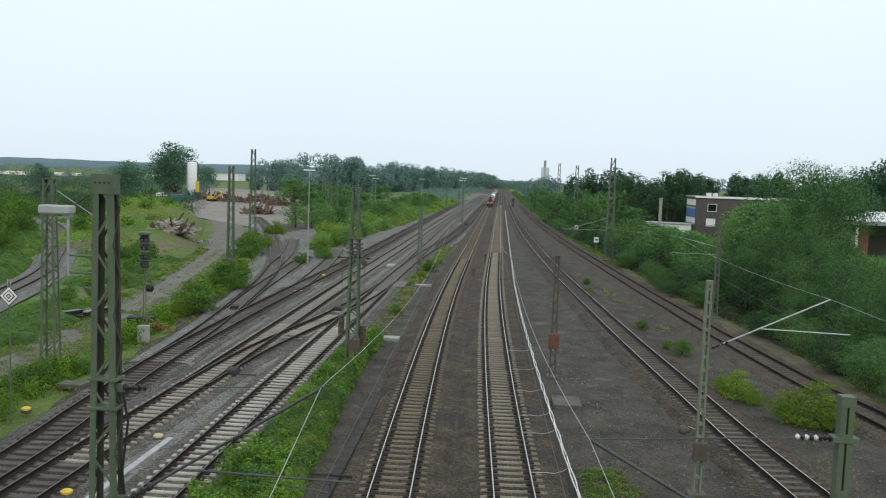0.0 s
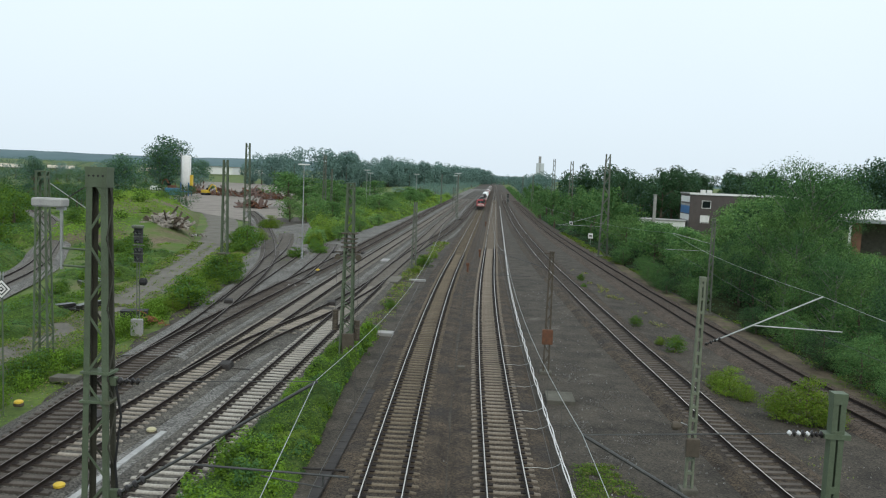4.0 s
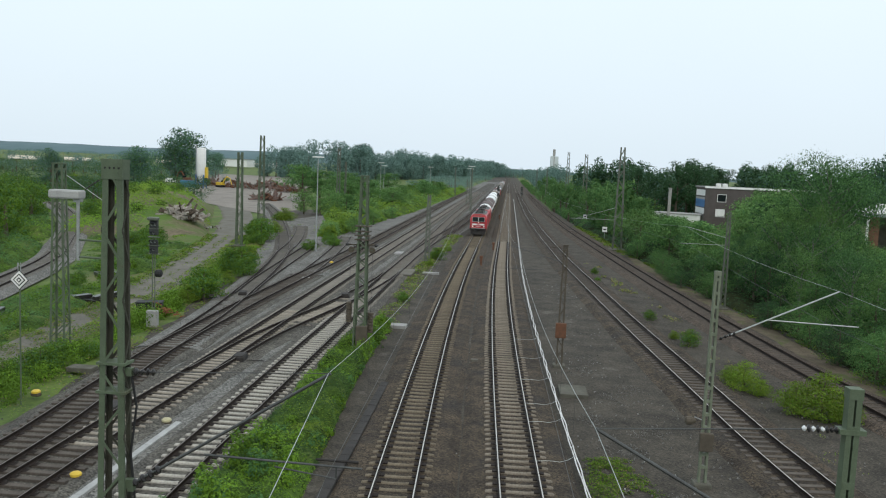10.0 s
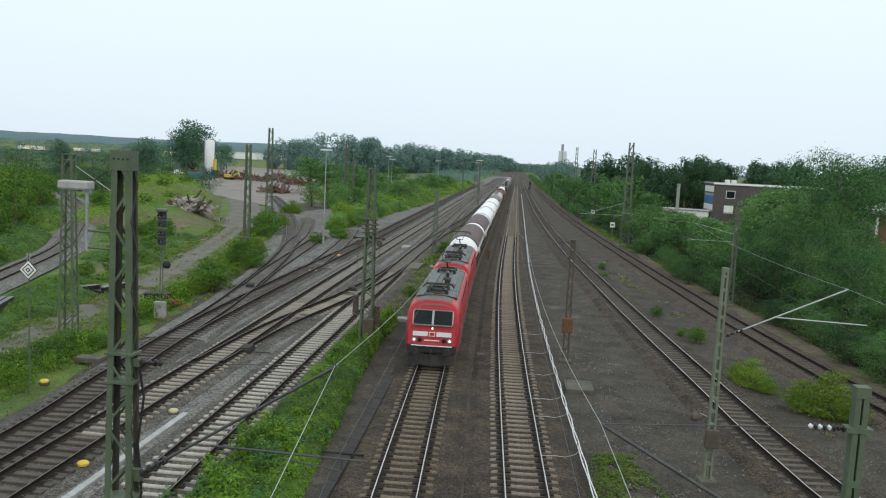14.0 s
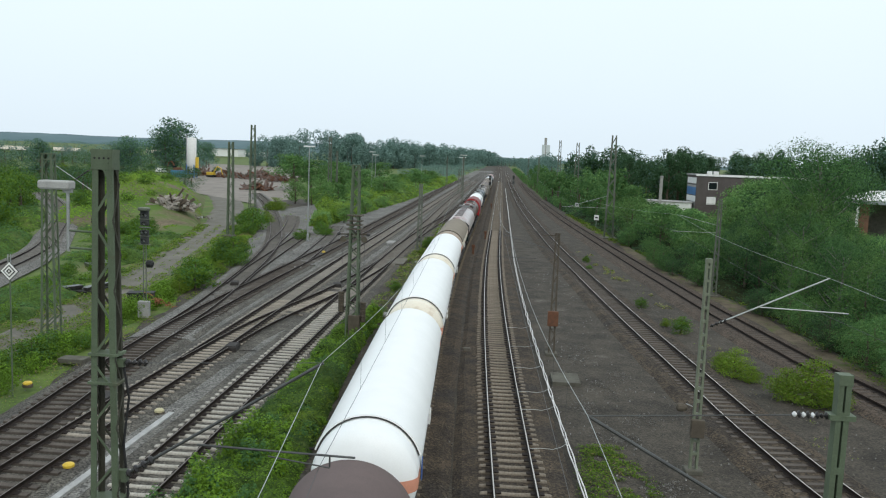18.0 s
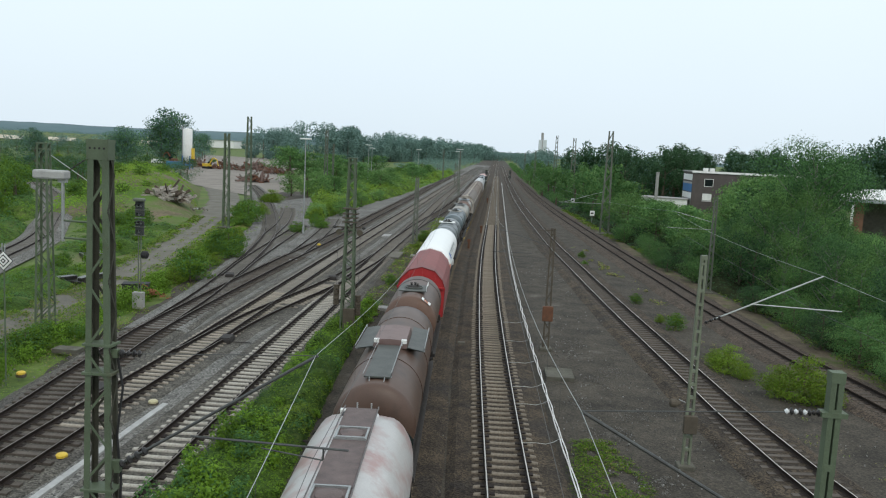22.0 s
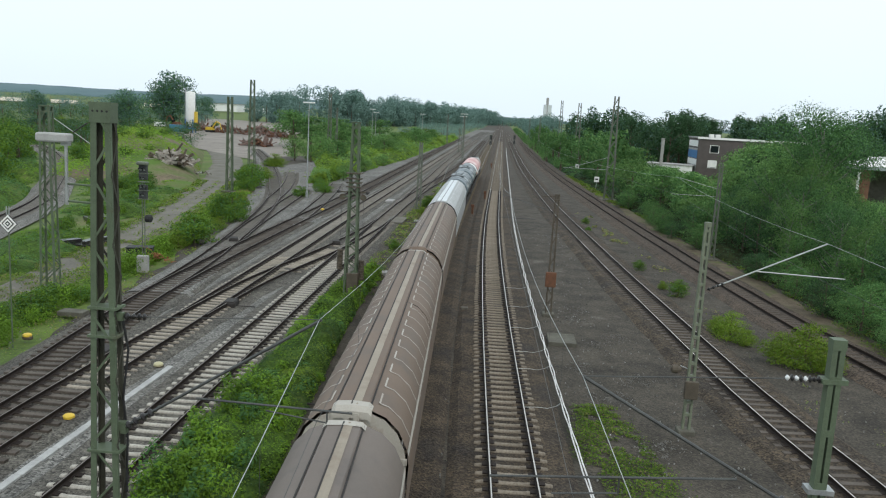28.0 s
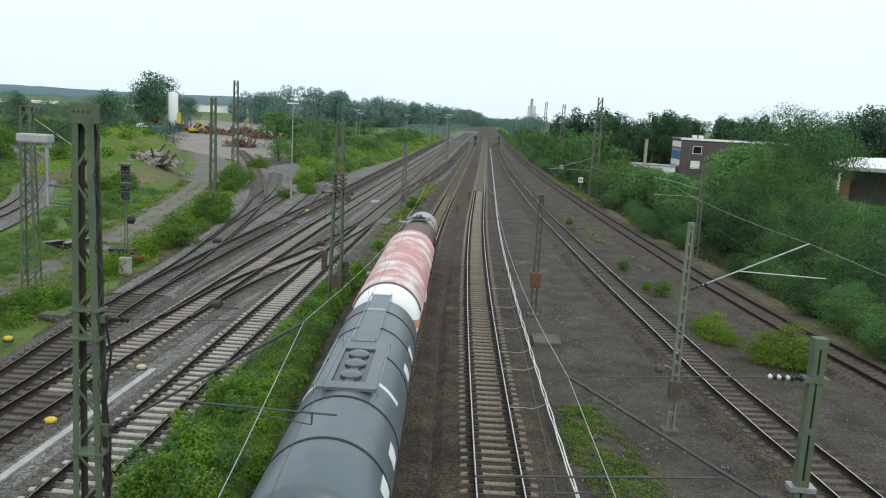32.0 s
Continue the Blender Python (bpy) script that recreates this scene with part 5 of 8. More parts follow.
    a, b = Vector(a), Vector(b)
    d = b - a
    q = d.to_track_quat("Z", "Y").to_matrix().to_4x4()
    prof = [(0.02, 0)]
    L = d.length
    for i in range(n):
        z = L * (i + 0.5) / n
        prof += [(0.028, z - L * 0.3 / n), (r, z - L * 0.06 / n), (r, z + L * 0.1 / n), (0.03, z + L * 0.28 / n)]
    prof.append((0.02, L))
    part("insulator", Mesh().lathe(prof, 12), M["porcelain"] if white else M["insul_dark"], parent, smooth=True, m=Matrix.Translation(a) @ q)


def rod(parent, name, a, b, r, material, label=""):
    return part(name, Mesh().tube([a, b], r, 8), material, parent, label, smooth=True)


# near mast on the left, carrying a cantilever over the main track and a floodlight box
LX, LY, LH = -7.68, 15.0, 11.24
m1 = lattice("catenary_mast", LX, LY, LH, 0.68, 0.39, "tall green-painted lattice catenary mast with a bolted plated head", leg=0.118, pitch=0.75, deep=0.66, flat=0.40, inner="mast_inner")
plate = Mesh()
plate.box(-0.212, 0.212, -0.150, 0.150, LH - 0.32, LH - 0.03)
part("head_box", plate, M["mast"], m1)
for sx in (-0.14, -0.045, 0.045, 0.14):
    part("bolt_hole", Mesh().lathe([(0.022, -0.156), (0.022, -0.149)], 8, "y", (sx, 0, LH - 0.17)), M["black"], m1)
for z, w in ((6.62, 0.31), (4.2, 0.34), (7.2, 0.30)):
    part("clamp", Mesh().box(-w, w, -w * 0.66, w * 0.66, z - 0.025, z + 0.025), M["mast"], m1)
rod(m1, "strut", (0.45, 0, 4.75), (4.38, 0, 7.25), 0.032, M["wire"], "dark sloping cantilever tube")
rod(m1, "registration_tube", (1.85, 0, 5.42), (5.06, 0, 5.36), 0.024, M["wire"])
rod(m1, "steady_arm", (3.3, 0, 5.28), (4.55, 0, 5.12), 0.016, M["wire"])
part("drop_bracket", Mesh().tube([(4.55, 0, 5.36), (4.55, 0, 5.14)], 0.018, 6), M["wire"], m1)
insulator(m1, (0.35, 0, 4.68), (0.98, 0, 5.08), 4, 0.085, False)
insulator(m1, (0.33, 0, 7.02), (0.52, 0, 7.03), 1, 0.08, False)
insulator(m1, (0.62, 0, 7.033), (0.84, 0, 7.04), 2, 0.075, False)
insulator(m1, (0.50, 0, 7.03), (0.62, 0, 7.033), 1, 0.058, False)
rod(m1, "tie_rod", (0.80, 0, 7.04), (4.38, 0, 7.25), 0.008, M["wire"])
part("hinge", Mesh().box(0.22, 0.40, -0.06, 0.06, 4.55, 4.80), M["mast"], m1)
part("hinge", Mesh().box(0.22, 0.36, -0.06, 0.06, 6.94, 7.10), M["mast"], m1)
part("insulated_cable", Mesh().tube([(0.33, 0.1, 3.2), (0.36, 0.1, 4.4), (0.30, 0.05, 5.3), (0.42, 0.05, 6.3), (0.33, 0.0, 7.0)], 0.025, 8), M["black"], m1, smooth=True)
for z in (9.62, 9.28):
    rod(m1, "side_bracket", (-0.25, -0.05, z), (-0.72, -0.05, z + 0.01), 0.022, M["mast"])
rod(m1, "side_post", (-0.74, -0.05, 9.22), (-0.74, -0.05, 10.40), 0.032, M["galv"], "pale galvanised post")
part("floodlight_box", Mesh().box(-1.30, -0.67, -0.17, 0.13, 10.43, 10.60, c=0.03), M["kerb"], m1, "pale grey rectangular floodlight box")
part("floodlight_foot", Mesh().box(-0.83, -0.66, -0.08, 0.0, 10.37, 10.432), M["galv"], m1)

# near mast on the right
RX, RY, RH = 5.52, 12.6, 8.2
m2 = channel_mast("catenary_mast", RX, RY, RH, 0.23, 0.20, "green steel channel mast with batten plates")
TIPR = Vector((1.58 - RX, 0, 7.28))
rod(m2, "tie_rod", (-0.72, 0, 7.5), TIPR, 0.012, M["wire"])
for k in range(4):
    insulator(m2, (-0.18 - 0.14 * k, 0, 7.52), (-0.25 - 0.14 * k, 0, 7.517), 1, 0.062, False)
    insulator(m2, (-0.25 - 0.14 * k, 0, 7.517), (-0.32 - 0.14 * k, 0, 7.514), 1, 0.045, k > 0)
rod(m2, "strut", TIPR, (-0.30, 0, 5.28), 0.032, M["wire"], "dark sloping cantilever tube")
insulator(m2, (-0.10, 0, 5.18), (-0.62, 0, 5.45), 4, 0.085, False)
rod(m2, "registration_tube", (-1.30, 0, 5.72), (-5.35, 0, 5.42), 0.022, M["wire"])
rod(m2, "steady_arm", (-3.2, 0, 5.30), (-4.3, 0, 5.2), 0.016, M["wire"])
part("drop_bracket", Mesh().tube([(-3.2, 0, 5.56), (-3.2, 0, 5.28)], 0.016, 6), M["wire"], m2)
part("mast_clamp", Mesh().box(-0.2, 0.2, -0.11, 0.11, 7.48, 7.56), M["mast"], m2)
part("mast_clamp", Mesh().box(-0.2, 0.22, -0.13, 0.13, 5.62, 5.70), M["galv"], m2)

# mast beside the eastern track with its pale cantilever
m3 = channel_mast("catenary_mast", 7.95, 30.3, 7.94, 0.34, 0.22, "slim green ladder-like catenary mast with a pale cantilever", "mast_pale", 0.52)
rod(m3, "strut", (0.55, 0, 5.52), (4.45, 0, 7.42), 0.030, M["wire_pale"], "pale sloping cantilever tube")
insulator(m3, (0.22, 0, 5.36), (0.85, 0, 5.66), 4, 0.07, False)
rod(m3, "registration_tube", (1.9, 0, 6.2), (5.25, 0, 6.12), 0.024, M["wire_pale"])
part("signal_horn", Mesh().lathe([(0.05, 0), (0.16, 0.06), (0.17, 0.25), (0.07, 0.42)], 10, "x", (-0.82, 0, 2.15)), M["lattice_rust"], m3, "rusty round horn on the mast side")
rod(m3, "horn_arm", (-0.45, 0, 2.3), (-0.18, 0, 2.2), 0.02, M["galv"])
part("cabinet", Mesh().box(-0.26, 0.26, -0.3, -0.1, 1.05, 1.75, c=0.02), M["lattice_rust"], m3)

# tensioning mast between the siding and the main track
m4 = lattice("catenary_mast", -8.75, 47.8, 10.7, 0.84, 0.46, "green lattice mast with hanging tension weights", leg=0.11, pitch=0.42, flat=0.62)
for dx, zt, zb in ((-0.74, 6.1, 2.9), (0.62, 6.1, 2.3)):
    rod(m4, "wire_rope", (dx, 0, 6.1), (dx, 0, zb), 0.012, M["wire"])
    for k in range(8):
        w = Mesh().lathe([(0.17, zb - 0.16 * k - 0.14), (0.19, zb - 0.16 * k - 0.12), (0.19, zb - 0.16 * k - 0.02), (0.17, zb - 0.16 * k)], 10, "z", (dx, 0, 0))
        part("tension_weight", w, M["lattice_rust"], m4)
    rod(m4, "pulley_arm", (dx * 1.05, 0, 6.12), (0, 0, 6.3), 0.035, M["mast"])
    part("pulley_wheel", Mesh().lathe([(0.05, -0.03), (0.19, -0.03), (0.19, 0.03), (0.05, 0.03)], 14, "y", (dx * 0.95, 0, 6.15)), M["lattice_rust"], m4)
for z in (7.62, 7.3, 7.05, 6.8):
    part("collar", Mesh().box(-0.46, 0.46, -0.36, 0.36, z - 0.035, z + 0.035), M["lattice_rust"], m4)
rod(m4, "side_arm", (-0.95, 0, 6.45), (0.95, 0, 6.5), 0.04, M["lattice_rust"])
for dx in (-0.9, 0.88):
    insulator(m4, (dx, 0, 6.48), (dx, -0.5, 6.5), 3, 0.09, False)
part("cabinet", Mesh().box(-0.2, 0.5, -0.5, -0.1, 0.2, 1.5, c=0.03), M["lattice_rust"], m4)

# lattice post with the brown switch box
m5 = lattice("catenary_mast", 3.55, 47.9, 7.1, 0.40, 0.27, "weathered brown lattice post with a rusty switch box", "lattice_rust", leg=0.075, pitch=0.95)
part("switch_box", Mesh().box(-0.34, 0.30, -0.36, -0.06, 1.45, 2.35, c=0.03), M["rust"], m5, "rusty red-brown switch box")
rod(m5, "cross_arm", (-0.9, 0, 6.9), (0.15, 0, 6.98), 0.03, M["lattice_rust"])
rod(m5, "cantilever", (-0.1, 0, 6.0), (-3.3, 0, 6.9), 0.022, M["wire"])
rod(m5, "registration_tube", (-1.2, 0, 5.5), (-3.6, 0, 5.5), 0.018, M["wire"])

# further masts
for x, y, h, w0, w1, kind, lab in ((-25.9, 44, 10.7, 0.98, 0.62, "mast", "grey-green lattice mast in the scrub"), (-36.3, 105, 12.3, 0.95, 0.70, "mast", "tall lattice mast beside the dirt road"),
                                   (-48.7, 153.6, 16.2, 1.35, 0.85, "mast", "very tall lattice mast by the works branch"), (17.4, 127, 15.8, 1.5, 0.75, "mast_far", "tall pale lattice mast at the edge of the wood"),
                                   (19.5, 209.2, 16.5, 1.5, 0.75, "mast_far", "tall pale lattice mast among the trees"), (17.6, 247, 17.9, 1.3, 0.65, "mast_far", "tall pale lattice mast far along the wood"),
                                   (-9.8, 98, 8.0, 0.7, 0.42, "mast_far", "lattice mast standing in yellow-green weeds"), (-47.5, 218.7, 15.7, 1.1, 0.7, "mast_far", "tall lattice mast in the scrub"),
                                   (-46.2, 222, 12.0, 0.6, 0.45, "mast_far", "lattice mast beside a taller one"), (19.9, 73.5, 8.5, 0.5, 0.3, "mast_far", "slim lattice mast in front of the wood"),
                                   (-13.2, 257, 8.0, 1.2, 1.0, "mast_far", "broad dark signal gantry leg"), (-10.2, 215, 11.8, 0.5, 0.3, "mast_far", "slender mast between the sidings"),
                                   (15.2, 330, 13.5, 0.9, 0.5, "mast_far", "far lattice mast beside the line"), (14.0, 420, 13.0, 0.9, 0.5, "mast_far", "far lattice mast beside the line"), (-22.5, 330, 12, 0.7, 0.4, "mast_far", "far lattice mast beside the sidings")):
    lattice("catenary_mast", x, y, h, w0, w1, lab, kind, leg=0.17 if y > 90 else 0.12 if x < -20 else 0.08, deep=0.7, pitch=0.8 if y < 90 else 1.1, head=y < 90)
arm85 = thing("cantilever_arm", pose(-25.9, 44, 0), "thin grey catenary arm with a brown insulator", "cantilever")
rod(arm85, "tube", (0.45, 0, 10.0), (3.0, 0, 8.4), 0.022, M["wire_pale"])
rod(arm85, "stay_tube", (1.5, 0, 9.2), (2.7, 0, 10.0), 0.018, M["lattice_rust"])
insulator(arm85, (1.55, 0, 9.24), (2.4, 0, 9.82), 5, 0.055, False)
m9 = thing("cantilever_arm", pose(19.9, 73.5, 0), "pale catenary arm fixed to the slim mast", "cantilever")
rod(m9, "tube", (-0.2, 0, 6.2), (-3.6, 0, 7.0), 0.018, M["wire_pale"])
rod(m9, "registration_tube", (-0.2, 0, 5.5), (-4.2, 0, 5.5), 0.015, M["wire_pale"])
m9b = thing("cantilever_arm", pose(17.4, 127, 0), "pale catenary arm on the tall mast", "cantilever")
rod(m9b, "tube", (-0.6, 0, 6.3), (-6.5, 0, 4.4), 0.025, M["wire_pale"])
rod(m9b, "registration_tube", (-0.5, 0, 4.4), (-7.5, 0, 4.35), 0.022, M["wire_pale"])

# yard lamps: slender posts with flat lamp heads
for x, y, h, wide in ((-24.95, 102.2, 12.0, 0.75), (-40.05, 245.4, 12.1, 1.0), (-44.5, 280, 11.2, 1.0), (-14.8, 300, 11.5, 1.3), (-12, 250, 12.2, 1.1), (-31, 310, 11.5, 1.0)):
    lamp = thing("yard_lamp", pose(x, y, 0), "slender pale yard lamp post with a flat white lamp head", "lamp post", "yard lamps")
    part("post", Mesh().tube([(0, 0, -0.5), (0, 0, h * 0.5), (0, 0, h)], [0.09, 0.075, 0.05], 8), M["galv"], lamp, smooth=True)
    part("lamp_head", Mesh().box(-wide, wide, -0.16, 0.16, h, h + 0.16, c=0.04), M["white_paint"], lamp)
    part("post_foot", Mesh().lathe([(0.16, -0.5), (0.16, 0.6), (0.1, 0.65)], 8), M["galv"], lamp)


# wires: messenger, contact wire and droppers per span
def sagging(a, b, sag, n=12):
    a, b = Vector(a), Vector(b)
    return [a.lerp(b, i / n) - Vector((0, 0, sag * 4 * (i / n) * (1 - i / n))) for i in range(n + 1)]


def catenary(name, supports, label, r=0.0065, droppers=True):
    """supports: (x, y, messenger height, contact height)."""
    line = thing(name, pose(0, 0, 0), label, "overhead line")
    for a, b in zip(supports, supports[1:]):
        top = sagging((a[0], a[1], a[2]), (b[0], b[1], b[2]), (1.45 if droppers else 0.5) * min(1.0, (b[1] - a[1]) / 65))
        low = sagging((a[0] + 0.0, a[1], a[3]), (b[0], b[1], b[3]), 0.05)
        part("messenger_wire", Mesh().tube(top, r, 5), M["wire_pale"], line)
        part("contact_wire", Mesh().tube(low, r, 5), M["wire"], line)
        for i in range(1, 12 if droppers else 0):
            part("dropper", Mesh().tube([top[i], low[i]], 0.004, 3), M["wire"], line)


def m1x(y):
    return UP + arc(y)


def m2x(y):
    return DOWN + arc(y)


catenary("overhead_line", [(m1x(-45), -45, 7.2, 5.4), (-3.34, 15.0, 7.25, 5.12), (m1x(80), 80, 7.2, 5.4), (m1x(150), 150, 7.1, 5.4), (m1x(230), 230, 7, 5.4), (m1x(300), 300, 7, 5.4), (m1x(370), 370, 7, 5.4)], "thin overhead contact line above the near main track")
catenary("overhead_line", [(m2x(-45), -45, 7.2, 5.4), (1.58, 12.6, 7.28, 5.2), (m2x(48) + 0.5, 47.9, 6.95, 5.35), (m2x(110), 110, 7, 5.4), (m2x(175), 175, 7, 5.4), (m2x(240), 240, 7, 5.4), (m2x(310), 310, 7, 5.4)], "thin overhead contact line above the far main track")
catenary("overhead_line", [(15.0, -30, 7.3, 6.0), (12.4, 30.3, 7.42, 6.0), (16.2, 73.5, 7.0, 5.5), (11.0, 127, 6.2, 5.2), (9, 200, 6.8, 5.4)], "pale overhead line crossing the eastern tracks", 0.0075, False)

# signals
def signal(x, y, h, label, plates=2, foot=True):
    s = thing("railway_signal", pose(x, y, 0), label, "signal", "railway signals")
    part("post", Mesh().bar((-0.09, 0, -0.5), (-0.09, 0, h - 1.2), 0.05).bar((0.09, 0, -0.5), (0.09, 0, h - 1.2), 0.05), M["mast_far"], s)
    rungs = Mesh()
    for z in np.arange(0.2, h - 1.3, 0.35):
        rungs.bar((-0.1, 0, z), (0.1, 0, z), 0.025)
    part("ladder_rungs", rungs, M["mast"], s)
    part("signal_head", Mesh().box(-0.30, 0.30, -0.1, 0.12, h - 1.02, h, c=0.05), M["signal_black"], s, "black signal screen")
    part("lower_screen", Mesh().box(-0.30, 0.30, -0.08, 0.1, h - 2.3, h - 1.34, c=0.05), M["signal_black"], s)
    part("rain_cap", Mesh().box(-0.36, 0.36, -0.34, 0.16, h, h + 0.22, c=0.06), M["mast_far"], s, "grey-blue rain cap")
    for k in range(2 * plates):
        z = h - 0.3 - 0.58 * k
        for dx in (-0.12, 0.12) if k % 2 == 0 else (0.0,):
            part("lens", Mesh().lathe([(0.095, -0.115), (0.08, -0.125), (0.01, -0.13)], 10, "y", (dx, 0, z)), M["galv"], s)
            part("lamp_hood", Mesh().grid([[(dx + 0.12 * math.cos(radians(a)), y, z + 0.12 * math.sin(radians(a))) for a in range(0, 181, 30)] for y in (-0.36, -0.1)]), M["black"], s)
        part("bracket", Mesh().box(-0.36, 0.36, -0.14, 0.14, z - 0.30, z - 0.25), M["mast_far"], s)
    if foot:
        part("control_box", Mesh().box(-0.38, 0.38, -0.35, 0.05, -0.45, 0.72, c=0.04), M["concrete"], s, "pale grey control box")
    return s


s1 = signal(-24.1, 52.4, 6.95, "dark colour-light signal on a lattice post with a pale foot box", 2)
part("hooded_lamp", Mesh().lathe([(0.12, 0), (0.26, 0.1), (0.26, 0.42), (0.14, 0.5)], 10, "x", (0.1, 0, 3.3)), M["black"], s1)
signal(3.7, 236, 6.7, "far dark colour-light signal beside the main track", 2, False)
signal(-4.15 + 1.35, 206, 7.0, "far dark colour-light signal between the main tracks", 2, False)

# white trackside boards
for x, y, h in ((17.6, 145.6, 2.05), (18.0, 188, 2.0)):
    b = thing("kilometre_board", pose(x, y, 0), "small white board with black figures on a post", "sign", "trackside boards")
    part("post", Mesh().tube([(0, 0, -0.5), (0, 0, h - 0.9)], 0.04, 6), M["galv"], b)
    part("board", Mesh().box(-0.42, 0.42, -0.02, 0.02, h - 0.95, h - 0.02), M["white_paint"], b)
    part("figure_bar", Mesh().box(-0.25, 0.25, -0.028, -0.022, h - 0.6, h - 0.36), M["black"], b)
# diamond-shaped electric board in the scrub
d = thing("diamond_sign", pose(-22.4, 34.7, 0), "white diamond sign with black nested frames on a post", "sign")
part("post", Mesh().tube([(0, 0.04, -0.6), (0, 0.04, 6.0)], 0.035, 8), M["mast"], d)
for s, mt, dy in ((0.46, "black", 0), (0.42, "white_paint", -0.012), (0.30, "black", -0.02), (0.235, "white_paint", -0.028), (0.13, "black", -0.036), (0.06, "white_paint", -0.044)):
    pm = Mesh().grid([[(0, y, 5.35 - s), (s, y, 5.35), (0, y, 5.35 + s), (-s, y, 5.35)] for y in (dy, dy + 0.02)], True, 0, True)
    part("frame" if mt == "black" else "panel", pm, M[mt], d)
part("stay", Mesh().bar((-0.05, 0, 5.75), (-0.05, 0, 6.15), 0.04).bar((0.07, 0, 5.75), (0.07, 0, 6.15), 0.04), M["galv"], d)


# ---- the train: two locomotives and mixed wagons; each runs with its front towards -y ----
def paint(name, c, rough=0.42, dirt=(0.10, 0.085, 0.07), cut=0.6, sc=0.5, metal=0.0, alt=0.82):
    return mat(name, c, tuple(v * alt for v in c), 0.9, rough, metal, 0.03, 25.0, stain=dirt, stain_scale=sc, stain_cut=cut)


T = {
    "red": paint("loco_red_paint", (0.50, 0.028, 0.035), 0.38, (0.30, 0.03, 0.03), 0.62),
    "roof": paint("loco_roof_grey", (0.17, 0.18, 0.175), 0.7, (0.08, 0.08, 0.075), 0.5, 1.2),
    "cabroof": paint("loco_cab_roof_sooty", (0.16, 0.125, 0.115), 0.7, (0.30, 0.05, 0.05), 0.66, 0.9),
    "apron": paint("loco_skirt_grey", (0.14, 0.145, 0.145), 0.6, (0.07, 0.065, 0.06), 0.5),
    "under": mat("running_gear_brown_black", (0.045, 0.04, 0.037), (0.022, 0.02, 0.019), 2, 0.85, bump=0.2),
    "wheel": mat("wheel_steel", (0.16, 0.13, 0.115), (0.08, 0.07, 0.06), 3, 0.6, 0.6, bump=0.05),
    "brownroof": paint("sunshield_brown", (0.135, 0.098, 0.092), 0.75, (0.10, 0.075, 0.07), 0.55, 0.35),
    "taupe": paint("sunshield_taupe", (0.235, 0.197, 0.148), 0.75, (0.185, 0.155, 0.115), 0.5, 0.3),
    "white": paint("tank_white", (0.84, 0.85, 0.84), 0.4, (0.62, 0.58, 0.50), 0.66, 0.35, alt=0.94),
    "cream": paint("tank_cream_stained", (0.80, 0.74, 0.62), 0.5, (0.50, 0.38, 0.26), 0.52, 0.9, alt=0.9),
    "rustcream": paint("tank_end_rust_stained", (0.40, 0.33, 0.26), 0.6, (0.27, 0.19, 0.13), 0.5, 0.6),
    "rustcollar": paint("tank_collar_rust", (0.27, 0.155, 0.09), 0.6, (0.14, 0.08, 0.05), 0.5, 0.8),
    "orange": paint("orange_band_faded", (0.66, 0.30, 0.20), 0.5, (0.55, 0.27, 0.19), 0.6),
    "pink": paint("silo_pink_worn", (0.50, 0.485, 0.475), 0.34, (0.36, 0.235, 0.22), 0.47, 0.8),
    "silodark": paint("silo_end_dark", (0.018, 0.028, 0.028), 0.22, (0.05, 0.04, 0.03), 0.6),
    "walk": mat("walkway_grating_grey", (0.20, 0.185, 0.18), (0.12, 0.11, 0.105), 3, 0.7, 0.3, bump=0.3),
    "browntank": paint("tank_brown_oily", (0.098, 0.058, 0.042), 0.45, (0.055, 0.034, 0.026), 0.5, 0.7),
    "silowalk": mat("walkway_reddish_grey", (0.165, 0.125, 0.118), (0.095, 0.075, 0.072), 2.5, 0.7, 0.1, bump=0.2),
    "oilywalk": mat("walkway_oily_green_grey", (0.085, 0.090, 0.080), (0.045, 0.048, 0.043), 2, 0.5, 0.1, bump=0.1),
    "mauvebrown": paint("hatch_cover_mauve", (0.185, 0.125, 0.115), 0.5, (0.12, 0.075, 0.065), 0.5, 0.9),
    "redwagon": paint("wagon_red_end", (0.42, 0.03, 0.032), 0.5, (0.26, 0.025, 0.025), 0.58, 0.8),
    "redroof": paint("wagon_red_roof_faded", (0.27, 0.10, 0.098), 0.7, (0.20, 0.085, 0.08), 0.5, 0.4),
    "bluegrey": paint("tank_blue_grey", (0.108, 0.138, 0.152), 0.34, (0.074, 0.092, 0.100), 0.55, 0.5),
    "bluegrey2": paint("tank_grey_light", (0.135, 0.155, 0.160), 0.38, (0.085, 0.095, 0.098), 0.55, 0.5),
    "palegrey": paint("tank_pale_grey", (0.35, 0.34, 0.315), 0.42, (0.22, 0.205, 0.185), 0.50, 0.6),
    "palewarm": paint("tank_pale_warm", (0.33, 0.305, 0.265), 0.45, (0.23, 0.20, 0.165), 0.54, 0.4),
    "greybrown": paint("tank_rusty_brown", (0.130, 0.074, 0.052), 0.55, (0.110, 0.052, 0.030), 0.5, 0.6),
    "slidebrown": paint("sliding_wagon_dusty_brown", (0.168, 0.120, 0.088), 0.65, (0.118, 0.094, 0.076), 0.5, 0.45),
    "slidegrey": paint("sliding_wagon_dull_grey", (0.168, 0.138, 0.118), 0.65, (0.115, 0.098, 0.086), 0.5, 0.45),
    "slidewhite": paint("sliding_wagon_pale_grey", (0.40, 0.405, 0.40), 0.5, (0.31, 0.31, 0.30), 0.52, 0.8),
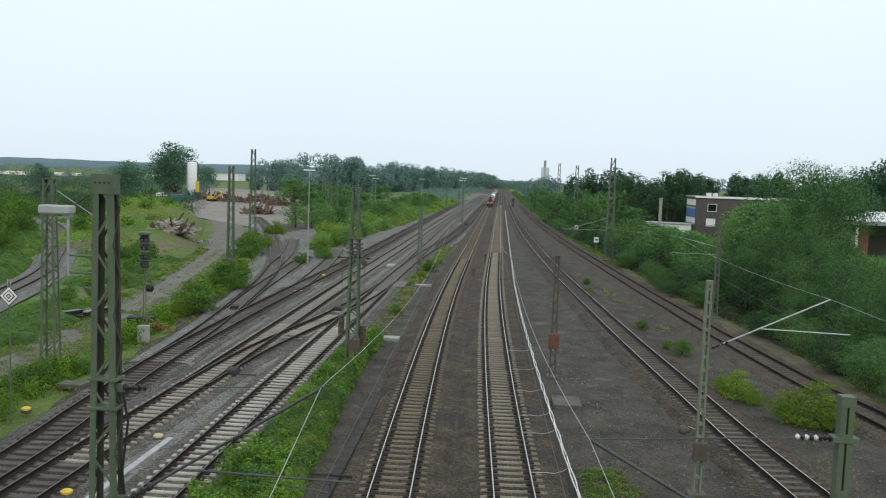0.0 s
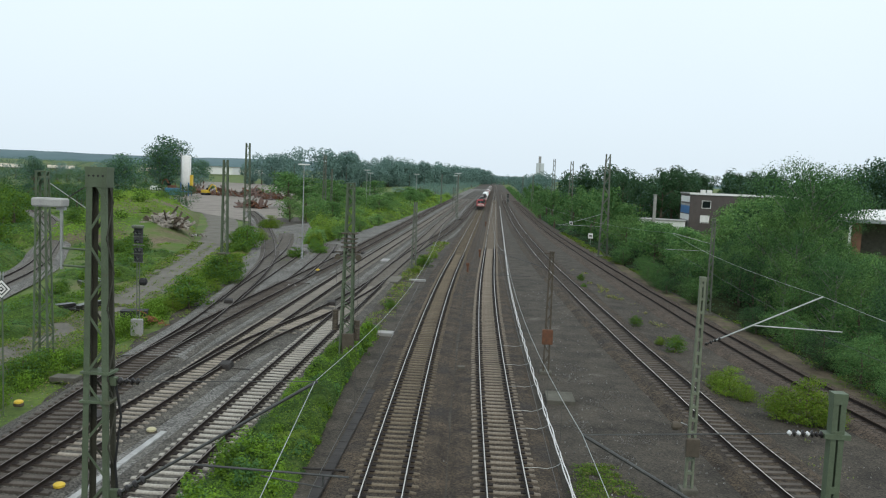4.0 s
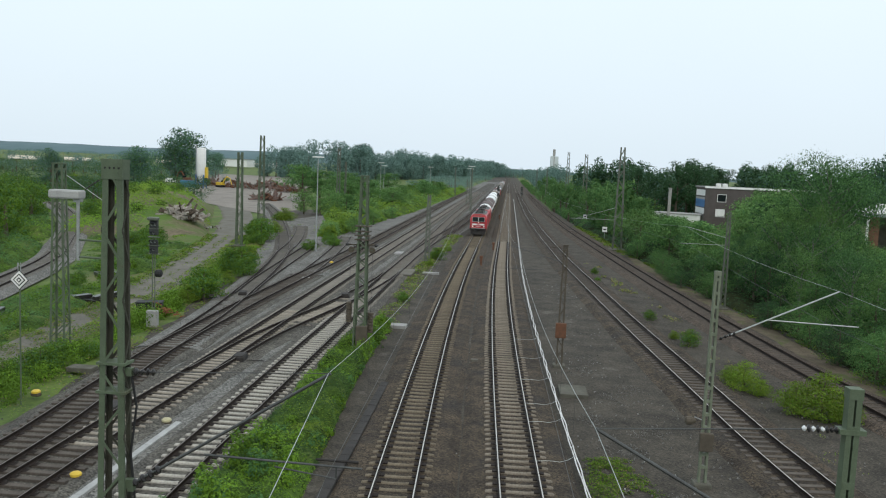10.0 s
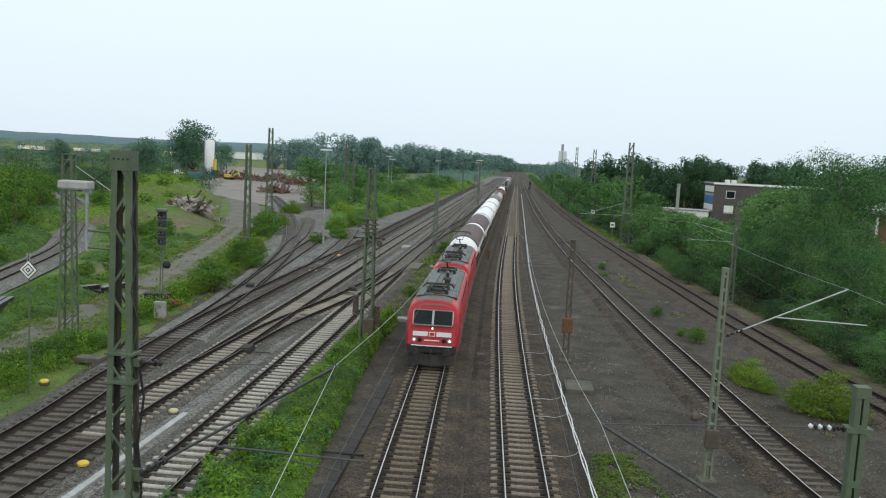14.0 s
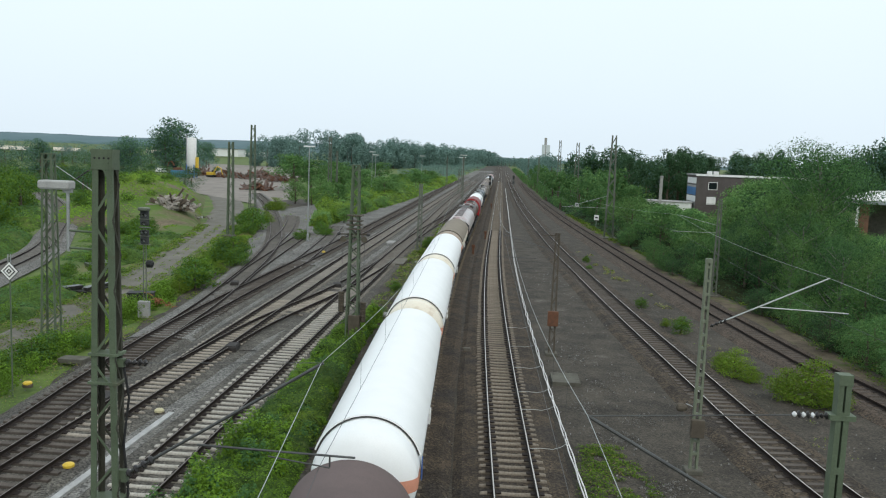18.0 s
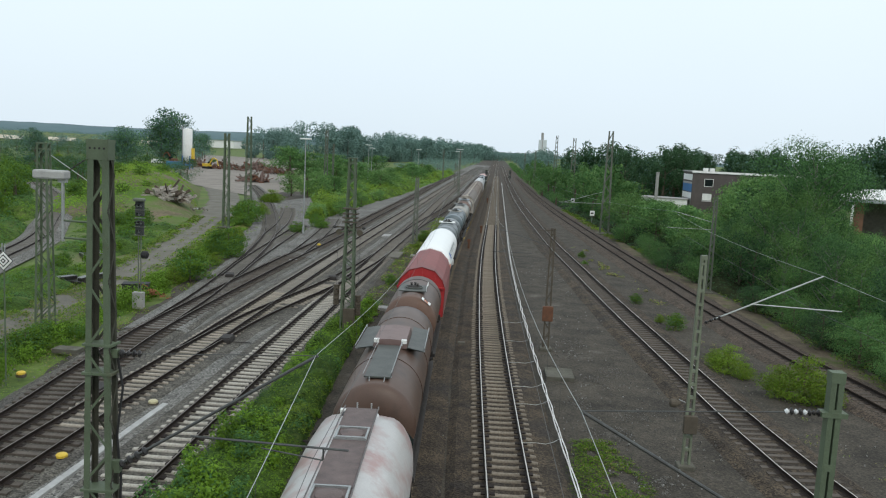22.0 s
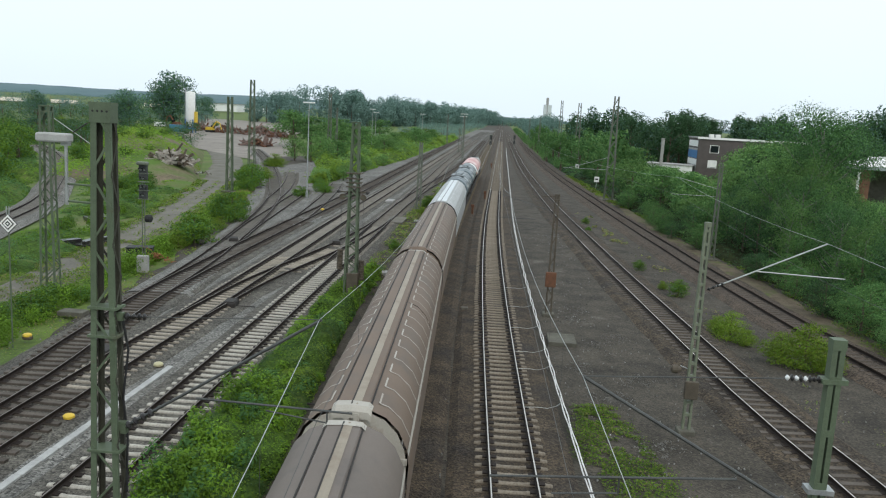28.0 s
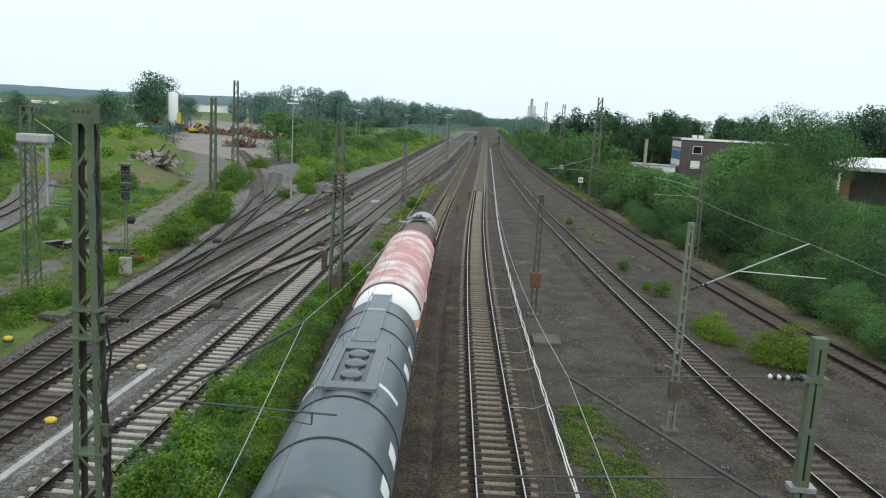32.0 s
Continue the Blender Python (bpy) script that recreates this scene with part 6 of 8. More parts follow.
    "spinewhite": paint("wagon_spine_pale_blue", (0.62, 0.655, 0.67), 0.4, (0.50, 0.52, 0.53), 0.55, 0.5),
    "spinepale": paint("wagon_spine_worn", (0.30, 0.255, 0.195), 0.55, (0.20, 0.15, 0.108), 0.5, 0.6),
    "rib": paint("wagon_rib_pale", (0.44, 0.41, 0.36), 0.6, (0.24, 0.19, 0.15), 0.52, 0.9),
    "coral": paint("sunshield_coral_worn", (0.56, 0.27, 0.25), 0.55, (0.74, 0.68, 0.66), 0.47, 0.45),
    "darkglass": mat("cab_glass", (0.015, 0.022, 0.022), (0.01, 0.014, 0.014), 2, 0.12, bump=0, spec=0.14),
}
lampm = bpy.data.materials.new("headlight_glow")
lampm.use_nodes = True
lampm.node_tree.nodes["Principled BSDF"].inputs["Emission Color"].default_value = (1, 0.86, 0.66, 1)
lampm.node_tree.nodes["Principled BSDF"].inputs["Emission Strength"].default_value = 1.6

TRAIN = []
WHEEL = Mesh().lathe([(0.08, -0.09), (0.46, -0.07), (0.475, -0.04), (0.455, 0.05), (0.08, 0.07)], 20, "x").data("wheel", T["wheel"], smooth=True)
BUFFER = Mesh().lathe([(0.10, 0.0), (0.10, -0.34), (0.08, -0.36), (0.08, -0.50), (0.22, -0.53), (0.23, -0.56), (0.20, -0.60)], 14, "y").data("buffer", T["under"], smooth=True)


def bogie(parent, y, base=1.8, box=True):
    b = part("bogie", Mesh().box(-1.08, -0.98, y - base / 2 - 0.4, y + base / 2 + 0.4, 0.42, 0.72, c=0.03).box(0.98, 1.08, y - base / 2 - 0.4, y + base / 2 + 0.4, 0.42, 0.72, c=0.03)
             .box(-1.0, 1.0, y - 0.2, y + 0.2, 0.4, 0.75), T["under"], parent)
    for dy in (-base / 2, base / 2):
        for s in (-1, 1):
            w = new("wheel", WHEEL)
            w.parent, w.matrix_basis = b, pose(s * 0.75, y + dy, 0.465, 0, 0, 0 if s > 0 else 180)
        part("axle", Mesh().lathe([(0.08, -0.75), (0.08, 0.75)], 8, "x", (0, y + dy, 0.465)), T["wheel"], b)
    return b


def running_gear(veh, L, bogies=True, sill="under", axle=1.8, inset=2.4):
    """Underframe, four buffers, hooks and bogies of a vehicle L long over its buffers."""
    h = L / 2 - 0.6
    part("underframe", Mesh().box(-0.45, 0.45, -h, h, 0.82, 1.12).box(-1.3, 1.3, -h, -h + 0.16, 0.85, 1.28).box(-1.3, 1.3, h - 0.16, h, 0.85, 1.28)
         .box(-1.28, -1.14, -h, h, 0.95, 1.15).box(1.14, 1.28, -h, h, 0.95, 1.15), T[sill], veh)
    for e in (-1, 1):
        for s in (-1, 1):
            b = new("buffer", BUFFER)
            b.parent, b.matrix_basis = veh, pose(s * 0.875, e * h, 1.06, 0, 0, 0 if e < 0 else 180)
        part("drawhook", Mesh().box(-0.05, 0.05, e * h - 0.05 if e > 0 else e * h - 0.38, e * h + 0.38 if e > 0 else e * h + 0.05, 0.98, 1.12), T["under"], veh)
        bogie(veh, e * (h - inset), axle)


def railing(parent, pts, h=0.0, r=0.018, name="handrail", material=None):
    part(name, Mesh().tube(pts, r, 6), material or M["galv"], parent, smooth=True)


def vehicle(name, u0, u1, label, category="wagon", group="wagons of the train"):
    v = thing(name, pose(0, 0, 0), label, category, group)
    TRAIN.append((v, (u0 + u1) / 2))
    return v, u1 - u0


def barrel(veh, y0, y1, r, zc, material, name="tank", dish=0.42, seg=40, label=""):
    prof = [(0.02, y0)]
    for k in range(1, 7):
        a = k / 6 * math.pi / 2
        prof.append((r * math.sin(a) ** 0.75, y0 + dish * (1 - math.cos(a))))
    for y in np.linspace(y0 + dish, y1 - dish, 8)[1:-1]:
        prof.append((r, float(y)))
    for k in range(6, 0, -1):
        a = k / 6 * math.pi / 2
        prof.append((r * math.sin(a) ** 0.75, y1 - dish * (1 - math.cos(a))))
    prof.append((0.02, y1))
    return part(name, Mesh().lathe(prof, seg, "y", (0, 0, zc)), material, veh, label, smooth=True)


def band(veh, y, r, zc, w, material, name="tank_band", a0=0, a1=360, t=0.02, seg=36):
    """A strap round the barrel between two angles (0 is the crown)."""
    m = Mesh()
    rows = []
    closed = a1 - a0 >= 360
    for k in range(seg + 1):
        a = radians(a0 + (a1 - a0) * k / seg)
        s, c = math.sin(a), math.cos(a)
        rows.append([(s * (r - 0.01), y - w / 2, zc + c * (r - 0.01)), (s * (r + t), y - w / 2, zc + c * (r + t)), (s * (r + t), y + w / 2, zc + c * (r + t)), (s * (r - 0.01), y + w / 2, zc + c * (r - 0.01))])
    m.grid(rows, True, 0, not closed)
    return part(name, m, material, veh, smooth=True)


def sunshield(veh, y0, y1, r, zc, material, half=72, seg=28, rim=True):
    m = Mesh()
    rows = []
    for y in np.linspace(y0, y1, 10):
        row = [(math.sin(radians(a)) * (r + 0.11), float(y), zc + math.cos(radians(a)) * (r + 0.11)) for a in np.linspace(-half, half, seg)]
        row += [(math.sin(radians(a)) * (r + 0.06), float(y), zc + math.cos(radians(a)) * (r + 0.06)) for a in np.linspace(half, -half, seg)]
        rows.append(row)
    m.grid(rows, True, 0, True)
    part("sunshield", m, material, veh, smooth=True)
    if rim:
        for y in (y0,):
            band(veh, y + 0.02, r + 0.03, zc, 0.035, T["under"], "shield_rim", -half, half, 0.075)


def gas_wagon(u0, u1, shield, tank, label, end=None, stripe="orange", rimmed=True, half=72, over=1.3, seam=True):
    v, L = vehicle("gas_tank_wagon", u0, u1, label)
    running_gear(v, L)
    r, zc = 1.46, 2.66
    h = L / 2 - 0.75
    barrel(v, -h, h, r, zc, T[tank], dish=0.62)
    if shield:
        sunshield(v, -h + over, h - 0.4, r, zc, T[shield], half, rim=rimmed)
    if end:
        for e in (-1, 1):
            rows = Mesh()
            prof = []
            for k in range(0, 7):
                a = k / 6 * math.pi / 2
                prof.append((max(0.02, r * math.sin(a) ** 0.75 + 0.006), e * (h - 0.62 * (1 - math.cos(a)) + 0.004)))
            prof.append((r + 0.006, e * (h - over + 0.05)))
            part("stained_end", rows.lathe(prof, 36, "y", (0, 0, zc)), T[end], v, smooth=True)
    if stripe:
        for e in (-1, 1):
            for s in (-1, 1):
                m = Mesh()
                rows = []
                for k in range(13):
                    q = k / 12 * math.pi / 2
                    rr = r * math.sin(max(0.03, q)) ** 0.75
                    y = e * (h - 0.62 * (1 - math.cos(q)))
                    rows.append([(s * math.sqrt(max(0.0, (rr + 0.012) ** 2 - dz * dz)), y + e * 0.012, zc + dz) for dz in (0.17, 0.05, -0.07, -0.19)])
                m.grid(rows[2:])
                m.grid([rows[-1], [(p[0], e * (h - over), p[2]) for p in rows[-1]]])
                part("orange_band", m, T[stripe], v)
    for s in (-1, 1):
        part("saddle", Mesh().box(s * 0.55 - 0.25, s * 0.55 + 0.25, -h * 0.72 - 0.3, -h * 0.72 + 0.3, 1.0, 1.4).box(s * 0.55 - 0.25, s * 0.55 + 0.25, h * 0.72 - 0.3, h * 0.72 + 0.3, 1.0, 1.4), T["under"], v)
    part("side_label", Mesh().box(r - 0.07, r + 0.005, -1.2, -0.5, 1.9, 2.3), M["white_paint"], v)
    return v, L, r, zc, h


def platform(veh, y, wide, long, z, material, dome=True, rails=True, rim="silodark", lid="under"):
    p = Mesh().box(-wide, wide, y - long / 2, y + long / 2, z - 0.05, z, c=0.01)
    part("platform", p, material, veh, "flat walkway platform on the tank top")
    if dome:
        part("dome_rim", Mesh().lathe([(0.50, z), (0.50, z + 0.07), (0.45, z + 0.08), (0.42, z + 0.012), (0.30, z + 0.010)], 20, "z", (0, y, 0)), T[rim], veh, smooth=True)
        part("dome_lid", Mesh().lathe([(0.33, z + 0.01), (0.33, z + 0.06), (0.26, z + 0.10), (0.02, z + 0.12)], 16, "z", (0, y, 0)), T[lid], veh, smooth=True)
        for dx, dy in ((0.20, -0.1), (-0.14, 0.16), (0.05, 0.26)):
            part("valve", Mesh().lathe([(0.05, z + 0.06), (0.06, z + 0.18), (0.035, z + 0.21), (0.075, z + 0.22), (0.075, z + 0.25)], 10, "z", (dx, y + dy, 0)), T["under"], veh, smooth=True)
    if rails:
        for s in (-1, 1):
            railing(veh, [(s * wide, y - long / 2, z), (s * wide, y - long / 2, z + 0.10), (s * wide, y + long / 2, z + 0.10), (s * wide, y + long / 2, z)])
            railing(veh, [(s * wide, y, z), (s * (wide + 0.32), y, z - 0.5), (s * 1.3, y, z - 1.4), (s * 1.38, y, 1.1)], name="ladder_stile", material=T["bluegrey2"])
            railing(veh, [(s * wide, y + 0.35, z), (s * (wide + 0.32), y + 0.35, z - 0.5), (s * 1.3, y + 0.35, z - 1.4), (s * 1.38, y + 0.35, 1.1)], name="ladder_stile", material=T["bluegrey2"])


def tank_wagon(u0, u1, tank, label, r=1.43, zc=2.72, bands=(), plat=None, mid=None, steps=None, dish=0.45, inset=0.95):
    v, L = vehicle("tank_wagon", u0, u1, label)
    running_gear(v, L, inset=1.9)
    h = L / 2 - inset
    barrel(v, -h, h, r, zc, T[tank], dish=dish)
    for y in bands:
        band(v, y * h, r, zc, 0.09, T["under"] if tank != "browntank" else T["browntank"], a0=-120, a1=120)
    if mid:
        y0, y1, m2 = mid
        part("painted_belt", Mesh().lathe([(r + 0.006, y0 * h), (r + 0.008, (y0 + y1) / 2 * h), (r + 0.006, y1 * h)], 36, "y", (0, 0, zc)), T[m2], v, smooth=True)
    if steps:
        for s in (-1, 1):
            for e in (-1, 1):
                part("yellow_step", Mesh().bar((s * 1.3, e * h * 0.75, 1.08), (s * 1.50, e * h * 0.75, 1.05), 0.035).bar((s * 1.50, e * h * 0.75 - 0.18, 1.05), (s * 1.50, e * h * 0.75 + 0.18, 1.05), 0.045).bar((s * 1.3, e * h * 0.75 - 0.18, 0.85), (s * 1.50, e * h * 0.75 - 0.18, 1.05), 0.035), M["yellow"], v)
    for s in (-1, 1):
        part("side_sill", Mesh().box(s * 1.28, s * 1.40, -h - 0.3, h + 0.3, 1.05, 1.2) if s > 0 else Mesh().box(-1.40, -1.28, -h - 0.3, h + 0.3, 1.05, 1.2), T["under"], v)
    return v, h


# two red electric locomotives, coupled
def locomotive(u0, label):
    v, L = vehicle("electric_locomotive", u0, u0 + 16.64, label, "locomotive", "locomotives at the head of the train")
    h = L / 2 - 0.6
    sec = [(-1.40, 0.98), (-1.47, 1.15), (-1.48, 2.35), (-1.47, 2.9), (-1.36, 3.32), (-1.05, 3.58), (-0.55, 3.68), (0.0, 3.70), (0.55, 3.68), (1.05, 3.58), (1.36, 3.32), (1.47, 2.9), (1.48, 2.35), (1.47, 1.15), (1.40, 0.98)]

    def ring(y, inset, rake):
        e = 1 if y > 0 else -1
        return [(x * (1 - inset), y - e * rake * max(0.0, z - 2.15) * 0.42, z if z < 3 else z - rake * 0.02) for x, z in sec]

    def section(y0, y1, rows, name, material, label=""):
        part(name, Mesh().grid(rows, False, 0, True), material, v, label, smooth=True)

    body = [ring(-h, 0.10, 1), ring(-h + 0.06, 0.055, 1), ring(-h + 0.22, 0.015, 0.95), ring(-h + 0.9, 0.0, 0.25), ring(-h + 1.3, 0, 0)] + [ring(float(y), 0, 0) for y in np.linspace(-h + 2, h - 2, 8)] + [ring(h - 1.3, 0, 0), ring(h - 0.9, 0, 0.25), ring(h - 0.22, 0.015, 0.95), ring(h - 0.06, 0.055, 1), ring(h, 0.10, 1)]
    section(0, 0, body, "body", T["red"])
    part("roof", Mesh().grid([[(-1.22, y, 3.50), (-1.18, y, 3.64), (-0.62, y, 3.73), (0, y, 3.745), (0.62, y, 3.73), (1.18, y, 3.64), (1.22, y, 3.50)] for y in (-h + 2.15, -1.5, 1.5, h - 2.15)]), T["roof"], v, "grey locomotive roof with electrical gear", smooth=True)
    for e in (-1, 1):
        part("cab_roof", Mesh().grid([[(-1.0, y, 3.60), (-0.5, y, 3.702), (0.5, y, 3.702), (1.0, y, 3.60)] for y in (e * (h - 2.12), e * (h - 1.45), e * (h - 0.74))] + [[(-0.92, e * (h - 0.545), 3.38), (-0.5, e * (h - 0.53), 3.42), (0.5, e * (h - 0.53), 3.42), (0.92, e * (h - 0.545), 3.38)]]), T["cabroof"], v, "sooty dark cab roof")
        yf = e * h
        f = lambda z, o=0.02: yf - e * max(0, z - 2.15) * 0.42 + e * o
        # windscreen, frame, pillar
        z0, z1 = 2.42, 3.14
        for s in (-1, 1):
            x0, x1 = (0.05, 1.02)
            part("windscreen", Mesh().grid([[(s * x0, f(z0), z0), (s * x1, f(z0), z0)], [(s * x0, f(z1), z1), (s * x1, f(z1), z1)]]), T["darkglass"], v, "dark cab windscreen pane")
            fr = Mesh()
            P = [(s * 0.03, z0 - 0.03), (s * 1.04, z0 - 0.03), (s * 1.10, z0 + 0.06), (s * 1.10, z1 - 0.06), (s * 1.04, z1 + 0.03), (s * 0.03, z1 + 0.03)]
            for a, b in zip(P, P[1:] + P[:1]):
                fr.bar((a[0], f(a[1], 0.03), a[1]), (b[0], f(b[1], 0.03), b[1]), 0.055, 0.05)
            part("window_frame", fr, M["galv"], v)
            part("white_panel", Mesh().box(s * 0.24 if s > 0 else -1.06, 1.06 if s > 0 else -0.24, *sorted((yf, yf + e * 0.022)), 1.78, 2.03), M["white_paint"], v, "white stripe panel below the windscreen")
            part("headlight_ring", Mesh().lathe([(0.13, 0), (0.13, e * 0.05), (0.09, e * 0.06)], 14, "y", (s * 0.98, yf - e * 0.01, 1.56)), M["galv"], v, smooth=True)
            hl = part("headlight", Mesh().lathe([(0.07, e * 0.035), (0.055, e * 0.065), (0.01, e * 0.075)], 12, "y", (s * 0.98, yf, 1.56)), lampm if e < 0 and u0 < 5 else M["porcelain"], v, "glowing headlight" if e < 0 and u0 < 5 else "")
            part("tail_light", Mesh().lathe([(0.12, 0), (0.12, e * 0.05), (0.01, e * 0.06)], 12, "y", (s * 0.66, yf, 1.56)), T["silodark"], v)
            for k in range(3):
                part("wiper_stub", Mesh().bar((s * (0.3 + 0.02 * k), f(2.32, 0.05), 2.30), (s * (0.3 + 0.02 * k), f(2.4, 0.05), 2.40), 0.02), T["under"], v) if k == 0 else None
        part("logo_panel", Mesh().box(-0.17, 0.17, *sorted((yf, yf + e * 0.018)), 1.78, 2.03), M["white_paint"], v)
        part("logo_field", Mesh().box(-0.13, 0.13, *sorted((yf, yf + e * 0.024)), 1.82, 1.99), T["red"], v)
        part("number_bar", Mesh().box(-0.42, 0.42, *sorted((yf, yf + e * 0.016)), 1.525, 1.575), M["white_paint"], v, "pale bar in place of painted figures")
        part("top_light", Mesh().lathe([(0.055, 0), (0.055, e * 0.05), (0.01, e * 0.06)], 12, "y", (0, f(2.22, 0), 2.22)), lampm if e < 0 and u0 < 5 else M["porcelain"], v)
        part("buffer_beam", Mesh().box(-1.36, 1.36, *sorted((yf - e * 0.3, yf + e * 0.04)), 0.86, 1.30, c=0.03), T["under"], v)
        part("white_edge", Mesh().box(-1.12, 1.12, *sorted((yf + e * 0.05, yf + e * 0.16)), 1.25, 1.285), M["white_paint"], v)
        for s in (-1, 1):
            b = new("buffer", BUFFER)
            b.parent, b.matrix_basis = v, pose(s * 0.875, yf, 1.05, 0, 0, 0 if e < 0 else 180)
        part("snow_plough", Mesh().grid([[(-1.3, yf - e * 0.1, 0.82), (0, yf + e * 0.25, 0.82), (1.3, yf - e * 0.1, 0.82)], [(-1.25, yf, 0.22), (0, yf + e * 0.35, 0.22), (1.25, yf, 0.22)]]), T["under"], v)
        part("coupling", Mesh().bar((0, yf, 1.05), (0, yf + e * 0.45, 1.0), 0.09).bar((0, yf + e * 0.4, 1.0), (0, yf + e * 0.35, 0.6), 0.07), T["under"], v)
        part("brake_hose", Mesh().tube([(0.4, yf, 0.95), (0.42, yf + e * 0.25, 0.8), (0.38, yf + e * 0.28, 0.5)], 0.03, 6).tube([(-0.4, yf, 0.95), (-0.42, yf + e * 0.25, 0.8), (-0.38, yf + e * 0.28, 0.5)], 0.03, 6), M["black"], v)
    for s in (-1, 1):
        part("skirt", Mesh().box(*sorted((s * 1.42, s * 1.487)), -h + 0.6, h - 0.6, 0.92, 1.16), T["apron"], v)
        for k in range(5):
            y = -3.4 + 1.7 * k
            part("side_vent", Mesh().grid([[(s * 1.478, y - 0.72, 2.72), (s * 1.478, y + 0.72, 2.72)], [(s * 1.40, y - 0.72, 3.24), (s * 1.40, y + 0.72, 3.24)]]), T["silodark"], v)
        for e in (-1, 1):
            part("cab_side_window", Mesh().grid([[(s * 1.488, e * (h - 1.0), 2.35), (s * 1.488, e * (h - 1.75), 2.35)], [(s * 1.478, e * (h - 1.1), 2.92), (s * 1.478, e * (h - 1.75), 2.92)]]), T["darkglass"], v)
            railing(v, [(s * 1.52, e * (h - 1.95), 1.1), (s * 1.52, e * (h - 1.95), 2.6)], r=0.015)
    for e in (-1, 1):
        bogie(v, e * 3.9, 3.3)
        part("bogie_side", Mesh().box(-1.22, -1.05, e * 3.9 - 2.2, e * 3.9 + 2.2, 0.35, 0.85, c=0.05).box(1.05, 1.22, e * 3.9 - 2.2, e * 3.9 + 2.2, 0.35, 0.85, c=0.05), T["under"], v)
    part("transformer_tank", Mesh().box(-1.2, 1.2, -1.5, 1.5, 0.3, 0.95, c=0.06), T["under"], v)
    # roof gear
    for e in (-1, 1):
        y = e * 4.3
        g1 = Mesh()
        for sx in (-0.55, 0.55):
            g1.bar((sx, y - 0.9, 3.92), (sx, y + 0.9, 3.92), 0.11)
            for dy in (-0.8, 0.8):
                g1.lathe([(0.07, 3.70), (0.12, 3.76), (0.07, 3.80), (0.12, 3.85), (0.06, 3.9)], 8, "z", (sx, y + dy, 0))
        g1.bar((-0.55, y - 0.7, 3.92), (0.55, y - 0.7, 3.92), 0.12).bar((-0.55, y + 0.7, 3.92), (0.55, y + 0.7, 3.92), 0.12).box(-0.32, 0.32, y - 0.95, y - 0.45, 3.86, 4.04, c=0.03)
        pan = part("pantograph", g1, T["under"], v, "dark roof pantograph")
        raised = e > 0
        top = 5.12 if raised else 4.12
        ar = Mesh()
        if raised:
            ar.tube([(0, y + 0.7, 3.95), (0, y - 1.0, 4.55)], 0.05, 6)
            ar.tube([(-0.25, y - 1.0, 4.55), (-0.5, y + 0.4, top)], 0.028, 6).tube([(0.25, y - 1.0, 4.55), (0.5, y + 0.4, top)], 0.028, 6).bar((-0.3, y - 1.0, 4.55), (0.3, y - 1.0, 4.55), 0.05)
        else:
            ar.tube([(-0.45, y + 0.7, 3.96), (-0.3, y - 0.9, 4.05)], 0.055, 6).tube([(0.45, y + 0.7, 3.96), (0.3, y - 0.9, 4.05)], 0.055, 6)
            ar.tube([(-0.3, y - 0.9, 4.07), (-0.6, y + 0.5, top)], 0.045, 6).tube([(0.3, y - 0.9, 4.07), (0.6, y + 0.5, top)], 0.045, 6)
        part("arm", ar, T["under"], pan)
        yc = y + 0.45
        hd = Mesh()
        for dy in (-0.18, 0.18):
            hd.tube([(-0.92, yc + dy, top - 0.20), (-0.75, yc + dy, top), (0.75, yc + dy, top), (0.92, yc + dy, top - 0.20)], 0.04, 6)
        hd.bar((-0.55, yc - 0.18, top), (-0.55, yc + 0.18, top), 0.03).bar((0.55, yc - 0.18, top), (0.55, yc + 0.18, top), 0.03)
        part("collector_head", hd, T["under"], pan)
    for x, y0, y1, z, w in ((-0.6, -2.9, 2.9, 3.84, 0.5), (0.7, -1.6, 2.4, 3.82, 0.4)):
        part("roof_hatch", Mesh().box(x - w / 2, x + w / 2, y0, y1, 3.68, z, c=0.03), T["roof"], v)
    part("roof_cover", Mesh().box(-0.75, -0.1, -h + 2.3, -h + 2.75, 3.68, 3.79, c=0.02), T["roof"], v)
    part("main_switch", Mesh().box(0.0, 0.5, -1.0, 0.0, 3.7, 4.0, c=0.05).lathe([(0.08, 3.7), (0.13, 3.85), (0.08, 3.95), (0.13, 4.1), (0.06, 4.2)], 10, "z", (0.25, 0.5, 0)), T["under"], v)
    part("busbar", Mesh().tube([(0.1, -3.6, 4.0), (0.1, -1.0, 4.05), (0.15, 1.0, 4.05), (0.1, 3.6, 4.0)], 0.025, 6), T["under"], v)
    ins = Mesh()
    for y in (-3.0, -1.4, 1.4, 3.0):
        ins.lathe([(0.05, 3.7), (0.09, 3.78), (0.05, 3.86), (0.09, 3.92), (0.03, 4.02)], 8, "z", (0.1, y, 0))
    part("roof_insulators", ins, T["rustcream"], v)
    for s in (-1, 1):
        railing(v, [(s * 1.12, -h + 2.4, 3.72), (s * 1.12, h - 2.4, 3.72)], r=0.02, name="roof_walk", material=T["roof"])


locomotive(-0.6, "red electric locomotive with lit headlights leading the train")
locomotive(16.04, "red electric locomotive coupled behind the leading one")
gas_wagon(33.3, 52.1, "brownroof", "white", "white gas tank wagon with a brown sunshield roof")
gas_wagon(52.2, 71.0, "brownroof", "white", "white gas tank wagon with a brown sunshield roof")
v, L, r, zc, h = gas_wagon(71.1, 89.9, "white", "white", "bright white gas tank wagon with a white sunshield", stripe="orange")
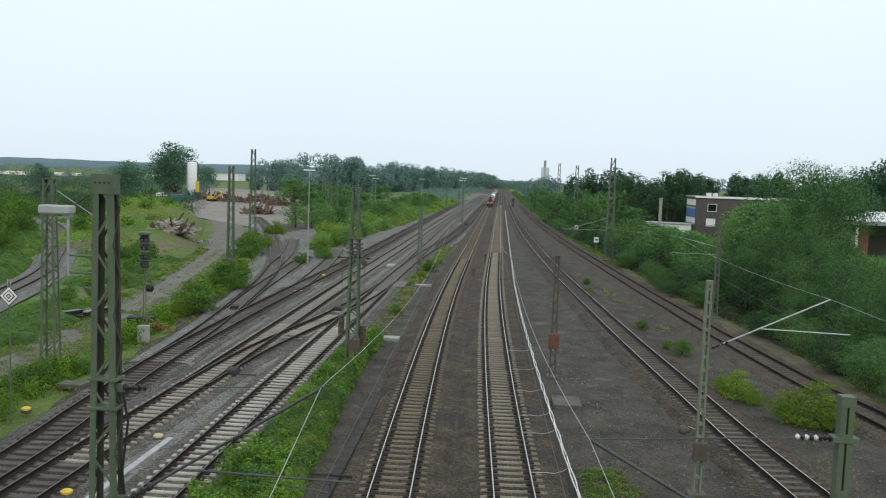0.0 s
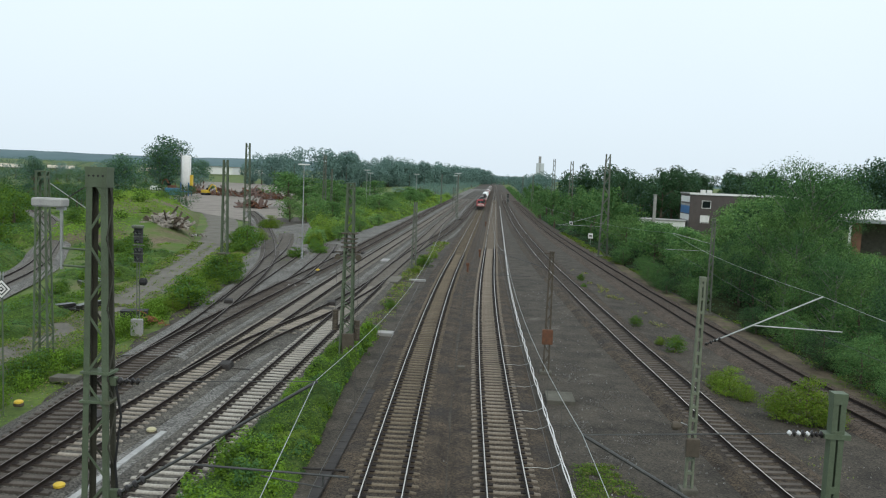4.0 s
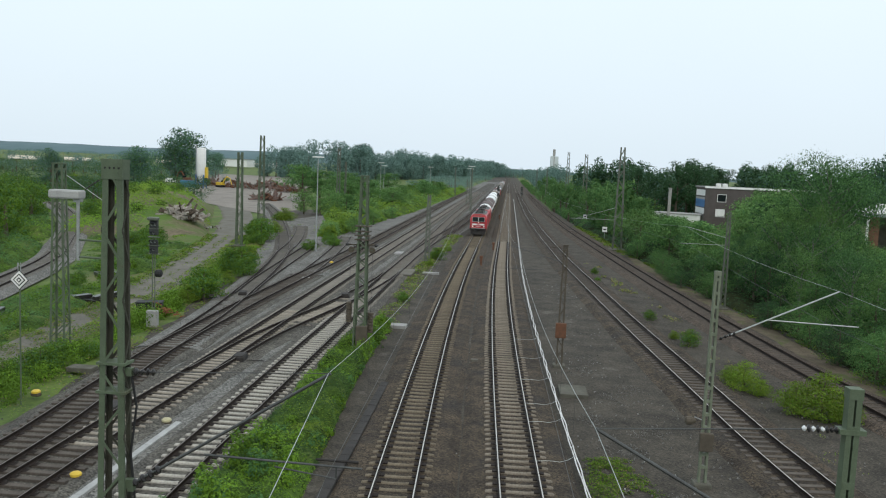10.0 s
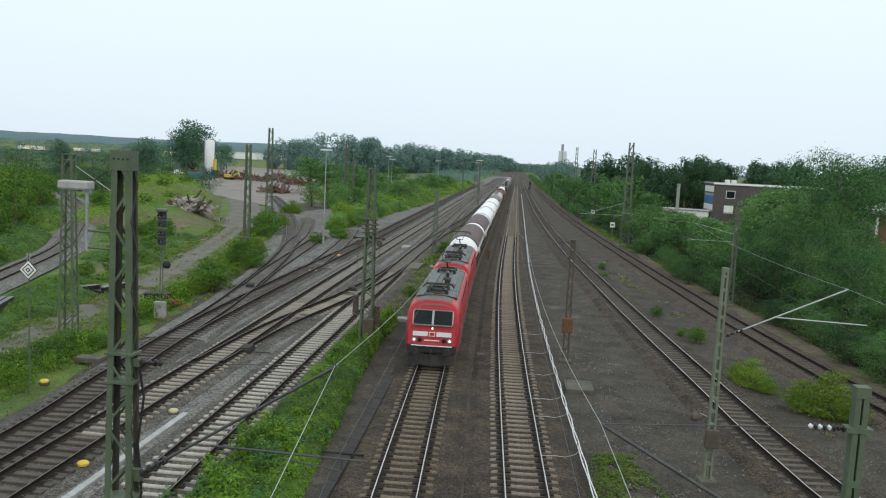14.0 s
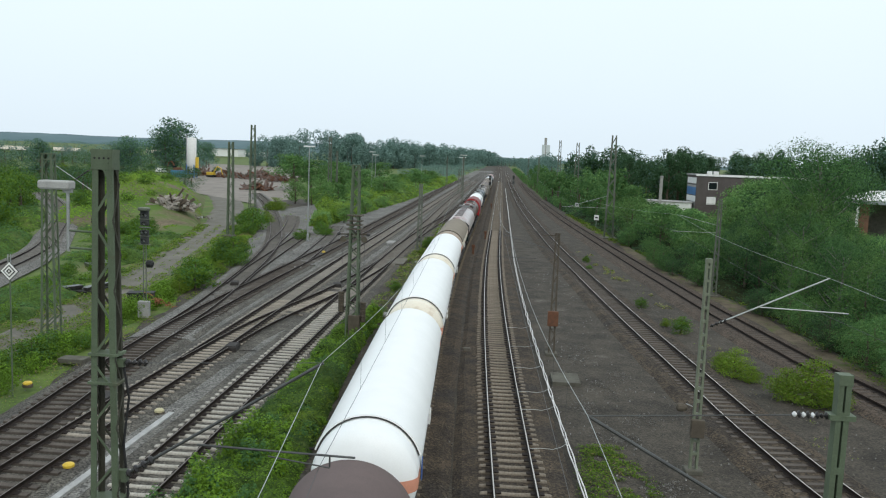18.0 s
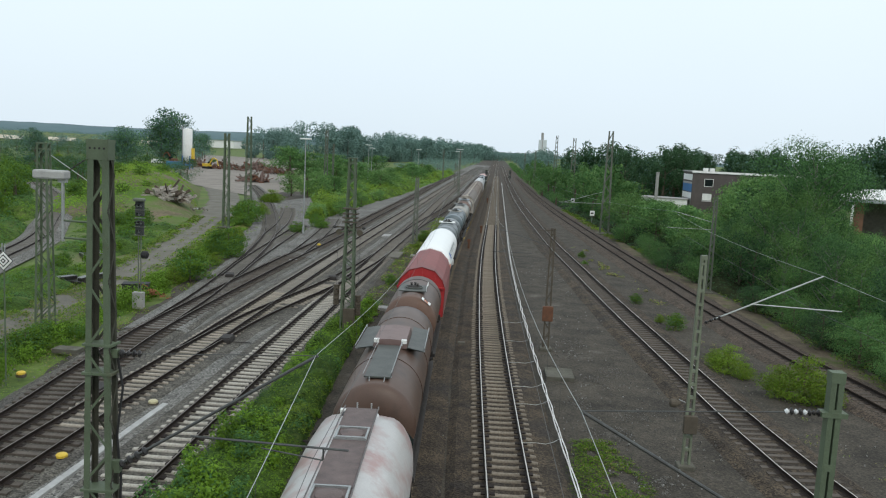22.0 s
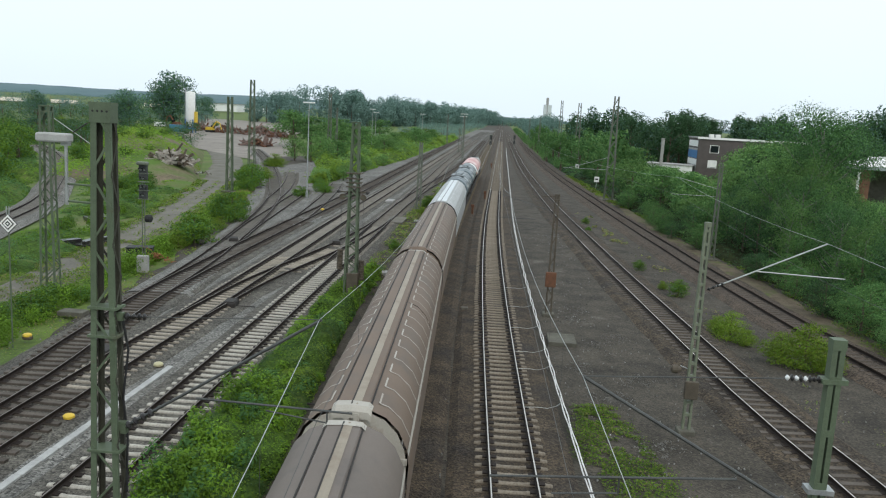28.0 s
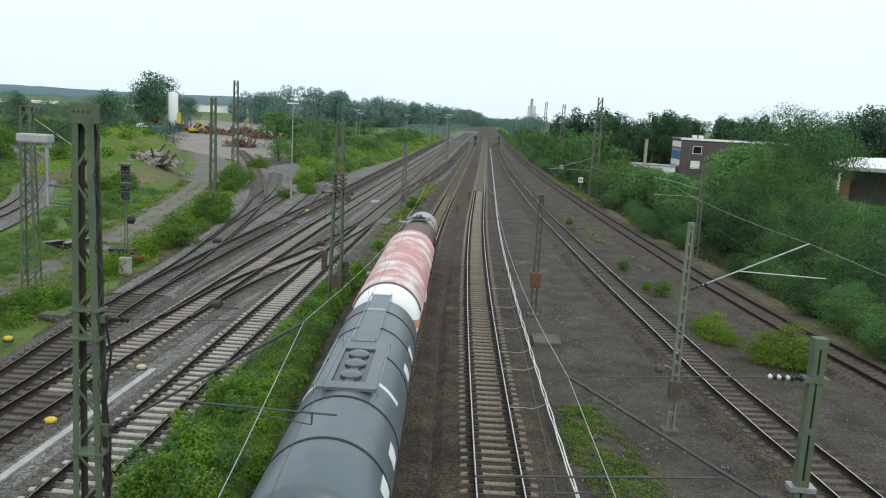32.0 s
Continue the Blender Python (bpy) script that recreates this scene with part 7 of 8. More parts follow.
part("blue_mark", Mesh().box(r + 0.03, r + 0.055, -h + 1.45, -h + 1.75, 2.35, 2.95), mat("blue_paint", (0.05, 0.12, 0.35), (0.04, 0.1, 0.3), 3, 0.5, bump=0), v)
v, L, r, zc, h = gas_wagon(90.0, 108.8, "white", "white", "white gas tank wagon with cream rust-stained ends", end="cream")
for s in (-1, 1):
    studs = Mesh()
    for k in range(12):
        studs.lathe([(0.06, r + 0.07), (0.05, r + 0.14), (0.01, r + 0.15)], 6, "x", (0, -h + 2 + k * 1.3, zc + 0.35)) if s > 0 else studs.lathe([(0.06, -r - 0.07), (0.05, -r - 0.14), (0.01, -r - 0.15)], 6, "x", (0, -h + 2 + k * 1.3, zc + 0.35))
    part("shield_bolts", studs, T["rib"], v)
gas_wagon(108.9, 127.7, "white", "white", "white gas tank wagon with rust-stained ends", end="cream")
gas_wagon(128.1, 146.7, "taupe", "cream", "gas tank wagon with a dull taupe sunshield and rusty ends", end="rustcream")

# silver-pink silo wagon with a roof walkway
v, L = vehicle("silo_wagon", 147.3, 169.3, "worn silver and pink silo wagon with five roof hatches")
running_gear(v, L)
h = L / 2 - 1.0
sec = [(math.sin(radians(a)) * 1.5, 2.72 + math.cos(radians(a)) * 1.5) for a in np.linspace(-108, 108, 25)] + [(0.9, 1.5), (-0.9, 1.5)]
rows = []
for y, k in ((-h, 0.94), (-h + 0.12, 0.97), (-h + 0.95, 1.0), (0, 1), (h - 0.95, 1), (h - 0.12, 0.97), (h, 0.94)):
    cap = {-h: 3.72, -h + 0.12: 3.84, h - 0.12: 3.84, h: 3.72}.get(y, 9)
    rows.append([(x * k, y, min(z, cap - 0.10 * x * x + 0.12) if z > 1.6 else z) for x, z in sec])
part("silo_body", Mesh().grid(rows, True, 0, True), T["pink"], v, smooth=True)
for e in (-1, 1):
    part("dark_end", Mesh().grid([[(x * 0.955, e * (h + 0.02), 1.35 + 0 * x), (x * 0.955, e * (h + 0.05), 3.74 - 0.10 * abs(x) ** 2 - 0.10 * abs(x) ** 6 / 4)] for x in np.linspace(-1.5, 1.5, 13)]), T["silodark"], v, "dark lower end panel")
    lad = Mesh()
    for s in (-0.2, 0.2):
        lad.bar((s, e * (h + 0.12), 1.1), (s, e * (h + 0.10), 4.2), 0.04)
    for z in np.arange(1.3, 4.2, 0.3):
        lad.bar((-0.2, e * (h + 0.12), z), (0.2, e * (h + 0.12), z), 0.03)
    part("end_ladder", lad, M["galv"], v)
    for x, mt, rr in ((-0.42, "signal_black", 0.16), (0.05, "galv", 0.10), (0.36, "porcelain", 0.11)):
        part("round_mark", Mesh().lathe([(rr, 3.96), (rr, 4.09), (0.02, 4.10)], 12, "z", (x, e * (h - 0.50), 0)), M[mt], v)
part("roof_walkway", Mesh().box(-0.42, 0.42, -h + 2.0, h - 0.5, 4.20, 4.25), T["silowalk"], v, "brownish roof walkway grating")
for s in (-0.46, 0.46):
    railing(v, [(s, -h + 2.0, 4.22), (s, -h + 2.0, 4.30), (s, h - 0.5, 4.30), (s, h - 0.5, 4.22)], name="walkway_rail", material=T["walk"])
for k in range(5):
    y = -h + 3.2 + k * (2 * h - 5.0) / 4.2
    part("hatch_frame", Mesh().box(-0.36, 0.36, y - 0.42, y - 0.36, 4.25, 4.33).box(-0.36, 0.36, y + 0.36, y + 0.42, 4.25, 4.30).box(-0.40, -0.35, y - 0.42, y + 0.42, 4.25, 4.30).box(0.35, 0.40, y - 0.42, y + 0.42, 4.25, 4.30), M["galv"], v)
    part("hatch_lid", Mesh().lathe([(0.30, 4.25), (0.30, 4.28), (0.24, 4.31), (0.02, 4.32)], 16, "z", (0, y, 0)), T["silowalk"], v, smooth=True)

# brown oily tank wagon with stepped walkways
v, h = tank_wagon(169.5, 185.4, "browntank", "oily brown tank wagon with top walkways and hatches", 1.36, 2.62, (-0.45, 0.08, 0.556), inset=1.2)
part("walkway", Mesh().box(-0.42, 0.42, -5.95, -1.75, 4.02, 4.07), T["oilywalk"], v, "dark green-grey top walkway")
railing(v, [(0.46, -5.95, 4.07), (0.46, -5.95, 4.22), (0.46, -1.75, 4.22), (0.46, -1.75, 4.07)])
railing(v, [(-0.46, -5.95, 4.07), (-0.46, -5.95, 4.14), (-0.46, -1.75, 4.14), (-0.46, -1.75, 4.07)], r=0.012)
part("hatch_cover", Mesh().grid([[(-0.64, y, 3.92), (-0.60, y, 4.22), (0, y, 4.27), (0.60, y, 4.22), (0.64, y, 3.92)] for y in (-1.6, 0.9)], False, 0, True), T["mauvebrown"], v, "mauve-brown box cover on the tank top")
for s in (-1, 1):
    part("cover_corner", Mesh().box(*sorted((s * 0.42, s * 0.615)), -1.625, -1.45, 4.11, 4.245), M["white_paint"], v)
    part("side_walkway", Mesh().grid([[(s * 0.66, y, 3.98), (s * 1.30, y, 3.86)] for y in (-1.65, 1.95)]).grid([[(s * 0.66, y, 3.94), (s * 1.30, y, 3.82)] for y in (-1.65, 1.95)]), T["oilywalk"], v)
    railing(v, [(s * 1.30, -1.65, 3.87), (s * 1.30, -1.65, 3.98), (s * 1.30, 1.95, 3.98), (s * 1.30, 1.95, 3.87)])
    railing(v, [(s * 0.2, -h - 0.08, 1.2), (s * 0.2, -h + 0.05, 3.0), (s * 0.22, -h + 0.45, 3.85), (s * 0.25, -5.95, 4.05)], r=0.016, name="ladder_stile")
part("end_platform", Mesh().box(-1.0, -0.45, -h - 0.22, -h - 0.03, 3.05, 3.25), M["white_paint"], v, "pale placard on the tank end")

# short rust-brown tank wagon behind it
v, h = tank_wagon(185.4, 194.2, "greybrown", "short rust-brown tank wagon with a dark platform", 1.36, 2.60, (0.55,), inset=0.7)
part("oily_belt", Mesh().lathe([(1.366, -h * 0.72), (1.368, 0.0), (1.366, h * 0.9)], 36, "y", (0, 0, 2.60)), T["browntank"], v, smooth=True)
platform(v, -1.1, 0.72, 1.9, 4.02, T["oilywalk"], rails=False, rim="oilywalk", lid="under")
railing(v, [(0.72, -2.0, 4.02), (0.72, -2.0, 4.2), (0.72, -0.2, 4.2), (0.72, -0.2, 4.02)], material=M["white_paint"])
part("hazard_panel", Mesh().grid([[(0.56, y, 3.86), (1.02, y, 3.53)] for y in (-h + 0.3, -h + 0.95)]), M["white_paint"], v, "white placard beside an orange plate")
part("hazard_plate", Mesh().grid([[(0.70, y, 3.79), (0.90, y, 3.645)] for y in (-h + 0.32, -h + 0.6)]), T["orange"], v)

# red covered wagon
v, L = vehicle("covered_wagon", 194.4, 205.4, "red covered wagon with a faded red canvas-like roof")
running_gear(v, L, inset=2.0)
h = L / 2 - 0.75
sec = [(-1.45, 1.15), (-1.5, 2.9), (-1.32, 3.45), (-0.8, 4.0), (0, 4.22), (0.8, 4.0), (1.32, 3.45), (1.5, 2.9), (1.45, 1.15)]
part("hood", Mesh().grid([[(x, y, z) for x, z in sec] for y in np.linspace(-h, h, 9)]), T["redroof"], v)
for e in (-1, 1):
    part("end_wall", Mesh().grid([[(x * 0.985, y, z * 0.99) for x, z in sec] for y in sorted((e * (h - 0.10), e * (h - 0.04)))], False, 0, True), T["redwagon"], v, "bright red end wall")
    for x in (-0.8, 0.0, 0.8):
        part("end_rib", Mesh().box(x - 0.06, x + 0.06, *sorted((e * (h - 0.04), e * (h + 0.05))), 1.2, 3.9 if x else 4.1), T["redwagon"], v)
    part("end_beam", Mesh().box(-1.5, 1.5, *sorted((e * (h - 0.04), e * (h + 0.08))), 2.9, 3.0), T["redwagon"], v)
for y in np.linspace(-h, h, 8):
    part("hood_rib", Mesh().grid([[(x * 1.008, y + d, z * 1.004 + 0.012) for x, z in sec[1:-1]] for d in (-0.04, 0.04)]), T["redroof"], v)

# white pressure tank
v, L, r, zc, h = gas_wagon(205.6, 222.9, None, "white", "smooth bright white gas tank wagon", stripe="orange")
for k, y in enumerate(np.arange(-4.4, 2.2, 0.72)):
    part("letter_bar", Mesh().grid([[(math.sin(radians(a)) * (r + 0.012), y + d, zc + math.cos(radians(a)) * (r + 0.012)) for a in (58, 64, 72 - 5 * (k % 3))] for d in (0, 0.30 + 0.12 * (k % 2))]), T["bluegrey"], v, "dark bar in place of the lettering")
part("blue_emblem", Mesh().grid([[(math.sin(radians(a)) * (r + 0.014), y, zc + math.cos(radians(a)) * (r + 0.014)) for a in (56, 66, 76)] for y in (-6.0, -5.5, -5.0)]), mat("emblem_blue", (0.06, 0.14, 0.40), (0.05, 0.12, 0.36), 3, 0.4, bump=0), v)

# blue-grey and pale tank wagons
v, h = tank_wagon(222.6, 238.2, "bluegrey2", "grey tank wagon with a white platform on top", 1.24, 2.62, (-0.72, -0.3, 0.3, 0.62), mid=(-1.0 + 0.06, -0.78, "bluegrey"), inset=0.8)
platform(v, 0.05 * h, 0.85, 1.6, 3.98, M["white_paint"])
v, h = tank_wagon(240.5, 254.6, "bluegrey", "blue-grey tank wagon with a pale platform and dome", 1.24, 2.62, (-0.56, 0.24, 0.80), inset=0.8, steps=True)
platform(v, -0.05, 0.85, 2.1, 3.98, T["palewarm"])
v, h = tank_wagon(254.6, 267.3, "palegrey", "dirty pale grey tank wagon with yellow steps", 1.22, 2.60, (), mid=(-0.93, -0.42, "palewarm"), steps=True, inset=0.7)
platform(v, 0.25, 0.82, 2.6, 3.96, T["apron"])
v, h = tank_wagon(267.3, 280.4, "greybrown", "rust-brown and grey tank wagon with a grey platform", 1.22, 2.60, (), mid=(-0.33, 0.36, "palegrey"), inset=0.7)
platform(v, -0.2, 0.88, 3.2, 3.96, T["bluegrey"])


# long sliding-wall wagons with a rounded roof
def sliding_wagon(u0, u1, skin, centre, label, ends="rib", ribs=True, dark_gap=False, lines=3, facets=False):
    v, L = vehicle("sliding_wall_wagon", u0, u1, label)
    running_gear(v, L, inset=3.0)
    h = L / 2 - 0.42
    sec = [(-1.42, 1.15), (-1.46, 2.75), (-1.40, 3.15), (-1.18, 3.62), (-0.85, 3.95), (-0.45, 4.12), (0, 4.17), (0.45, 4.12), (0.85, 3.95), (1.18, 3.62), (1.40, 3.15), (1.46, 2.75), (1.42, 1.15)]
    rib_mat = T["spinewhite"] if facets else T["rib"]
    for i, (y0, y1) in enumerate(((-h, -0.04), (0.04, h))):
        part("sliding_wall", Mesh().grid([[(x, y, z) for x, z in sec] for y in np.linspace(y0, y1, 6)]), T[skin], v, smooth=not facets)
        if ribs:
            n = 9
            for k in range(n):
                y = y0 + (y1 - y0) * (k + 0.5) / n
                for s in (-1, 1):
                    pts = [(x * s * 1.004, z + 0.012) for x, z in ((0.62, 4.06), (0.85, 3.95), (1.18, 3.62), (1.40, 3.15), (1.455, 2.80))]
                    part("wall_rib", Mesh().grid([[(x, y + d + 0.25 * j / 4, z) for j, (x, z) in enumerate(pts)] for d in (-0.03, 0.03)]), rib_mat, v)
            for s in (-1, 1):
                # the rib ends meet a pale seam in short lengths
                for k in range(n):
                    y = y0 + (y1 - y0) * (k + 0.5) / n
                    part("wall_seam", Mesh().grid([[(s * 0.60, q, 4.083), (s * 0.645, q, 4.066)] for q in (y, y + (y1 - y0) / n * 0.55)]), rib_mat, v)
        for s in (-1, 1):
            part("roof_seam", Mesh().grid([[(s * 1.418, y, 3.10), (s * 1.456, y, 2.98)] for y in (y0, y1)]), rib_mat, v)
    part("roof_spine", Mesh().grid([[(-0.42, y, 4.135), (-0.38, y, 4.19), (0, y, 4.215), (0.38, y, 4.19), (0.42, y, 4.135)] for y in np.linspace(-h + 0.1, h - 0.1, 6)]), T[skin if lines == 3 else centre], v, smooth=True)
    if lines == 3:
        part("worn_strip", Mesh().grid([[(-0.01, y, 4.221), (0.10, y, 4.222), (0.20, y, 4.212)] for y in np.linspace(-h + 0.1, h - 0.1, 6)]), T[centre], v)
    part("spine_groove", Mesh().box(-0.045, -0.005, -h + 0.1, h - 0.1, 4.2, 4.228), T["under"], v)
    for s in (-1, 1):
        part("spine_edge", Mesh().box(s * 0.44 - 0.018, s * 0.44 + 0.018, -h + 0.1, h - 0.1, 4.10, 4.155), T["under"] if lines == 3 else T[skin], v)
    for e in (-1, 1):
        part("end_wall", Mesh().grid([[(x * 0.96, y, 1.15 + (z - 1.15) * 0.97) for x, z in sec] for y in sorted((e * (h - 0.06), e * (h + 0.02)))], False, 0, True), T[ends], v)
        part("end_pillar", Mesh().bar((-0.12, e * (h + 0.06), 1.2), (-0.12, e * (h + 0.06), 4.05), 0.13).bar((0.12, e * (h + 0.06), 1.2), (0.12, e * (h + 0.06), 4.05), 0.13), T[ends], v)
        part("end_beam", Mesh().box(-1.42, 1.42, *sorted((e * (h + 0.0), e * (h + 0.1))), 2.78, 2.92), T[ends], v)
        part("end_cap", Mesh().grid([[(-0.5, e * y, z - 0.09), (-0.40, e * y, z), (0, e * y, z + 0.025), (0.40, e * y, z), (0.5, e * y, z - 0.09)] for y, z in ((h - 0.32, 4.205), (h - 0.02, 4.20), (h + 0.09, 4.08), (h + 0.10, 3.9))]), T["rib"] if ends == "rib" else T[skin], v)
        if dark_gap:
            rows = [[(x * k, e * (h + 0.05), 1.15 + (z - 1.15) * k2) for x, z in sec[1:-1]] for k, k2 in ((0.90, 0.93), (1.0, 1.0))]
            part("dark_gasket", Mesh().grid(rows), M["black"], v)
    return v


sliding_wagon(280.7, 306.9, "slidegrey", "spinepale", "dusty grey-brown sliding-wall wagon with a rounded ribbed roof", ribs=False)
sliding_wagon(307.0, 331.1, "slidebrown", "spinepale", "dusty brown sliding-wall wagon with pale curved ribs")
sliding_wagon(331.2, 355.4, "slidebrown", "spinepale", "dusty brown sliding-wall wagon with pale curved ribs", ends="slidebrown")
sliding_wagon(355.5, 380.2, "slidewhite", "spinewhite", "pale grey sliding-wall wagon with black end gaskets", ends="slidewhite", dark_gap=True, lines=1, facets=True)


def grey_tank(u0, u1, label):
    v, h = tank_wagon(u0, u1, "bluegrey", label, 1.48, 2.72, (-0.68, -0.36, 0.14, 0.46, 0.74), inset=0.85)
    part("walkway", Mesh().box(-0.34, 0.34, 0.22 * h, 1.02 * h, 4.22, 4.27), T["bluegrey"], v)
    for q in (-0.38, 0.38):
        railing(v, [(q, 0.22 * h, 4.24), (q, 0.22 * h, 4.34), (q, 1.02 * h, 4.34), (q, 1.02 * h, 4.0)], r=0.016, name="walkway_rail")
    part("walkway_plate", Mesh().box(-0.34, 0.34, 0.70 * h, 0.74 * h, 4.27, 4.285), T["palegrey"], v)
    part("dome_frame", Mesh().box(-0.80, -0.46, -0.30 * h, 0.22 * h, 4.16, 4.25).box(0.46, 0.80, -0.30 * h, 0.22 * h, 4.16, 4.25).box(-0.46, 0.46, 0.13 * h, 0.22 * h, 4.16, 4.25).box(-0.46, 0.46, -0.30 * h, -0.24 * h, 4.16, 4.25), T["bluegrey2"], v, "grey frame round the hatches")
    part("well_floor", Mesh().box(-0.46, 0.46, -0.24 * h, 0.13 * h, 4.10, 4.19), T["silodark"], v)
    for dy in (-0.16, -0.04, 0.07):
        part("hatch_lid", Mesh().lathe([(0.30, 4.19), (0.31, 4.25), (0.2, 4.31), (0.02, 4.33)], 14, "z", (0, dy * h, 0)), T["bluegrey2"], v, smooth=True)
    for q in (-0.84, 0.84):
        railing(v, [(q, -0.30 * h, 4.05), (q, -0.30 * h, 4.3), (q, 0.22 * h, 4.3), (q, 0.22 * h, 4.05)], r=0.016)
    band(v, -0.16 * h, 1.48, 2.72, 0.22, M["white_paint"], "white_band", 25, 62, 0.012, 8)
    band(v, -0.16 * h, 1.48, 2.72, 0.22, M["white_paint"], "white_band", -62, -25, 0.012, 8)
    for y, a in ((-0.78, 60), (-0.55, 62), (0.2, 60), (0.45, 62)):
        part("data_panel", Mesh().grid([[(math.sin(radians(b)) * 1.495, y * h + d, 2.72 + math.cos(radians(b)) * 1.495) for b in (a, a + 9, a + 18)] for d in (0, 0.75)]), M["white_paint"], v, "white data panel on the tank side")
    return v


grey_tank(380.6, 396.6, "dark blue-grey tank wagon with straps and a top walkway")
grey_tank(396.8, 415.2, "dark blue-grey tank wagon with straps and a top walkway")
v, L, r, zc, h = gas_wagon(415.3, 434.6, "coral", "white", "white gas tank wagon with a worn coral red sunshield", half=78)
part("white_spine", Mesh().grid([[(math.sin(radians(a)) * (r + 0.106), y, zc + math.cos(radians(a)) * (r + 0.106)) for a in (-5, 0, 5)] for y in np.linspace(-h + 1.3, h - 1.3, 5)]), T["white"], v)
v, h = tank_wagon(434.8, 448.2, "palegrey", "rusty grey tank wagon at the end of the train", 1.22, 2.60, (), mid=(-0.9, 0.1, "greybrown"), inset=0.8)
platform(v, 0.0, 0.82, 1.6, 3.96, T["apron"])


# ---- buildings and works ----
WALLG = mat("brick_grey_brown", (0.105, 0.09, 0.085), (0.075, 0.065, 0.062), 0.6, 0.9, bump=0.3, fine=12)
bx = thing("office_building", pose(49.0, 204, -0.6, 0, 0, -2), "three-storey grey-brown flat-roofed building with blue end panels", "building")
part("wall", Mesh().box(0, 27, 0, 12, 0, 10.0), WALLG, bx)
part("roof", Mesh().box(-0.25, 27.25, -0.25, 12.25, 10.0, 10.3), M["concrete"], bx)
part("roof_edge", Mesh().box(-0.3, 27.3, -0.32, -0.24, 9.85, 10.32), M["white_paint"], bx)
for x in (3.2, 4.8):
    part("roof_unit", Mesh().box(x, x + 1.1, 3, 4.2, 10.3, 11.1, c=0.05), M["white_paint"], bx)
for x, z, lit in ((3.0, 6.6, 0), (2.8, 2.9, 1), (2.8, -0.8, 1), (6.5, -0.8, 1), (14.8, 2.9, 0), (20.5, 2.9, 0)):
    if z > 0:
        w = part("window", Mesh().box(x, x + 2.0, -0.03, 0.1, z, z + 1.7), T["darkglass"], bx)
        part("frame", Mesh().box(x - 0.12, x + 2.12, -0.06, 0.02, z - 0.12, z).box(x - 0.12, x + 2.12, -0.06, 0.02, z + 1.7, z + 1.82).box(x - 0.12, x, -0.06, 0.02, z, z + 1.7).box(x + 2.0, x + 2.12, -0.06, 0.02, z, z + 1.7), M["white_paint"], w)
        if lit:
            part("blind", Mesh().box(x, x + 2.0, -0.045, -0.035, z + 0.1, z + 1.7), M["white_paint"], w)
bluem = mat("blue_panel", (0.06, 0.17, 0.36), (0.05, 0.14, 0.3), 1, 0.5, bump=0)
for z, h2, mt in ((0.3, 3.1, M["concrete"]), (3.3, 1.5, M["white_paint"]), (5.0, 2.0, bluem), (7.0, 0.5, M["concrete"]), (7.9, 1.5, M["white_paint"])):
    part("end_panel", Mesh().box(-0.06, 0.0, 0.4, 11.4, z, z + h2), mt, bx, "painted panel strip on the end wall")
can = thing("low_annexe", pose(55.5, 192, -0.6, 0, 0, -8), "low brick annexe with a pale sloping roof", "building")
part("wall", Mesh().box(0, 9, 0, 6, 0, 4.6), mat("brick_red", (0.19, 0.10, 0.08), (0.13, 0.07, 0.055), 0.7, 0.9, bump=0.3), can)
part("roof", Mesh().grid([[(-0.5, -0.6, 5.0), (9.5, -0.6, 6.4)], [(-0.5, 6.5, 5.0), (9.5, 6.5, 6.4)]]), M["white_paint"], can)
for x in (1.2, 3.6, 6.2):
    part("window", Mesh().box(x, x + 1.2, -0.05, 0.05, 2.2, 3.6), M["white_paint"], can)
sh = thing("white_hall", pose(36.5, 205, -0.6, 0, 0, -14), "long low white hall behind the trees", "building")
part("wall", Mesh().box(0, 11.5, 0, 8, 0, 3.0), M["white_paint"], sh)
part("roof", Mesh().box(-0.2, 11.7, -0.2, 8.2, 3.0, 3.2), M["concrete"], sh)
shed = thing("shed", pose(65.5, 158, -0.6, 0, 0, -20), "open shed with a pale grey roof on brick piers", "shed")
part("canopy", Mesh().box(-9.5, 24, -2.0, 4.0, 6.82, 6.95), M["concrete"], shed, "flat grey canopy")
part("roof", Mesh().grid([[(-1.0, 2, 6.97), (24, 2, 6.97)], [(5.0, 8, 8.6), (24, 8, 9.2)], [(5.0, 14, 8.6), (24, 14, 9.2)]]), M["white_paint"], shed, "pale sloping roof sheet")
part("fascia", Mesh().box(-9.6, 24, -2.2, -1.95, 6.35, 6.9), mat("sheet_metal_grey", (0.36, 0.38, 0.40), (0.28, 0.30, 0.31), 1, 0.5, 0.3, bump=0.05), shed)
# added dark block that gives the open shed its shaded interior
part("back_wall", Mesh().box(4.9, 22, 5, 10, 0, 6.2), M["footing"], shed)
part("brick_wall", Mesh().box(3.2, 4.9, 0, 6, 0, 6.2), mat("brick_orange", (0.25, 0.13, 0.085), (0.17, 0.09, 0.06), 0.7, 0.9, bump=0.3), shed)
part("pier", Mesh().box(2.6, 3.0, -1.8, -1.4, 0, 6.0), M["white_paint"], shed)
ch = thing("chimney", pose(37.5, 190, 0), "slim pale concrete chimney rising above the trees", "chimney")
part("shaft", Mesh().box(-0.32, 0.32, -0.32, 0.32, -0.6, 8.9), M["concrete"], ch)
part("cap", Mesh().box(-0.38, 0.38, -0.38, 0.38, 8.9, 9.05), M["concrete"], ch)
plantb = thing("silo_tower", pose(46, 860, 0), "far pale silo block with a dark stair head", "building")
# cladding is paled towards the sky colour, which paints the haze on it
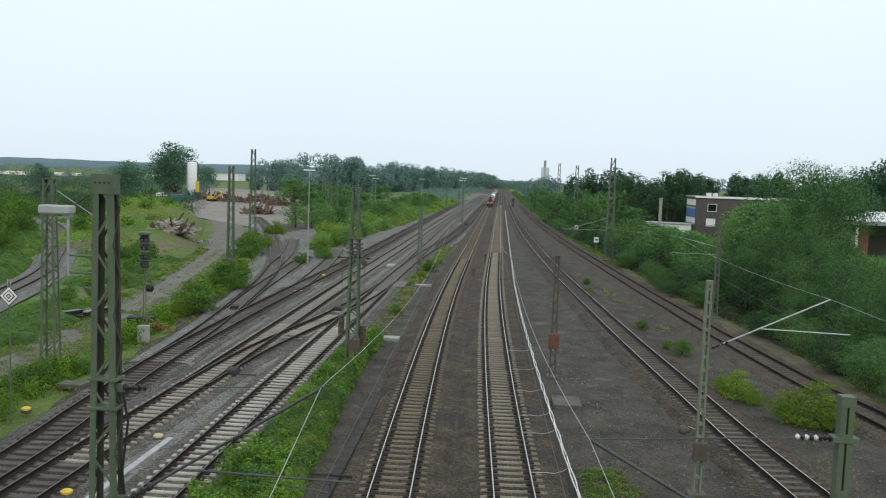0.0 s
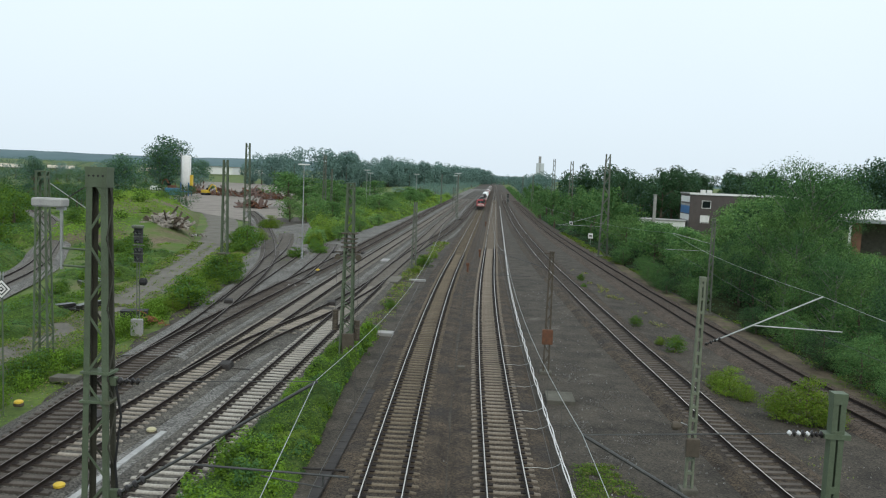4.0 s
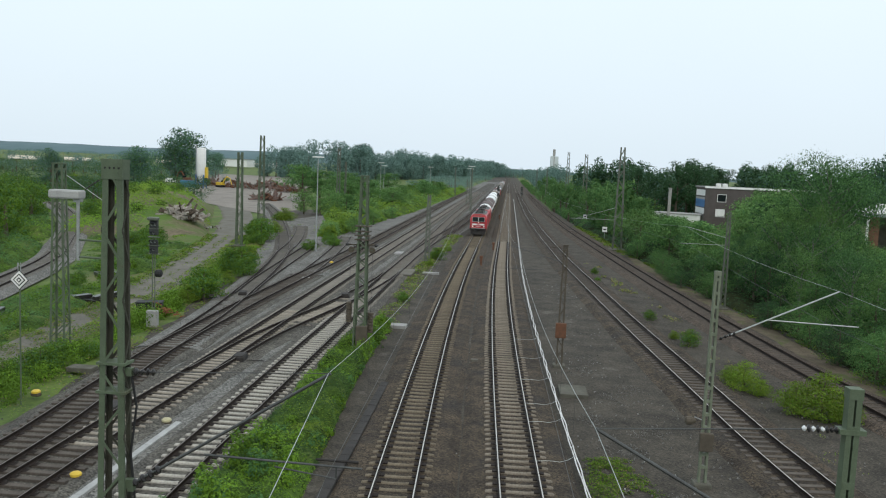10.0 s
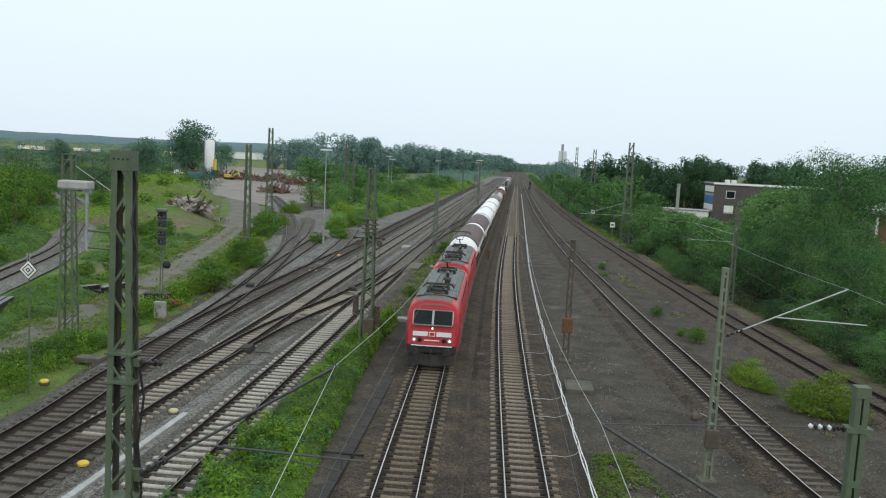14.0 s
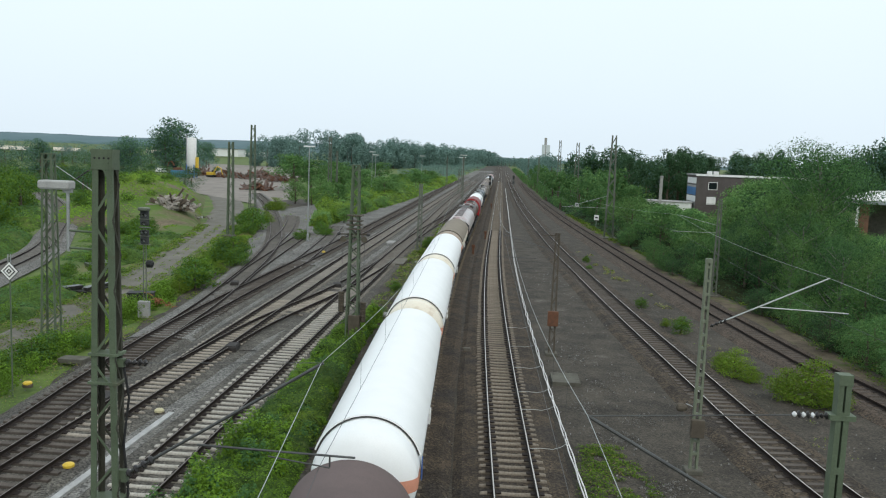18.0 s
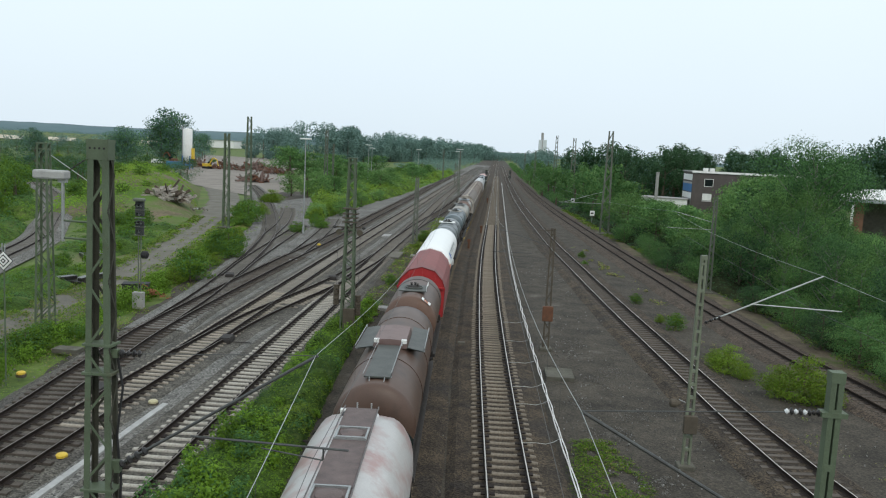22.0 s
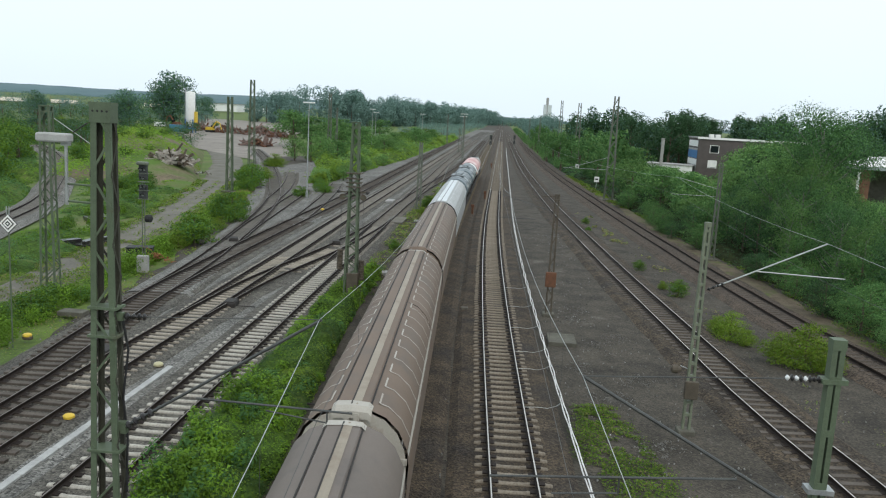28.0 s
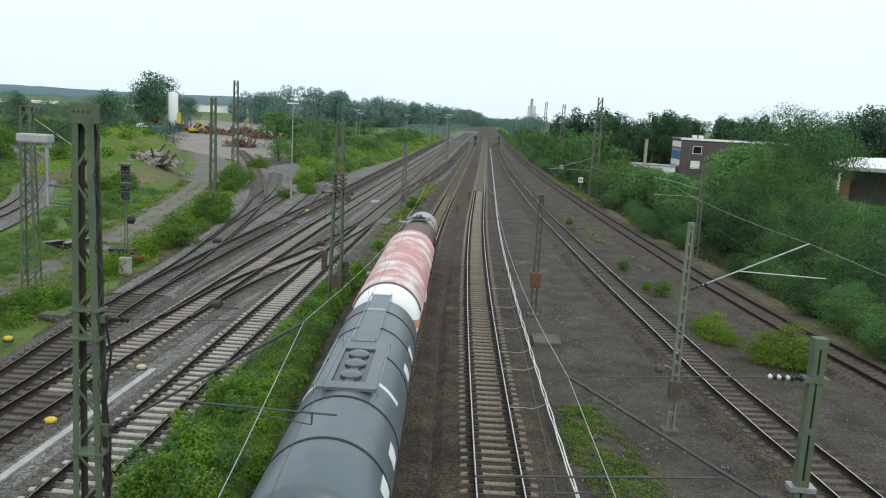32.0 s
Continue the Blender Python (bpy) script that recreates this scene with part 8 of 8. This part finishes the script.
part("body", Mesh().box(-3.6, 4.6, 0, 9, 0, 29), mat("cladding_haze_pale", (0.62, 0.66, 0.68), (0.52, 0.56, 0.58), 0.1, 0.8, bump=0), plantb)
part("groove", Mesh().box(-0.4, 0.4, -0.3, 0, 0, 28.5), M["concrete"], plantb)
part("head_house", Mesh().box(-1.3, 1.3, 3, 7, 29, 36.5), M["concrete"], plantb)

az = radians(azimuth(342))
sil = thing("cement_silo", pose(326 * math.sin(az), 326 * math.cos(az), -0.5), "tall white cylindrical silo on a blue frame", "silo")
part("barrel", Mesh().lathe([(0.5, 2.4), (1.75, 5.0), (1.75, 15.2), (1.5, 15.6), (0.1, 15.8)], 20), M["white_paint"], sil, smooth=True)
part("frame", Mesh().bar((-1.5, -1.5, 0), (-1.5, -1.5, 5.2), 0.3).bar((1.5, -1.5, 0), (1.5, -1.5, 5.2), 0.3).bar((-1.5, 1.5, 0), (-1.5, 1.5, 5.2), 0.3).bar((1.5, 1.5, 0), (1.5, 1.5, 5.2), 0.3).box(-1.8, 1.8, -1.8, 1.8, 1.4, 2.0), bluem, sil, "blue steel frame")
part("ladder", Mesh().box(-2.15, -1.85, -0.3, 0.3, 2, 16.4), M["galv"], sil)
part("filter_box", Mesh().box(1.7, 2.6, -0.6, 0.6, 4, 8.2), M["yellow"], sil)
cab = thing("site_container", pose(-126, 304, -0.4, 0, 0, 20), "blue steel container at the works", "container")
part("body", Mesh().box(-3.0, 3.0, -1.2, 1.2, 0, 2.6, c=0.05), mat("container_blue", (0.05, 0.19, 0.27), (0.04, 0.15, 0.2), 1, 0.5, bump=0.1), cab)
part("roof_rim", Mesh().box(-3.05, 3.05, -1.25, 1.25, 2.6, 2.7), bluem, cab)


def excavator(x, y, s, turn, label, colour):
    e = thing("excavator", Matrix.LocRotScale((x, y, -0.35), Euler((0, 0, turn)), (s, s, s)), label, "excavator", "machines at the works")
    part("track_unit", Mesh().box(-1.4, -0.8, -2, 2, 0, 0.9, c=0.2).box(0.8, 1.4, -2, 2, 0, 0.9, c=0.2), M["black"], e)
    part("house", Mesh().box(-1.3, 1.3, -1.9, 1.4, 1.0, 2.3, c=0.1), colour, e)
    part("cab", Mesh().box(-1.3, -0.3, -0.2, 1.4, 1.6, 3.1, c=0.08), T["darkglass"], e)
    part("boom", Mesh().bar((0.4, 1.2, 1.8), (0.4, 3.6, 5.0), 0.4).bar((0.4, 3.6, 5.0), (0.4, 5.6, 4.2), 0.36), colour, e)
    part("stick", Mesh().bar((0.4, 5.6, 4.2), (0.4, 6.4, 1.4), 0.3), colour, e)
    part("bucket", Mesh().box(-0.2, 1.0, 6.0, 7.0, 0.6, 1.5, c=0.1), M["rust"], e)


excavator(-150, 360, 1.0, 1.2, "orange excavator at the demolition site", M["rust"])
excavator(-118, 318, 0.9, -1.9, "yellow excavator beside the silo", M["yellow"])
van = thing("white_van", pose(-151, 345, -0.4, 0, 0, 70), "small white van parked at the works", "van")
part("body", Mesh().box(-1, 1, -2.4, 2.4, 0.4, 2.1, c=0.15), M["white_paint"], van)
part("windscreen", Mesh().box(-0.9, 0.9, -2.43, -2.38, 1.3, 1.9), T["darkglass"], van)
for sx in (-0.9, 0.9):
    for sy in (-1.5, 1.5):
        part("wheel", Mesh().lathe([(0.05, -0.1), (0.34, -0.1), (0.34, 0.1), (0.05, 0.1)], 12, "x", (sx, sy, 0.34)), M["black"], van)


def scrap_heap(name, x, y, rx, ry, hgt, n, mats, label, length=1.6, seed=1, z=None):
    """A heap of separate bars and chunks."""
    random.seed(seed)
    m = Mesh()
    base = height(x, y) if z is None else z
    for i in range(n):
        a, k = random.uniform(0, 6.28), random.random() ** 0.6
        px, py = x + math.cos(a) * rx * k, y + math.sin(a) * ry * k
        pz = base + hgt * (1 - k) * random.uniform(0.3, 1) + 0.06 * length
        d = Vector((random.uniform(-1, 1), random.uniform(-1, 1), random.uniform(-0.25, 0.6))).normalized() * length * random.uniform(0.3, 1)
        m.bar((px, py, pz), (px + d.x, py + d.y, max(base, pz + d.z)), random.uniform(0.08, 0.3) * length / 1.6, mi=random.randrange(len(mats)))
    return tagged(part(name, m, mats), label, "heap", "", "stuff")


pinkrust = mat("scrap_reddish", (0.215, 0.150, 0.130), (0.13, 0.09, 0.08), 0.8, 0.9, bump=0.2)
for i, (x, y, rx, ry, hh) in enumerate(((-128, 330, 9, 5, 3.2), (-112, 322, 8, 5, 2.8), (-98, 315, 9, 5, 3.4), (-106, 345, 8, 6, 3.0), (-84, 300, 8, 4, 2.2), (-72, 232, 4, 3, 1.6), (-136, 350, 8, 5, 3.0))):
    scrap_heap("scrap_heap", x, y, rx, ry, hh, 130, [pinkrust, pinkrust, M["rust"], M["dirt"]], "heap of reddish scrap and rubble at the works", 3.0, 20 + i, -0.3)
PILE = (-51.4, 121.5, mound_top(-51.4, 121.5) - 0.1)
pale_wood = mat("bleached_branches", (0.40, 0.37, 0.33), (0.24, 0.21, 0.18), 1, 0.9, bump=0.2)
scrap_heap("branch_pile", PILE[0], PILE[1], 3.4, 2.2, 1.7, 170, [pale_wood, pale_wood, M["bark"]], "pile of bleached pale branches on the mound", 2.6, 3, PILE[2])
scrap_heap("rubble_strip", -52.5, 126, 6.0, 3.0, 0.8, 120, [M["concrete"], M["dirt"], M["rubble"]], "loose stones at the foot of the mound", 0.9, 4, -0.2)
dust = mat("pale_ash_dust", (0.19, 0.182, 0.17), (0.12, 0.114, 0.104), 2, 0.95, bump=0.3)
for i, (x, y, rx, ry) in enumerate(((5.2, 50.1, 0.9, 1.6), (5.9, 41.3, 1.0, 1.5), (7.1, 36.3, 1.1, 1.3), (4.8, 47.0, 0.7, 1.1), (7.0, 43.7, 0.9, 1.2), (5.4, 33.5, 1.2, 1.4), (6.6, 28.5, 1.2, 1.0), (4.6, 38.0, 0.6, 1.4))):
    scrap_heap("ash_heap", x, y, rx, ry, 0.07, 120, [dust, M["siding_gravel"], M["siding_gravel"]], "low heap of pale ash and stones on the cinders", 0.15, 60 + i, -0.44)
scrap_heap("earth_clods", -25.4, 56.5, 1.6, 1.2, 0.9, 70, [mat("orange_soil", (0.30, 0.13, 0.06), (0.2, 0.09, 0.045), 2, 0.95, bump=0.4)], "small heap of orange-brown soil", 0.5, 9, -0.5)
bin1 = thing("cable_drum_box", pose(-26.4, 56.8, -0.5, 0, 0, 15), "dark low box beside the signal", "box")
part("body", Mesh().box(-0.9, 0.9, -0.5, 0.5, 0, 0.9, c=0.06), M["black"], bin1)
part("lid", Mesh().box(-0.95, 0.95, -0.55, 0.55, 0.9, 0.98, c=0.02), M["black"], bin1)
for i, (x, y, n) in enumerate(((-34.5, 59.5, 6), (-32.6, 61.5, 5), (-36.0, 52, 6), (-38.5, 74, 6))):
    st = thing("beam_stack", pose(x, y, -0.55, 0, 0, 60 + 25 * i), "stack of dark old beams lying in the grass", "stack", "beam stacks in the scrub")
    for k in range(n):
        part("beam", Mesh().box(-1.8, 1.8, -0.7 + 0.45 * (k % 4), -0.35 + 0.45 * (k % 4), 0.30 * (k // 4), 0.28 + 0.30 * (k // 4), c=0.02), M["insul_dark"], st, m=pose(0, 0, 0, 0, 0, random.uniform(-4, 4)))
town = thing("far_hall", pose(-330, 980, 2), "far pale factory halls among the fields", "building")
part("hall", Mesh().box(-60, 0, 0, 30, 0, 9), M["white_paint"], town)
part("hall", Mesh().box(12, 46, 6, 30, 0, 7), M["white_paint"], town)
part("roof", Mesh().box(-61, 1, -1, 31, 9, 9.6), M["concrete"], town)

# ---- trackside details ----
# pair of white cables lying along the far main track
for off, ph in ((2.40, 0.0), (2.49, 2.1)):
    pts = []
    for y in np.arange(10, 330, 0.7):
        pts.append((m2x(y) + off + 0.022 * math.sin(y * 2.2 + ph * 1.5) + 0.03 * noise.noise(Vector((y * 0.4, ph, 0))), float(y), -0.16 + 0.03 * math.sin(y * 2.1 + ph)))
    tagged(part("white_cable", Mesh().tube(pts, 0.028, 6), M["cable_white"], smooth=True), "white sheathed cable lying loose along the ballast shoulder", "cable", "cables beside the main track")
for i, y in enumerate((31, 36, 38.8, 43.4, 48.5, 54)):
    x0 = m2x(y)
    tagged(part("cable_loop", Mesh().tube([(x0 + 0.78, y, -0.14), (x0 + 1.35, y + 0.05, -0.12), (x0 + 1.75, y + 0.1, -0.16), (x0 + 2.1, y + 0.35, -0.14), (x0 + 2.42, y + 0.9, -0.14)], 0.011, 5), M["wire_pale"], smooth=True), "thin bare cable looped from rail to trackside line", "cable", "rail bond loops")
# cable trough, dark, left of the near main track
tr = thing("cable_trough", pose(0, 0, 0), "dark concrete cable trough along the near track", "cable trough")
for k in range(30):
    y = 16 + k * 0.85
    x = -6.0 - 0.012 * max(0, y - 30)
    part("trough_lid", Mesh().box(x - 0.2, x + 0.2, y, y + 0.83, -0.42, -0.24 + random.uniform(-0.01, 0.01), c=0.015), T["under"], tr)
part("cross_pipe", Mesh().tube([(-7.0, 29.6, -0.2), (-5.3, 29.6, -0.2)], 0.05, 6), T["under"], tr)
# white platform-edge strip between the sidings
strip = thing("white_edge_strip", pose(0, 0, 0), "white concrete edge strip beside the siding", "kerb")
for k in range(14):
    y = 19.0 + k * 1.0
    part("kerb_stone", Mesh().box(-14.34 + 0.018 * (y - 20), -14.06 + 0.018 * (y - 20), y, y + 0.985, -0.45, -0.255 + random.uniform(-0.006, 0.006), c=0.012), M["kerb"], strip)
M["cream_cap"] = mat("cap_faded_yellow", (0.52, 0.48, 0.30), (0.38, 0.34, 0.2), 3, 0.6, bump=0.05)
# yellow and pale track magnets
for x, y, mt, lab in ((-22.2, 35.6, "yellow", "yellow rounded marker box on the ground"), (-14.5, 32.9, "cream_cap", "pale rounded marker box on the gravel"), (-15.05, 26.5, "yellow", "yellow rounded marker box on the gravel")):
    k = thing("marker_box", pose(x, y, -0.42), lab, "marker", "marker boxes beside the sidings")
    part("body", Mesh().box(-0.22, 0.22, -0.15, 0.15, 0, 0.2, c=0.05), M["lattice_rust"], k)
    part("cap", Mesh().lathe([(0.21, 0.17), (0.21, 0.25), (0.15, 0.30), (0.02, 0.31)], 12), M[mt], k, smooth=True)
# points machine boxes and levers
for x, y, turn in ((-15.15, 44.3, 4), (-17.4, 33.8, 0), (-13.9, 68, 12), (-22.4, 66, 15), (-10.8, 108, 0)):
    k = thing("points_machine", pose(x, y, -0.4, 0, 0, turn), "dark points machine box beside the switch blades", "points machine", "points machines")
    part("body", Mesh().box(-0.35, 0.35, -0.55, 0.55, 0, 0.42, c=0.05), T["under"], k)
    part("rod", Mesh().bar((0.3, 0, 0.12), (1.4, 0, 0.12), 0.05), T["under"], k)
    part("lid", Mesh().box(-0.30, 0.30, -0.5, 0.5, 0.42, 0.47, c=0.01), T["under"], k)
lev = thing("points_lever", pose(-19.9, 89.2, -0.42), "yellow-painted hand points lever", "points lever")
part("weight", Mesh().lathe([(0.06, 0.35), (0.22, 0.40), (0.22, 0.54), (0.06, 0.6)], 12), M["yellow"], lev)
part("stand", Mesh().box(-0.35, 0.35, -0.12, 0.12, 0, 0.3, c=0.05), M["signal_black"], lev)
part("arm", Mesh().bar((0, 0, 0.5), (0.6, 0.3, 1.1), 0.06), M["black"], lev)
# concrete slabs and covers
for x, y, w, d, lab, mt in ((3.95, 42.2, 0.75, 0.95, "weathered cable pit cover", "footing"), (-20.2, 83, 0.8, 0.35, "pale concrete slab on the gravel", "concrete"), (-20.0, 78, 0.4, 0.25, "pale concrete block on the gravel", "white_paint"), (-14.4, 105.7, 0.5, 1.4, "pale concrete slab between tracks", "concrete"), (-10.9, 86, 0.9, 2.4, "pale timber crossing panel between rails", "dirt"), (-22.6, 40.5, 0.7, 0.4, "weathered concrete slab at the yard edge", "footing"), (-1.6, 47.5, 0.22, 0.14, "small pale box between the main tracks", "dirt"), (-7.6, 57, 0.6, 0.5, "concrete base among the weeds", "concrete"), (-8.2, 87, 0.9, 0.3, "pale slab in the weeds", "concrete")):
    tagged(part("ground_slab", Mesh().box(x - w, x + w, y - d, y + d, -0.45, -0.2 if mt != "dirt" else -0.14, c=0.02), M[mt]), lab, "slab")
for x, y in ((-1.9, 116), (-2.0, 190), (-3.0, 97)):
    k = thing("track_post", pose(x, y, -0.4), "small rusty post box between the main tracks", "post", "small posts between the tracks")
    part("post", Mesh().box(-0.12, 0.12, -0.1, 0.1, 0, 0.9, c=0.02), M["rust"], k)
    part("cap", Mesh().box(-0.2, 0.2, -0.16, 0.16, 0.9, 1.25, c=0.03), M["rust"], k)
# loose ballast stones and pale litter
random.seed(3)
grit = Mesh()
for i in range(3600):
    y = 20 + 75 * random.random() ** 1.7
    x = random.uniform(-24, 20)
    if -10.4 < x < -5.6:
        continue
    s = random.uniform(0.02, 0.055)
    z = -0.40 + 0.05
    a = random.uniform(0, 3)
    c, sn = math.cos(a) * s, math.sin(a) * s
    grit.grid([[(x + c, y + sn, z - 0.03), (x - sn, y + c, z - 0.03), (x - c, y - sn, z - 0.03), (x + sn, y - c, z - 0.03)], [(x + c * 0.5, y + sn * 0.6, z + s * 0.6), (x - sn * 0.5, y + c * 0.6, z + s * 0.7), (x - c * 0.5, y - sn * 0.6, z + s * 0.5), (x + sn * 0.5, y - c * 0.6, z + s * 0.6)]], True, 0 if random.random() < 0.8 else 1, True)
tagged(part("loose_stones", grit, [M["siding_gravel"], M["dirt"]]), "loose stones and pale grit on the yard ground", "stones", "", "stuff")
lit = Mesh()
for i in range(420):
    y = 22 + 66 * random.random() ** 1.3
    x = float(random.choice((random.uniform(3.2, 9.5), random.gauss(5.4, 0.9), random.uniform(-24, -13))))
    if patchy(x, y, 0.3, 12) < 0.42:
        continue
    s = random.uniform(0.02, 0.065)
    lit.box(x, x + s, y, y + s * 0.7, -0.42, -0.36, c=0.008)
tagged(part("pale_litter", lit, M["concrete"]), "pale scraps of paper and stone on the cinders", "litter", "", "stuff")


# ---- the train's motion: steady 23.69 m/s towards and under the bridge ----
SPEED, FRONT0 = 23.69, 374.3


def main_up(y):
    return UP + arc(y)


TIMES = [0, 2, 4, 6, 8, 9, 10, 11, 12, 13, 14, 15, 16, 17, 18, 19, 20, 21, 22, 23, 24, 25, 26, 27, 28, 29, 30, 31, 32]


def motions():
    for veh, u in TRAIN:
        rows = []
        for t in TIMES:
            y = FRONT0 - SPEED * t + u
            a = math.atan2(main_up(y - 5) - main_up(y + 5), 10)
            rows.append((t, pose(main_up(y), y, 0, 0, 0, math.degrees(a))))
        walk(veh, rows)


motions()
